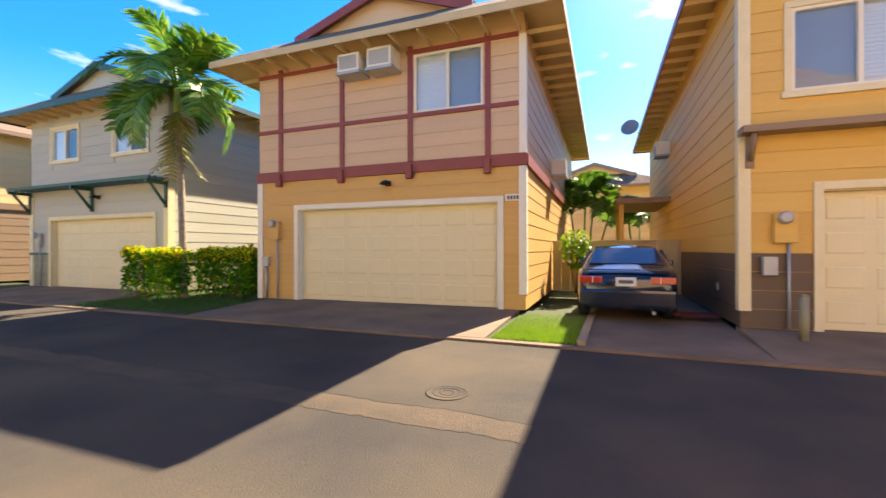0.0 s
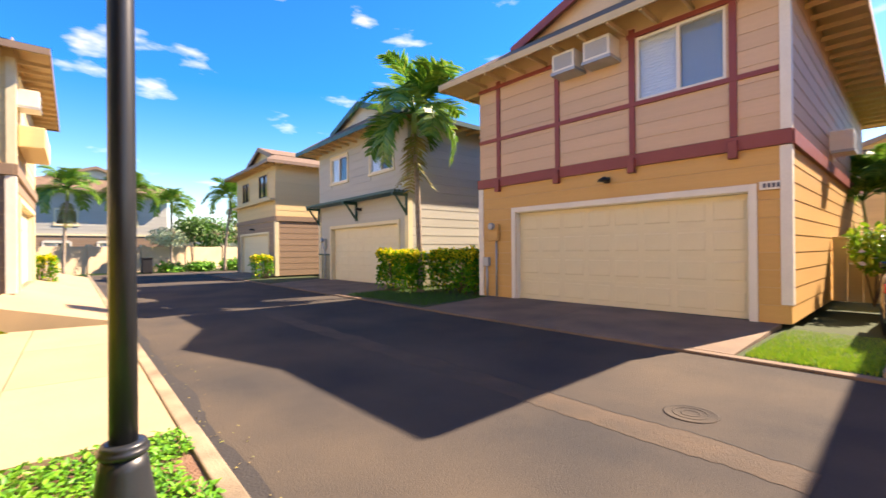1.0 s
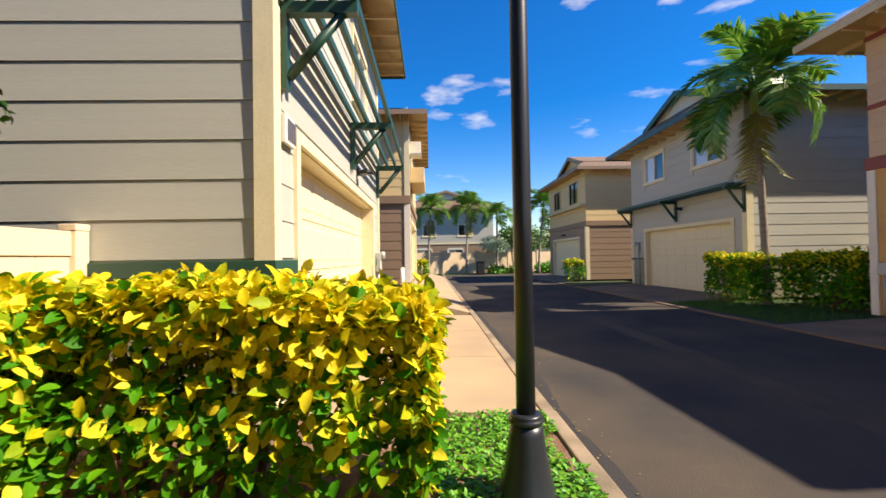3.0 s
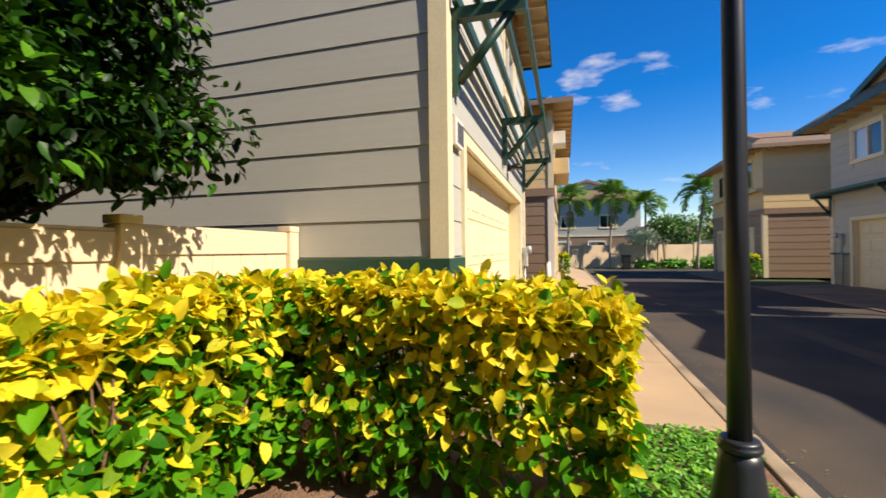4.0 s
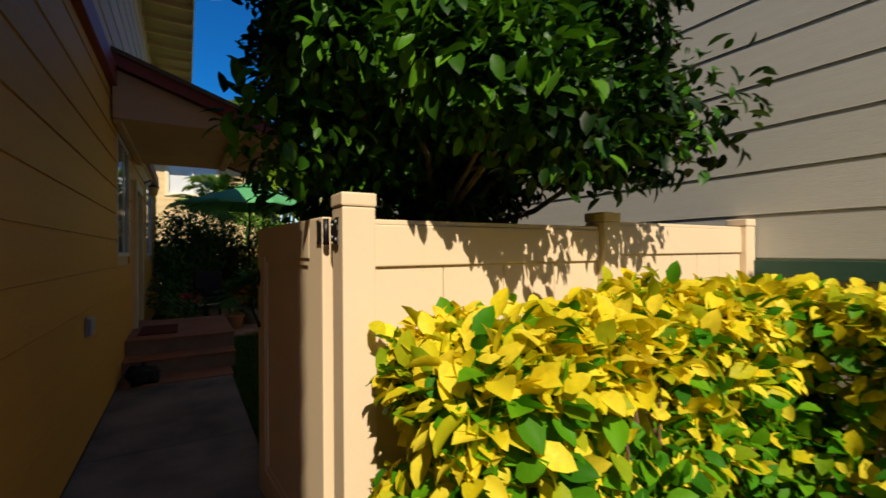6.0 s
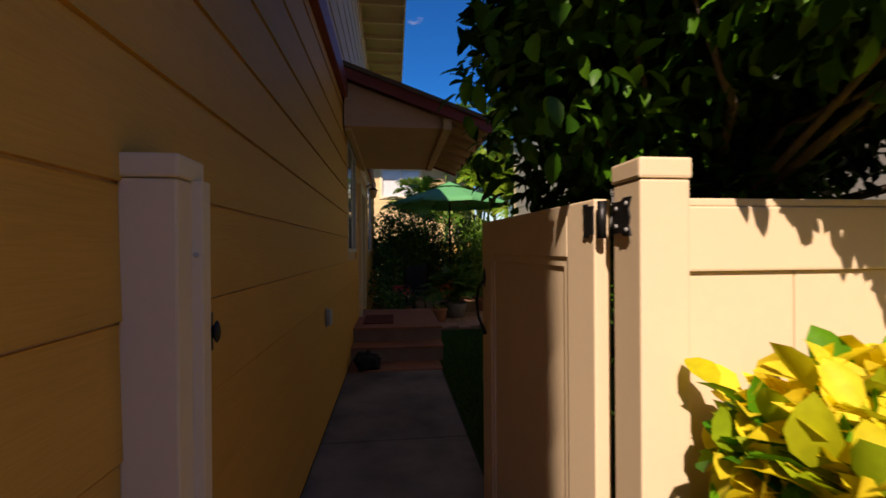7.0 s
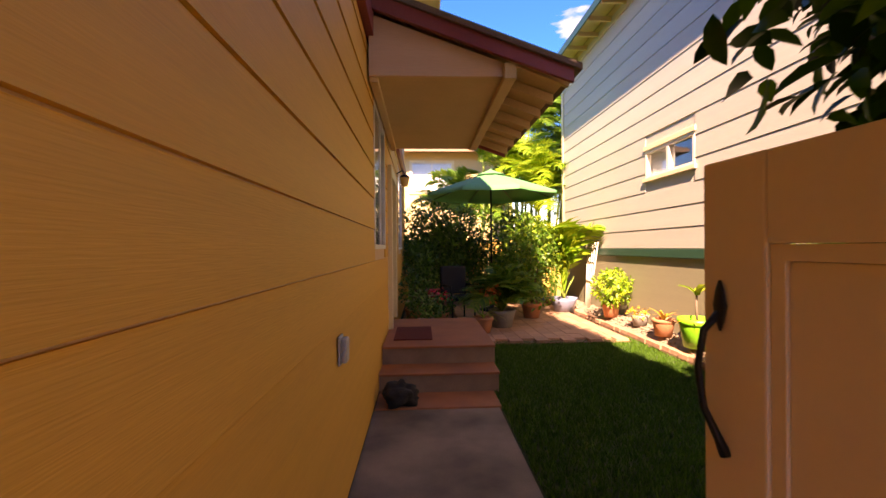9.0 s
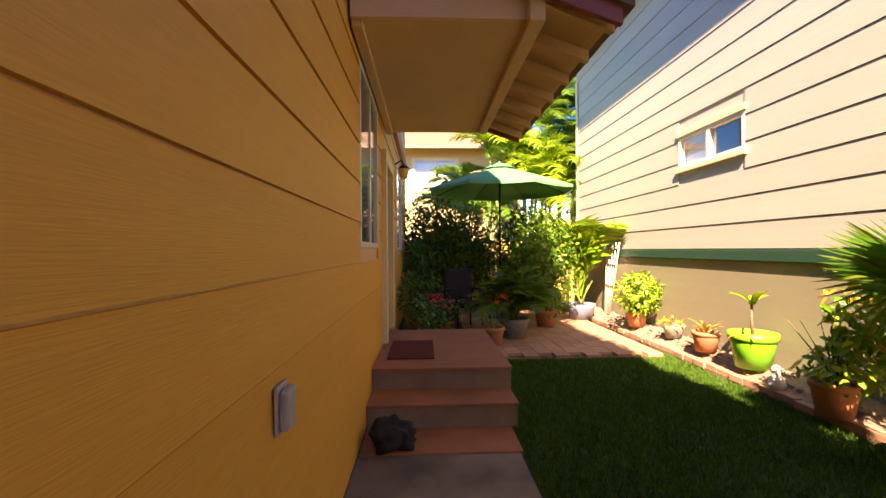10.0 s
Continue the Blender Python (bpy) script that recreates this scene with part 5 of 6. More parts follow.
FRONDS = [frond_mesh(1.55, 0.78, 40, 0.36, L_PALM, 1), frond_mesh(1.6, 0.92, 40, 0.36, L_PALM, 2, 0.75), frond_mesh(1.45, 0.62, 38, 0.34, L_PALM, 3, 0.85)]
# lighter, finer-leaved copies: sun on the fronds put into the leaf colour
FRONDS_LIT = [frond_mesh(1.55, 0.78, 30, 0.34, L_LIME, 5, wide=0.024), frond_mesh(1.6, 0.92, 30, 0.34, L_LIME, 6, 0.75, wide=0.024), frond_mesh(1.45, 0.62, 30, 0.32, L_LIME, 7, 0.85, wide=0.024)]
DEAD = frond_mesh(1.3, 1.0, 22, 0.3, L_DEAD, 4, 0.0)


def palm(base, height, seed, scale=1.0, n=13, lean=(0.1, 0.0), label="feather palm with a pale trunk and arching fronds", dead=2, shaft=0.75, thick=0.095):
    g = np.random.default_rng(seed)
    t = thing("palm_tree", pose(*base), label, "palm tree", "palms")
    top = np.array((lean[0], lean[1], height))
    bm = bmesh.new()
    k = 18
    pts = [(top[0] * (i / k) ** 2, top[1] * (i / k) ** 2, height * i / k) for i in range(k + 1)]
    bm_tube(bm, pts, [thick * (1.35 if i == 0 else 1.0 - 0.25 * i / k) * (1.05 if i % 2 else 0.97) for i in range(k + 1)], 12)
    part("trunk", bm, M_PALMTRUNK, t)
    part("crownshaft", tube([tuple(top), tuple(top + np.array((0, 0, shaft * 0.5))), tuple(top + np.array((0, 0, shaft)))], [thick * 0.85, thick * 0.95, thick * 0.4], 12), M_SHAFT, t)
    for i in range(n):
        ang = 360 * i * 0.381966 + g.uniform(-12, 12)
        tilt = -70 + 100 * (i / n) + g.uniform(-8, 8)
        o = part("frond", FRONDS[i % 3], None, t)
        o.matrix_local = Matrix.Translation(Vector(top) + Vector((0, 0, shaft * 0.9))) @ pose(0, 0, 0, 0, 0, ang) @ pose(0, 0, 0, g.uniform(-18, 18), tilt + 20, 0) @ Matrix.Diagonal((scale, scale, scale, 1))
    for i in range(dead):
        o = part("dry_frond", DEAD, None, t, "hanging dry palm frond")
        o.matrix_local = Matrix.Translation(Vector(top) + Vector((0, 0, shaft * 0.2))) @ pose(0, 0, 0, 0, 0, 200 + 130 * i + g.uniform(-20, 20)) @ pose(0, 0, 0, 0, 58, 0) @ Matrix.Diagonal((scale * 0.8, scale * 0.8, scale * 0.8, 1))
    return t


palm((-10.62, 7.78, 0.08), 4.75, 41, 1.42, 17, (-0.1, -0.1), "feather palm with a green crownshaft by the hedge", 3)


# ---- porch and steps of the own house ----
P_Y0, P_Y1 = -9.55, -6.90
porch = thing("porch_roof", pose(0, 0, 0), "small shed porch roof with maroon fascia over the door", "porch roof")
xw, xo, zt, zo = OWN_X - 0.03, -1.16, 3.44, 2.86
slope = (zt - zo) / (xw - xo)


def porch_beam(x0, z0, x1, z1, y0, y1, th, mat, name, label=""):
    v = [(x0, y0, z0), (x1, y0, z1), (x1, y1, z1), (x0, y1, z0), (x0, y0, z0 + th), (x1, y0, z1 + th), (x1, y1, z1 + th), (x0, y1, z0 + th)]
    return part(name, raw_mesh(v, [(3, 2, 1, 0), (4, 5, 6, 7), (0, 1, 5, 4), (1, 2, 6, 5), (2, 3, 7, 6), (3, 0, 4, 7)], mat), None, porch, label)


porch_beam(xw, zt + 0.02, xo - 0.06, zo - 0.01, P_Y0 - 0.30, P_Y1 + 0.03, 0.05, M_SHINGLE, "shingles", "dark brown shingles")
porch_beam(xw, zt - 0.10, xo, zo - 0.10, P_Y1 - 0.04, P_Y1, 0.118, M_MAROON, "fascia", "maroon fascia board")
porch_beam(xw, zt - 0.10, xo, zo - 0.10, P_Y0 - 0.28, P_Y0 - 0.24, 0.118, M_MAROON, "fascia")
porch_beam(xw, zt - 0.012, xo, zo - 0.012, P_Y0 - 0.235, P_Y1 - 0.045, 0.03, M_SOFFIT, "roof_boarding")
v = [(xw, 2.83), (-0.68, 2.83), (-0.68, zt - 0.11 - slope * (xw + 0.68)), (xw, zt - 0.11)]
for y, nm in ((P_Y1 - 0.09, "end_panel"), (P_Y0, "end_panel")):
    q = [(x, y, z) for x, z in v] + [(x, y - 0.04, z) for x, z in v]
    part(nm, raw_mesh(q, [(0, 1, 2, 3), (7, 6, 5, 4), (0, 4, 5, 1), (1, 5, 6, 2), (2, 6, 7, 3), (3, 7, 4, 0)], M_PINK), None, porch)
part("soffit", box(-0.60, xw, P_Y0 + 0.0, P_Y1 - 0.131, 2.832, 2.85), M_SOFFIT, porch, "flat painted porch ceiling")
part("edge_beam", box(-0.70, -0.601, P_Y0, P_Y1 - 0.045, 2.80, 2.93, 0.008), M_SOFFIT, porch)
part("wall_ledger", box(xw - 0.07, xw, P_Y0, P_Y1 - 0.131, 2.79, 2.831, 0.005), M_SOFFIT, porch)
for i in range(7):
    y = P_Y1 - 0.12 - i * 0.43
    porch_beam(-0.701, zo - 0.10 + slope * (-0.70 - xo), xo + 0.01, zo - 0.10, y - 0.025, y + 0.025, 0.085, M_SOFFIT, "rafter_tail")

steps = thing("entry_steps", pose(0, 0, 0), "two concrete entry steps with red treads", "steps")
part("lower_slab", box(-0.62, 0.511, -7.70, -7.285, -0.04, 0.012, 0.008), M_TERRA, steps, "red lower slab")
part("riser", box(-0.67, 0.511, -8.06, -7.705, -0.04, 0.172, 0.006), M_RISER, steps, "grey riser")
part("tread", box(-0.68, 0.511, -8.06, -7.69, 0.173, 0.198, 0.008), M_TERRA, steps, "red tread")
part("riser", box(-0.69, 0.511, -9.84, -8.065, -0.04, 0.358, 0.006), M_RISER, steps, "grey riser")
part("landing", box(-0.70, 0.511, -9.85, -8.05, 0.359, 0.384, 0.008), M_TERRA, steps, "red landing")
solid("doormat", box(-0.03, 0.41, -9.12, -8.34, 0.385, 0.400, 0.005), M_MAT, "dark red doormat on the landing", "doormat")
g = np.random.default_rng(61)
bm = bmesh.new()
bmesh.ops.create_icosphere(bm, subdivisions=4, radius=1)
for q in bm.verts:
    k = 1 + 0.38 * noise.noise(q.co * 1.7) + 0.2 * noise.noise(q.co * 4)
    q.co = Vector((q.co.x * 0.16 * k, q.co.y * 0.13 * k, max(-0.085, q.co.z * 0.12 * k) + 0.085))
for f in bm.faces:
    f.smooth = True
bag = solid("black_bag", bm, M_BLACK, "crumpled black bag on the lower step", "bag", m=pose(0.30, -7.38, 0.013))
door = thing("entry_door", pose(0, 0, 0), "dark brown entry door in a cream frame", "door")
dy0, dy1 = -10.04, -9.12
part("door_leaf", box(0.60, 0.645, dy0 + 0.055, dy1 - 0.055, 0.41, 2.36, 0.004), M_DARK, door)
for z0, z1 in ((0.55, 1.15), (1.25, 2.2)):
    part("door_panel", box(0.588, 0.600, dy0 + 0.18, dy1 - 0.18, z0, z1, 0.004), M_DARK, door)
bm = bmesh.new()
for a, b in ((dy0 - 0.09, dy0 + 0.05), (dy1 - 0.05, dy1 + 0.09)):
    bm_box(bm, 0.462, 0.66, a, b, 0.386, 2.50)
bm_box(bm, 0.462, 0.66, dy0 + 0.05, dy1 - 0.05, 2.37, 2.50)
part("door_frame", bm, M_CREAM, door, "cream door frame")
part("knob", lathe([(0.012, 0), (0.012, 0.03), (0.03, 0.045), (0.026, 0.07)], 14), M_STEEL, door).matrix_local = pose(0.60, dy1 - 0.14, 1.30, 0, -90)
outlet = thing("outlet_cover", pose(OWN_X - 0.016, -5.72, 0.83), "grey weatherproof outlet cover on the wall", "outlet cover")
part("plate", box(-0.012, 0.0, -0.05, 0.05, 0, 0.15, 0.004), M_STEEL, outlet)
part("lid", box(-0.045, -0.0125, -0.042, 0.042, 0.012, 0.138, 0.012), M_STEEL, outlet)
sconce = thing("porch_lantern", pose(OWN_X - 0.02, -11.0, 2.62), "amber glass porch lantern on the house wall", "wall lantern")
part("arm", tube([(0, 0, 0.1), (-0.1, 0, 0.16), (-0.14, 0, 0.10)], 0.012, 8), M_IRON, sconce)
bm = lathe([(0.05, -0.12), (0.085, 0.02), (0.08, 0.03)], 12)
bm.transform(pose(-0.14, 0, 0))
part("lantern_glass", bm, M_LAMPGLASS, sconce, "amber glass")
bm = lathe([(0.10, 0.031), (0.05, 0.08), (0.012, 0.10)], 12)
bm.transform(pose(-0.14, 0, 0))
part("lantern_hood", bm, M_IRON, sconce)

# ---- patio paving, edging bricks ----
g = np.random.default_rng(62)
patio = solid("patio", box(-3.02, 0.47, -15.0, -9.74, -0.05, 0.012), M_SOIL, "red brick patio behind the lawn", "patio", kind="structure")
pav = mesh_of(box(0.003, 0.197, 0.003, 0.297, 0.0, 0.045, 0.004), M_PAVER)
for i in range(12):
    for j in range(13):
        o = part("paver", pav, None, patio)
        o.location = (-3.0 + i * 0.2, -10.05 - j * 0.3 - (0.15 if i % 2 else 0), 0.0 + g.uniform(0, 0.006))
edging = solid("bed_edging", box(-3.25, -3.14, -14.6, -3.3, -0.04, 0.03), M_SOIL, "row of reddish bricks edging the gravel bed", "edging", kind="structure")
bri = mesh_of(box(-0.055, 0.055, -0.098, 0.098, 0.0, 0.07, 0.008), M_PAVER)
for k in range(56):
    o = part("brick", bri, None, edging)
    o.matrix_local = pose(-3.195 + g.normal() * 0.006, -3.45 - k * 0.2, 0.012 + g.normal() * 0.004, 0, 0, g.normal() * 2)
bm = bmesh.new()
for i in range(500):
    x, y, s = g.uniform(-3.56, -3.24), g.uniform(-13.5, -4.5), g.uniform(0.012, 0.035)
    r = bmesh.ops.create_icosphere(bm, subdivisions=1, radius=s, matrix=Matrix.Translation((x, y, 0.17 - 0.10 * max(0, (x + 3.36) / 0.17))) @ Matrix.Diagonal((1, g.uniform(0.7, 1.2), 0.6, 1)))
tagged(new("bed_gravel", mesh_of(bm, M_GRAVEL)), "loose pale stones on the bed", "gravel", kind="stuff")


# ---- potted plants ----
def pot(name, x, y, z, r, h, mat, label, rim=True):
    t = thing(name, pose(x, y, z), label, "potted plant", "potted plants")
    prof = [(r * 0.70, 0.0), (r * 0.92, h * 0.78)] + ([(r * 0.93, h * 0.8), (r, h * 0.805), (r, h), (r * 0.90, h), (r * 0.86, h * 0.86)] if rim else [(r, h), (r * 0.92, h), (r * 0.86, h * 0.86)])
    part("pot", lathe(prof, 28), mat, t)
    part("potting_soil", lathe([(r * 0.85, h * 0.80), (r * 0.85, h * 0.861), (0.001, h * 0.87)], 20), M_SOIL, t)
    return t


def bush(t, g, n, c, r, size, mat, inner=0.3, wide=0.45, name="foliage"):
    ob = part(name, blob_leaves(g, n, c, r, size, mat, inner, wide=wide, lumps=12), None, t)
    ob["kind"] = "stuff"
    return ob


def blades(g, n, base, length, width, mat, t, arch=0.6, up=0.8, name="blade_leaf", seg=6):
    """Strap leaves arching out of one point, each a part."""
    for i in range(n):
        a = math.tau * i / n + g.uniform(-0.25, 0.25)
        L, lift = length * g.uniform(0.7, 1.1), up * g.uniform(0.6, 1.25)
        v, f = [], []
        for k in range(seg + 1):
            s = k / seg
            r, z = L * s * (0.75 + 0.1 * s), L * (lift * s - arch * s * s)
            w = width * (0.55 + 0.9 * s) * (1 - s) ** 0.6 if s < 1 else 0
            c, sn = math.cos(a), math.sin(a)
            for sd in (-1, 0, 1):
                v.append((base[0] + r * c - sd * w * sn, base[1] + r * sn + sd * w * c, base[2] + z + (abs(sd) * w * 0.35)))
        for k in range(seg):
            for q in (0, 1):
                o = 3 * k + q
                f.append((o, o + 1, o + 4, o + 3))
        part(name, raw_mesh(v, f, mat, True), None, t)


def stems(t, g, n, base, height, spread, r=0.008, mat=M_TWIG):
    for i in range(n):
        q = g.normal(size=2) * spread
        part("stem", tube([base, (base[0] + q[0] * 0.4, base[1] + q[1] * 0.4, base[2] + height * 0.5), (base[0] + q[0], base[1] + q[1], base[2] + height)], [r, r * 0.8, r * 0.4], 6), mat, t)


BED = 0.165
g = np.random.default_rng(70)
t = pot("potted_plumeria", -3.33, -8.66, BED, 0.225, 0.36, M_LIME, "lime green plastic pot with a young plumeria")
part("stem", tube([(0, 0, 0.3), (0.02, 0.01, 0.5), (0.0, -0.01, 0.66)], [0.018, 0.015, 0.012], 8), M_BARK, t)
blades(g, 6, (0, 0, 0.64), 0.30, 0.055, L_LIME, t, 0.5, 1.15)
blades(g, 4, (0.14, 0.05, 0.32), 0.24, 0.018, L_BROM, t, 0.6, 0.7)
t = pot("potted_bromeliad", -3.30, -9.36, BED, 0.155, 0.24, M_POT, "terracotta pot with a yellow bromeliad")
blades(g, 14, (0, 0, 0.22), 0.27, 0.022, L_BROM, t, 0.5, 1.0)
t = pot("potted_succulent", -3.37, -10.15, BED, 0.14, 0.17, M_GREYPOT, "small grey stone pot with yellow succulents", False)
bush(t, g, 90, (0.05, 0.02, 0.22), (0.16, 0.16, 0.10), 0.06, L_BROM)
t = pot("potted_shrub", -3.30, -11.05, BED, 0.16, 0.25, M_POT, "terracotta pot with a bright leafy shrub")
stems(t, g, 7, (0, 0, 0.2), 0.45, 0.16)
bush(t, g, 900, (-0.02, 0.05, 0.55), (0.36, 0.42, 0.38), 0.085, L_LIME, 0.25)
t = pot("potted_palm", -2.95, -12.55, 0.045, 0.28, 0.30, M_BLUEPOT, "grey blue pot with a yellow-green areca palm", False)
stems(t, g, 6, (0, 0, 0.25), 0.5, 0.12, 0.014, M_SHAFT)
ARECA = frond_mesh(0.95, 0.7, 22, 0.26, L_LIME, 9, 0.95)
for i in range(13):
    o = part("frond", ARECA, None, t)
    o.matrix_local = Matrix.Translation((0, 0, 0.45 + 0.05 * i)) @ pose(0, 0, 0, 0, 0, i * 137.5) @ pose(0, 0, 0, g.uniform(-20, 20), -58 + 38 * i / 13, 0) @ Matrix.Scale(1.1 + 0.5 * g.uniform(), 4)
t = pot("potted_citrus", -3.16, -7.60, 0.075, 0.165, 0.27, M_POT, "large terracotta pot with a lemon shrub")
stems(t, g, 8, (0, 0, 0.22), 0.5, 0.16)
bush(t, g, 300, (-0.04, 0.08, 0.42), (0.25, 0.26, 0.20), 0.085, L_LIME, 0.2, 0.5)
bush(t, g, 330, (-0.10, 0.30, 0.72), (0.26, 0.42, 0.30), 0.115, L_LIME, 0.2, 0.5)
bush(t, g, 130, (-0.10, 0.30, 0.86), (0.26, 0.42, 0.24), 0.10, L_BROM, 0.4, 0.5, "yellow_foliage")
# fan palm in a black tub
t = pot("fan_palm", -2.90, -6.60, -0.012, 0.23, 0.40, M_TUB, "young fan palm in a black plastic tub")
part("trunk", tube([(0, 0, 0.33), (0.02, 0, 0.55), (0.0, 0, 0.78)], [0.04, 0.035, 0.03], 10), M_TWIG, t)
for i in range(10):
    a = 36 * i + g.uniform(-10, 10)
    bm = bmesh.new()
    k, R = 38, 0.52
    fan = part("fan_leaf", bm_tube(bm, [(0, 0, 0), (0.22, 0, 0.16), (0.40, 0, 0.22)], [0.009, 0.008, 0.006], 5), L_PALM, t)
    fan.matrix_local = pose(0, 0, 0.78, g.uniform(-25, 25), g.uniform(-50, -12), a)
    v, f = [], []
    for j in range(k):
        th = math.radians(-125 + 250 * j / (k - 1))
        L = R * (1 - 0.25 * abs(j / (k - 1) - 0.5)) * g.uniform(0.92, 1.04)
        c, s = math.cos(th), math.sin(th)
        o = len(v)
        v += [(0.40, 0, 0.22), (0.40 + c * L * 0.55 - s * 0.015, s * L * 0.55 + c * 0.015, 0.235), (0.40 + c * L, s * L, 0.20 - 0.05 * abs(s)), (0.40 + c * L * 0.55 + s * 0.015, s * L * 0.55 - c * 0.015, 0.235), (0.40 + c * L * 0.5, s * L * 0.5, 0.215)]
        f += [(o, o + 4, o + 1), (o + 1, o + 4, o + 2), (o, o + 3, o + 4), (o + 4, o + 3, o + 2)]
    part("fan_blade", raw_mesh(v, f, L_PALM), None, fan)
statue = thing("garden_ornament", pose(-3.21, -8.22, 0.085), "small pale stone garden ornament", "ornament")
bm = lathe([(0.06, 0), (0.075, 0.04), (0.06, 0.10), (0.03, 0.13), (0.045, 0.17), (0.03, 0.21), (0.005, 0.22)], 14)
part("body", bm, M_WHITE, statue)
trellis = thing("garden_trellis", pose(-3.38, -12.35, BED), "white fan trellis leaning on the wall", "trellis")
for i in range(5):
    part("slat", tube([(0, 0.05 * (i - 2), 0), (-0.13, 0.13 * (i - 2), 1.35)], 0.013, 4), M_WHITE, trellis)
for z in (0.55, 0.95, 1.25):
    part("crossbar", tube([(-0.096 * z + 0.016, -0.06 - 0.14 * z, z), (-0.096 * z + 0.016, 0.06 + 0.14 * z, z)], 0.011, 4), M_WHITE, trellis)

# patio group in the shade
t = pot("potted_fern", -0.90, -10.42, 0.045, 0.17, 0.26, M_POT, "terracotta pot with arching strap leaves")
blades(g, 14, (0, 0, 0.24), 0.5, 0.016, L_LIME, t, 0.7, 0.9)
t = pot("potted_palm", -1.30, -10.9, 0.045, 0.24, 0.30, M_GREYPOT, "grey pot with a dense bushy palm", False)
for i in range(40):
    o = part("frond", FRONDS[i % 3], None, t)
    o.matrix_local = Matrix.Translation((0, 0, 0.28)) @ pose(0, 0, 0, 0, 0, i * 137.5) @ pose(0, 0, 0, g.uniform(-20, 20), -78 + 62 * i / 40, 0) @ Matrix.Scale(0.42 + 0.26 * g.uniform(), 4)
bush(t, g, 60, (0.25, 0.35, 0.62), (0.18, 0.16, 0.14), 0.07, M_FLOWER, 0.2, 0.7, "orange_blossom")
t = pot("potted_shrub", -2.05, -11.8, 0.045, 0.20, 0.30, M_POT, "terracotta pot with a tall bright shrub")
stems(t, g, 8, (0, 0, 0.25), 1.2, 0.22, 0.012)
bush(t, g, 2400, (0, 0, 1.2), (0.58, 0.6, 0.9), 0.10, L_PALM, 0.2)
# lighter leaves near the top paint the sun catching the shrub's tips
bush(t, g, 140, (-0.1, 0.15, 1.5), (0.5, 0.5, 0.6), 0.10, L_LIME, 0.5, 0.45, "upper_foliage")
t = pot("potted_herb", 0.02, -10.5, 0.045, 0.15, 0.22, M_BLUEPOT, "small glazed pot with mixed foliage")
bush(t, g, 380, (0, 0, 0.42), (0.30, 0.30, 0.26), 0.08, L_SHADE)
t = pot("potted_herb", 0.25, -11.6, 0.045, 0.16, 0.25, M_POT, "terracotta pot with leafy herbs by the wall")
bush(t, g, 420, (0, 0, 0.6), (0.26, 0.36, 0.42), 0.09, L_SHADE)
t = pot("potted_flowers", -0.25, -11.2, 0.045, 0.15, 0.22, M_POT, "terracotta pot with red flowers")
bush(t, g, 260, (0, 0, 0.38), (0.28, 0.28, 0.22), 0.08, L_SHADE)
bush(t, g, 60, (0, 0.05, 0.52), (0.22, 0.22, 0.12), 0.06, M_FLOWER2, 0.3, 0.8, "red_blossom")
solid("glazed_pot", lathe([(0.09, 0), (0.13, 0.10), (0.12, 0.2), (0.10, 0.2), (0.09, 0.12)], 22), M_BLUEPOT, "teal glazed empty pot on the patio", "pot", m=pose(-0.30, -10.35, 0.045))
solid("folded_cloth", box(-0.16, 0.16, -0.12, 0.12, 0, 0.10, 0.03), M_CLOTH, "red folded cloth on the patio table", "cloth", m=pose(-0.15, -12.0, 0.512))

tab = thing("patio_table", pose(-0.1, -12.0, 0.045), "low dark patio table", "table")
part("tabletop", box(-0.45, 0.45, -0.35, 0.35, 0.43, 0.466, 0.01), M_DARK, tab)
for x in (-0.38, 0.38):
    for y in (-0.28, 0.28):
        part("leg", box(x - 0.025, x + 0.025, y - 0.025, y + 0.025, 0, 0.429), M_DARK, tab)
grill = thing("patio_chair", pose(-0.62, -11.75, 0.045, 0, 0, 20), "black padded patio chair in the shade", "chair")
part("seat", box(-0.26, 0.26, -0.26, 0.26, 0.38, 0.46, 0.03), M_BLACK, grill)
part("backrest", box(-0.27, 0.27, -0.30, -0.22, 0.47, 1.02, 0.03), M_BLACK, grill)
for x in (-0.23, 0.23):
    for y in (-0.23, 0.23):
        part("leg", tube([(x, y, 0), (x, y, 0.379)], 0.016, 8), M_IRON, grill)
    part("armrest", tube([(x * 1.1, -0.24, 0.46), (x * 1.15, -0.2, 0.66), (x * 1.15, 0.22, 0.66), (x * 1.1, 0.24, 0.46)], 0.018, 8), M_IRON, grill)

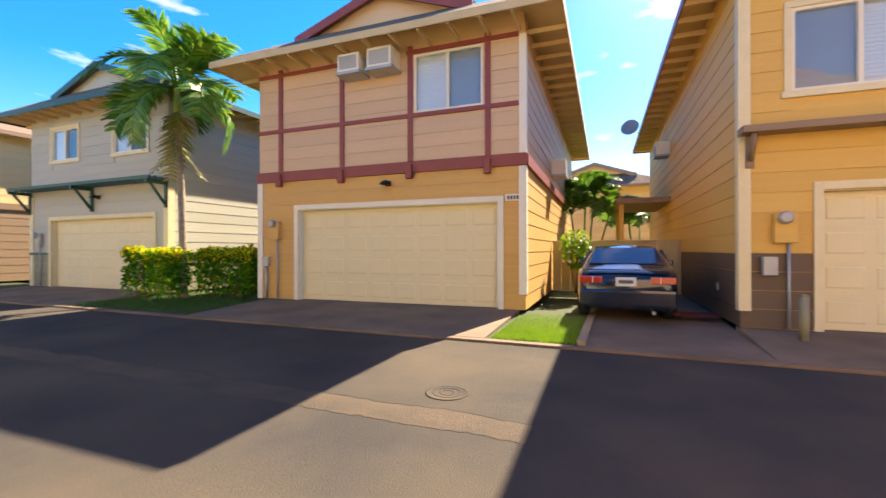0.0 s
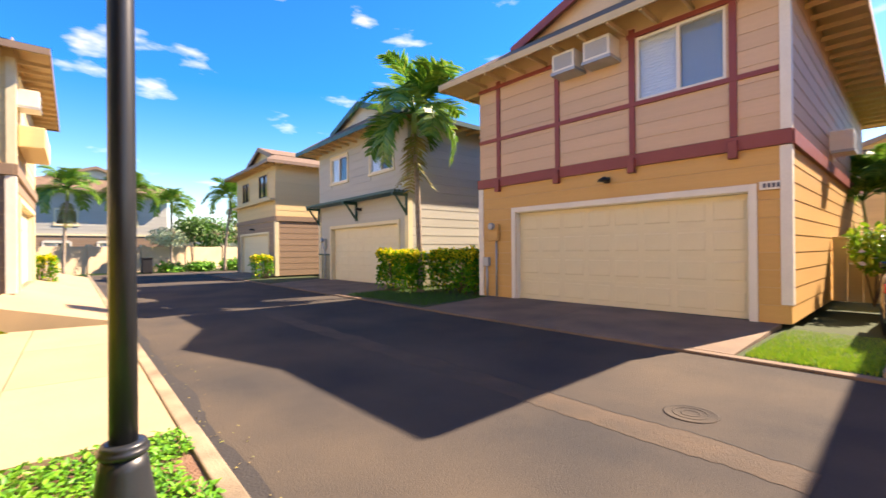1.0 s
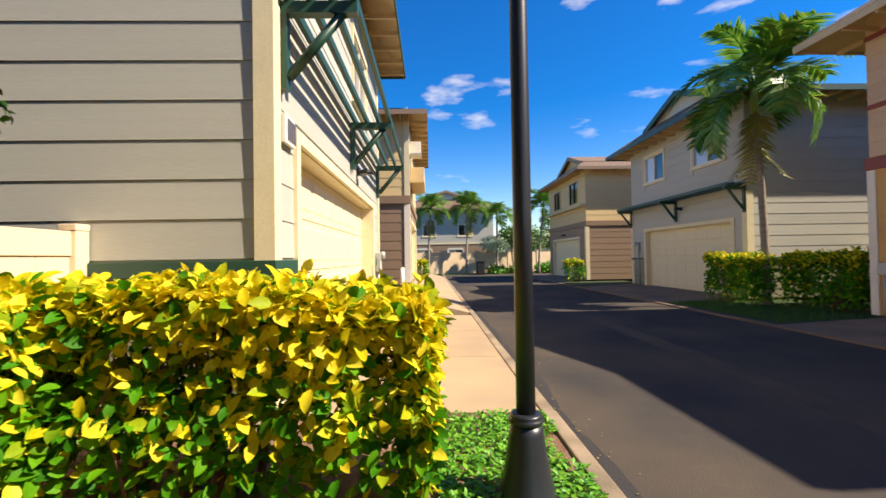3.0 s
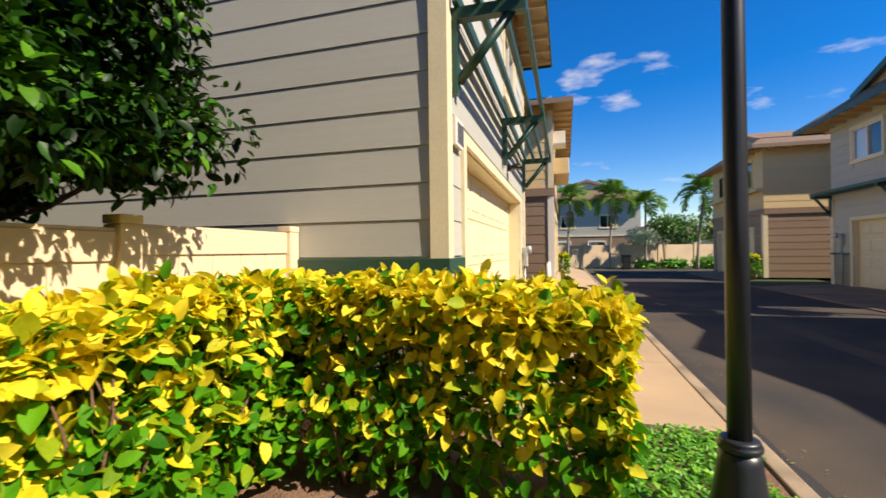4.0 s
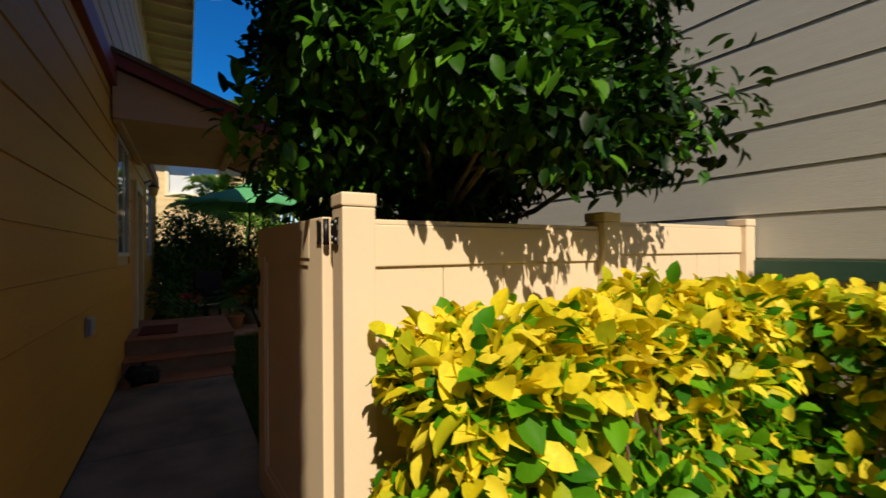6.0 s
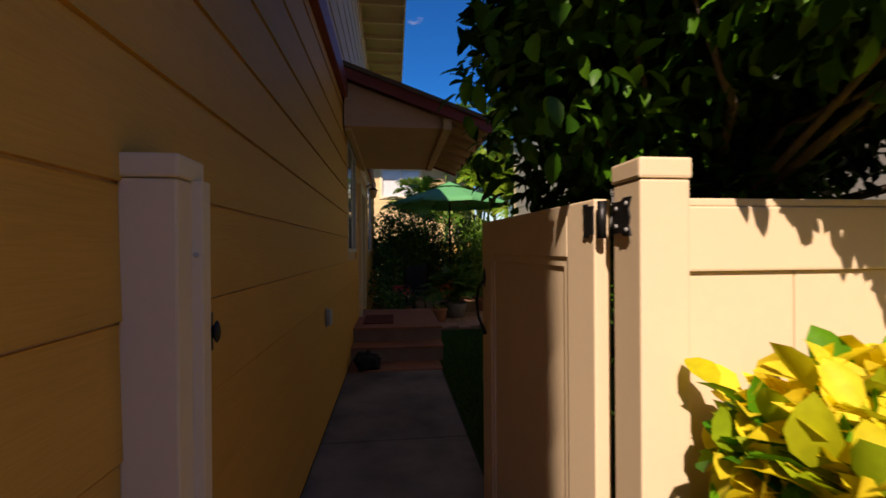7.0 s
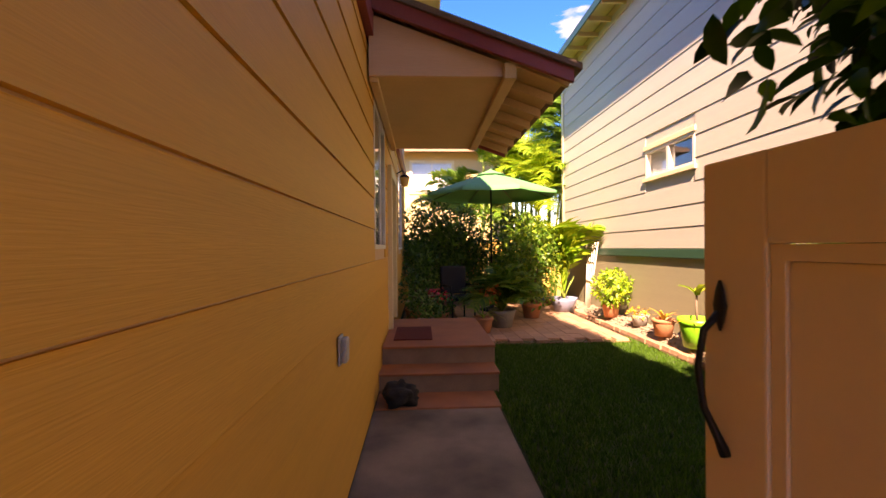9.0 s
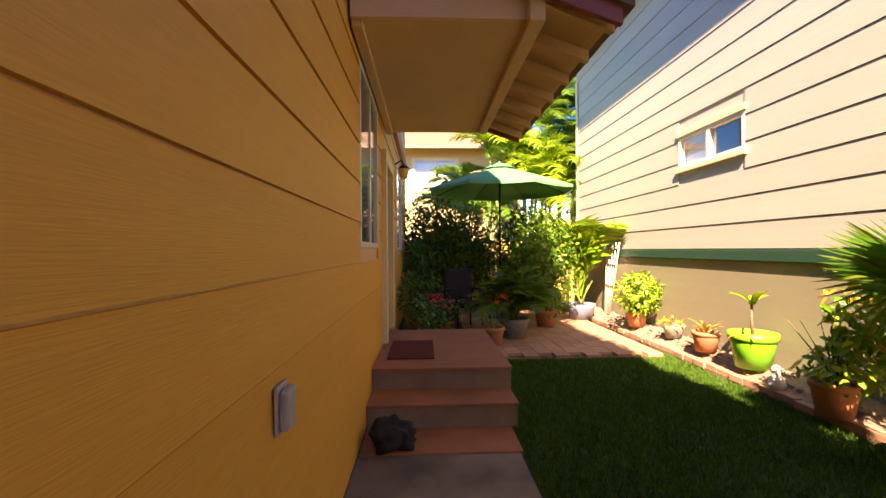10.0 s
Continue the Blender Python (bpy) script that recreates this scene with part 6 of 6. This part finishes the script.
umb = thing("patio_umbrella", pose(-1.45, -12.9, 0.045), "open green market umbrella over the patio", "umbrella")
part("base", lathe([(0.26, 0), (0.26, 0.04), (0.06, 0.08), (0.05, 0.20)], 24), M_IRON, umb)
part("pole", tube([(0, 0, 0.2), (0, 0, 3.0)], 0.02, 10), M_IRON, umb)
UR, UZ0, UZ1 = 1.44, 2.54, 3.02
for i in range(8):
    a0, a1 = math.tau * (i + 0.3) / 8, math.tau * (i + 1.3) / 8
    v, f = [], []
    for k in range(7):
        s = k / 6
        for j in range(5):
            u = j / 4
            p0 = np.array((math.cos(a0), math.sin(a0))) * UR * s
            p1 = np.array((math.cos(a1), math.sin(a1))) * UR * s
            p = p0 * (1 - u) + p1 * u
            v.append((p[0], p[1], UZ1 - (UZ1 - UZ0) * s ** 1.12 - 0.02 * math.sin(math.pi * u) * s))
    for k in range(6):
        for j in range(4):
            o = 5 * k + j
            f.append((o, o + 1, o + 6, o + 5))
    # the hanging hem
    n0 = len(v)
    v += [(x, y, z - 0.05) for x, y, z in v[30:35]]
    f += [(30 + j, 31 + j, n0 + j + 1, n0 + j) for j in range(4)]
    can = part("canopy_panel", raw_mesh(v, f, M_CANVAS, True), None, umb)
    part("rib", tube([(0, 0, UZ1 - 0.03), (math.cos(a0) * UR, math.sin(a0) * UR, UZ0 - 0.02)], 0.009, 6), M_IRON, umb)
part("vent_cap", lathe([(0.32, UZ1 - 0.06), (0.30, UZ1 - 0.045), (0.02, UZ1 + 0.07), (0.005, UZ1 + 0.10)], 16), M_CANVAS, umb)

# rear fence and planting
rear = thing("rear_fence", pose(-4.5, -15.6, 0), "ochre board fence at the end of the garden", "fence")
fb = mesh_of(box(0.004, 0.146, -0.012, 0.012, 0, 1.65, 0.004), M_YELLOW)
for i in range(44):
    o = part("fence_board", fb, None, rear)
    o.location = (i * 0.15, 0, 0)
part("rail", box(0, 6.6, -0.06, -0.013, 0.35, 0.45), M_YELLOW, rear)
part("rail", box(0, 6.6, -0.06, -0.013, 1.25, 1.35), M_YELLOW, rear)
g = np.random.default_rng(75)


def shrub(name, x, y, z, c, r, n, size, mat, label, h=0.9):
    t = thing(name, pose(x, y, z), label, "shrub")
    stems(t, g, 9, (0, 0, 0), h, 0.25, 0.016, M_BARK)
    bush(t, g, n, c, r, size, mat, 0.2)
    return t


shrub("tall_shrub", -0.15, -14.3, 0.02, (0, 0, 1.45), (0.85, 0.7, 1.2), 5200, 0.115, L_SHADE, "dark tall shrub by the rear fence", 1.5)
shrub("tall_shrub", -1.0, -14.9, 0.02, (0, 0, 1.4), (0.85, 0.5, 1.1), 4200, 0.115, L_SHADE, "mid green shrub by the rear fence", 1.4)
shrub("tall_shrub", -2.3, -14.0, 0.02, (0, 0, 1.2), (0.7, 0.6, 1.15), 4200, 0.12, L_SHADE, "bright green shrub by the rear fence", 1.3)
shrub("tall_shrub", 0.1, -13.2, 0.02, (0, 0, 0.9), (0.35, 0.5, 0.7), 1000, 0.10, L_SHADE, "leafy shrub by the house wall", 1.0)


def areca(x, y, h, seed, n=6, label="clump of tall areca palms with slim stems", fronds=FRONDS):
    g2 = np.random.default_rng(seed)
    t = thing("areca_palm", pose(x, y, 0.0), label, "palm tree", "areca palms")
    for i in range(n):
        q = g2.normal(size=2) * 0.25
        tp = np.array((q[0] * 2.2, q[1] * 2.2, h * g2.uniform(0.6, 1.0)))
        part("stem", tube([(q[0], q[1], 0), tuple(np.array((q[0] * 1.4, q[1] * 1.4, tp[2] * 0.5))), tuple(tp)], [0.045, 0.04, 0.03], 8), M_SHAFT, t)
        for k in range(9):
            o = part("frond", fronds[k % 3], None, t)
            o.matrix_local = Matrix.Translation(tp) @ pose(0, 0, 0, 0, 0, k * 137.5 + g2.uniform(-20, 20)) @ pose(0, 0, 0, g2.uniform(-20, 20), -50 + 55 * k / 9, 0) @ Matrix.Scale(0.85, 4)
    return t


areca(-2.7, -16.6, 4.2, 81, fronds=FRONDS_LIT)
areca(-1.6, -18.2, 3.8, 82)
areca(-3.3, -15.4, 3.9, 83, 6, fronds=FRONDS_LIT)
areca(-4.3, -18.2, 7.0, 86, 7)
areca(-3.5, -19.4, 6.6, 87, 7)


# ---- the house behind the garden ----
behind = House(lane_frame(-6.0, -23.0, 0.0, True), 7.5, 8.0, "pale yellow house seen behind the garden", [(0, 5.6, M_SAND)], M_CREAM, eave=5.6, group="houses beyond")
behind.root.matrix_world = pose(3.6, -22.6, 0.0, 0, 0, 180)
behind.window("front", 3.1, 4.9, 3.9, 5.2, "blinds", M_WHITE, casing=M_CREAM)
behind.walls(("front",))
behind.roof(rafters=False, edge=M_BROWN)

# ---- the end of the lane ----
wall = thing("boundary_wall", pose(-30.0, -11, 0, 0, 0, 25), "long beige boundary wall at the end of the lane", "wall")
for i in range(10):
    part("wall_panel", box(-0.09, 0.09, i * 3.2 + 0.16, i * 3.2 + 3.04, 0, 1.76, 0.01), M_STUCCO, wall)
    part("pier", box(-0.15, 0.15, i * 3.2 - 0.15, i * 3.2 + 0.15, 0, 1.88, 0.02), M_STUCCO, wall)
solid("cross_road", box(-33.9, -30.0, 5.79, 16, -0.04, 0.001), M_ASPHALT, "side arm of the asphalt lane", "road", kind="structure")
grass("grass_verge", -35.2, -33.5, -10, 12, 0.0, 6000, 0.12, L_GRASS, "grass strip before the boundary wall", 91)
end1 = House(pose(-41.3, -3.33, 0.0, 0, 0, 92), 9.0, 8.0, "grey and tan house beyond the boundary wall", [(0, 2.6, M_BROWN), (2.75, 5.9, M_GREY)], M_CREAM, eave=5.9, group="houses beyond")
end1.window("front", 1.6, 3.0, 0.9, 2.1, "curtain", M_WHITE, casing=M_WHITE)
end1.window("front", 4.6, 6.0, 0.9, 2.1, "curtain", M_WHITE, casing=M_WHITE)
end1.window("front", 2.2, 3.4, 3.4, 4.5, "dark", M_WHITE, casing=M_CREAM)
end1.window("front", 5.6, 6.9, 3.4, 4.5, "dark", M_WHITE, casing=M_CREAM)
end1.walls(("front",))
end1.band(2.61, 2.74, M_CREAM, 0.06, ("front",))
end1.roof(rafters=False, edge=M_BROWN)
end2 = House(pose(-60.0, 9.0, 0.0, 0, 0, 105), 9.0, 8.0, "tan house with a brown roof beyond the wall", [(0, 3.2, M_SAND)], M_CREAM, eave=3.2, group="houses beyond")
end2.window("front", 2.0, 3.6, 1.4, 2.5, "dark", M_WHITE, casing=M_WHITE)
end2.walls(("front",))
end2.roof(rafters=False, edge=M_BROWN)
palm((-33.8, -0.6, 0), 4.4, 42, 1.35, 12, (0.3, 0.2), dead=1)
palm((-34.5, 2.4, 0), 4.6, 43, 1.35, 12, (-0.2, 0.3), dead=1)
palm((-33.6, 8.0, 0), 4.5, 44, 1.4, 12, (0.0, 0.4), "feather palm in full sun at the lane's end", dead=1)
palm((-36.6, 5.2, 0), 4.2, 45, 1.2, 12, (0.2, 0.0), dead=0)
g = np.random.default_rng(92)
for x, y, r, n, mat, lab in ((-36.8, 5.0, 0.95, 1100, L_SILVER, "silver green shrub behind the wall"), (-34.4, 6.6, 0.8, 700, L_COVER, "low green shrub before the wall"), (-34.4, 8.9, 0.9, 700, L_COVER, "low green shrub before the wall"), (-34.4, 4.9, 0.7, 500, L_COVER, "low green shrub before the wall")):
    t = thing("round_shrub", pose(x, y, 0), lab, "shrub", "shrubs at the lane's end")
    stems(t, g, 6, (0, 0, 0), r, 0.3, 0.03, M_BARK)
    bush(t, g, n, (0, 0, r * (2.6 if mat is L_SILVER else 0.45)), (r, r * 1.3, r * (0.7 if mat is L_SILVER else 0.5)), 0.2 if mat is L_SILVER else 0.26, mat)
shrub("small_tree", -37.4, 6.7, 0.0, (0, 0, 3.3), (1.3, 1.3, 0.8), 1300, 0.24, L_SHADE, "small broad green tree behind the boundary wall", 3.4)
for x, y, h in ((-41.0, 8.6, 3.0), (-43.0, 12.4, 3.4), (-39.5, 15.0, 2.8), (-45.0, 17.5, 3.6)):
    shrub("broad_tree", x, y, 0.0, (0, 0, h), (2.1, 2.1, 1.5), 1500, 0.30, L_SHADE, "broad green tree beyond the boundary wall", h)
bin_ = thing("wheelie_bin", pose(-33.4, 3.4, 0), "dark wheeled rubbish bin by the boundary wall", "bin")
part("body", box(-0.28, 0.28, -0.28, 0.28, 0.05, 0.95, 0.04), M_BLACK, bin_)
part("lid", box(-0.31, 0.31, -0.31, 0.31, 0.951, 1.03, 0.03), M_BLACK, bin_)
for y in (-0.2, 0.2):
    bm = lathe([(0.1, -0.03), (0.1, 0.03)], 16)
    bm.transform(pose(0.22, y, 0.1, 90))
    part("wheel", bm, M_TYRE, bin_)

# ---- between the houses across the lane ----
yard = thing("yard_fence", pose(-1.95, 12.6, FAR_Z), "tan board fence behind the parked car", "fence")
fb2 = mesh_of(box(0.002, 0.24, -0.02, 0.02, 0, 1.36, 0.005), M_SAND)
for i in range(14):
    o = part("fence_board", fb2, None, yard)
    o.location = (i * 0.245, 0, 0)
part("rail_cap", box(0, 3.43, -0.05, 0.05, 1.361, 1.42, 0.01), M_SAND, yard)
yard = thing("yard_fence", pose(-11.6, 11.4, FAR_Z), "cream fence between two houses", "fence")
fb3 = mesh_of(box(0.002, 0.24, -0.02, 0.02, 0, 1.30, 0.005), M_VINYL)
for i in range(13):
    o = part("fence_board", fb3, None, yard)
    o.location = (i * 0.245, 0, 0)
part("rail_cap", box(0, 3.2, -0.05, 0.05, 1.301, 1.36, 0.01), M_VINYL, yard)
far_n = House(pose(-5.0, 27.0, 0.0), 7.0, 8.0, "tan house beyond the yard fence", [(0, 4.9, M_SAND)], M_BROWN, eave=4.9, group="houses beyond")
far_n.window("front", 5.0, 6.4, 3.2, 4.2, "dark", M_WHITE, casing=M_CREAM)
far_n.walls(("front",))
far_n.roof(rafters=False, edge=M_BROWN)
areca(-1.5, 17.5, 3.6, 84, 5)
areca(0.6, 21.0, 3.0, 85, 5)
g = np.random.default_rng(93)
t = thing("flowering_shrub", pose(-1.25, 11.9, FAR_Z), "bright leafy shrub with a few white flowers beside the fence", "shrub")
stems(t, g, 7, (0, 0, 0), 1.0, 0.2, 0.014, M_BARK)
bush(t, g, 500, (0, 0, 1.15), (0.38, 0.4, 0.45), 0.17, L_LIME)
bush(t, g, 10, (0, -0.1, 1.0), (0.38, 0.4, 0.4), 0.12, M_PLATE, 0.7, 0.7, "white_blossom")
dish = thing("satellite_dish", pose(0.42, 14.3, 4.62) @ Matrix.Scale(0.78, 4), "grey satellite dish on the eave", "satellite dish")
bm = lathe([(0.001, 0.0), (0.14, 0.02), (0.26, 0.07), (0.34, 0.13), (0.335, 0.14), (0.25, 0.085), (0.13, 0.035), (0.002, 0.014)], 26)
bm.transform(pose(-0.35, 0, 0.45, 70, 0, -15))
part("reflector", bm, M_SCREEN, dish)
part("mast", tube([(0.12, 0, 0.30), (-0.12, 0.02, 0.30), (-0.33, 0.03, 0.44)], 0.02, 8), M_STEEL, dish)
part("feed_arm", tube([(-0.35, 0, 0.15), (-0.38, -0.42, 0.35)], 0.012, 6), M_STEEL, dish)

# ---- the parked car ----
car = thing("parked_car", pose(-0.10, 7.85, 0.06) @ Matrix.Scale(0.94, 4), "dark blue saloon car parked with its tail to the lane", "car")
CW = 0.86


def car_body():
    """Lofted body: for stations along the length, the half width, the low line, belt line and roof line."""
    st = [(0.00, 0.66, 0.30, 0.78, 0.78), (0.06, 0.78, 0.24, 0.86, 0.86), (0.22, 0.84, 0.20, 0.94, 0.95), (0.50, CW, 0.19, 0.95, 0.98), (0.62, CW, 0.19, 0.95, 1.02), (1.10, CW, 0.19, 0.94, 1.33),
          (1.45, CW, 0.19, 0.93, 1.40), (2.10, CW, 0.19, 0.92, 1.41), (2.60, CW, 0.19, 0.91, 1.34), (3.35, CW, 0.19, 0.89, 0.93), (4.00, 0.84, 0.20, 0.80, 0.84), (4.38, 0.76, 0.24, 0.68, 0.70), (4.5, 0.62, 0.32, 0.58, 0.58)]
    bm = bmesh.new()
    rings = []
    for y, w, z0, zb, zr in st:
        top = 0.72 * w if zr - zb > 0.12 else 0.86 * w
        sec = [(0, z0), (w * 0.86, z0), (w * 0.97, z0 + 0.10), (w, (z0 + zb) / 2), (w * 0.985, zb - 0.06), (w * 0.95, zb), (top + (w * 0.93 - top) * 0.35, zb + (zr - zb) * 0.70), (top * 0.93, zr - 0.02 * (zr - zb > 0.1)), (0, zr + 0.012)]
        ring = [bm.verts.new((x, y, z)) for x, z in sec] + [bm.verts.new((-x, y, z)) for x, z in sec[-2:0:-1]]
        rings.append(ring)
    n = len(rings[0])
    for a, b in zip(rings, rings[1:]):
        for k in range(n):
            bm.faces.new((a[k], a[(k + 1) % n], b[(k + 1) % n], b[k])).smooth = True
    bm.faces.new(rings[0][::-1]).smooth = True
    bm.faces.new(rings[-1]).smooth = True
    return bm


part("body", car_body(), M_CAR, car)


def quad_pane(name, pts, mat, label="", th=0.006):
    a, b, c = (Vector(q) for q in pts[:3])
    nrm = (b - a).cross(c - a).normalized() * th
    v = [tuple(Vector(q) + nrm) for q in pts] + [tuple(Vector(q) - nrm) for q in pts]
    return part(name, raw_mesh(v, [(0, 1, 2, 3), (7, 6, 5, 4), (0, 4, 5, 1), (1, 5, 6, 2), (2, 6, 7, 3), (3, 7, 4, 0)], mat), None, car, label)


quad_pane("rear_window", [(-0.66, 0.655, 1.045), (0.66, 0.655, 1.045), (0.55, 1.10, 1.338), (-0.55, 1.10, 1.338)], M_CARGLASS, "sloping rear window reflecting the sky", 0.014)
for s in (-1, 1):
    quad_pane("side_window", [(s * 0.80, 0.95, 1.00), (s * 0.82, 2.55, 0.98), (s * 0.665, 2.4, 1.30), (s * 0.665, 1.35, 1.31)], M_CARGLASS, "", 0.03)
    bm = box(s * 0.40, s * 0.80, -0.004, 0.14, 0.70, 0.83, 0.02)
    tl = part("tail_light", bm, M_RED, car, "red tail light")
    part("lamp_divider", box(s * 0.555, s * 0.565, -0.0065, 0.02, 0.71, 0.82), M_WHITE, tl)
    part("mirror", box(s * 0.87, s * 1.02, 2.55, 2.66, 0.95, 1.08, 0.03), M_CAR, car)
    part("exhaust" if s > 0 else "reflector", tube([(s * 0.45, -0.03, 0.20), (s * 0.45, 0.2, 0.20)], 0.03, 12) if s > 0 else box(-0.62, -0.48, -0.008, 0.02, 0.40, 0.44, 0.005), M_RIM if s > 0 else M_RED, car)
    for y in (0.85, 3.60):
        bm = lathe([(0.19, -0.095), (0.30, -0.10), (0.315, -0.08), (0.315, 0.08), (0.30, 0.10), (0.19, 0.095)], 28)
        bm.transform(pose(s * 0.77, y, 0.315, 0, 90))
        wh = part("wheel", bm, M_TYRE, car, "black tyre on an alloy rim")
        bm = lathe([(0.001, 0.10), (0.05, 0.105), (0.19, 0.092), (0.195, -0.09)], 24)
        bm.transform(pose(s * 0.77, y, 0.315, 0, 90 if s > 0 else -90))
        part("rim", bm, M_RIM, wh)
part("bumper", box(-0.80, 0.80, -0.045, 0.10, 0.28, 0.60, 0.05), M_CAR, car)
plate = part("number_plate", box(-0.17, 0.17, -0.012, 0.01, 0.66, 0.82, 0.006), M_PLATE, car, "pale number plate with plain bars")
part("plate_bar", box(-0.12, 0.12, -0.0165, -0.0125, 0.71, 0.77), M_BAR, plate)
part("boot_lip", box(-0.70, 0.70, 0.03, 0.12, 0.945, 0.965, 0.008), M_CAR, car)

solid("folded_mat", box(-0.35, 0.35, -0.2, 0.2, 0, 0.035, 0.012), M_MAT, "dark red mat lying beside the yellow wall", "mat", m=pose(1.02, 8.55, 0.155))
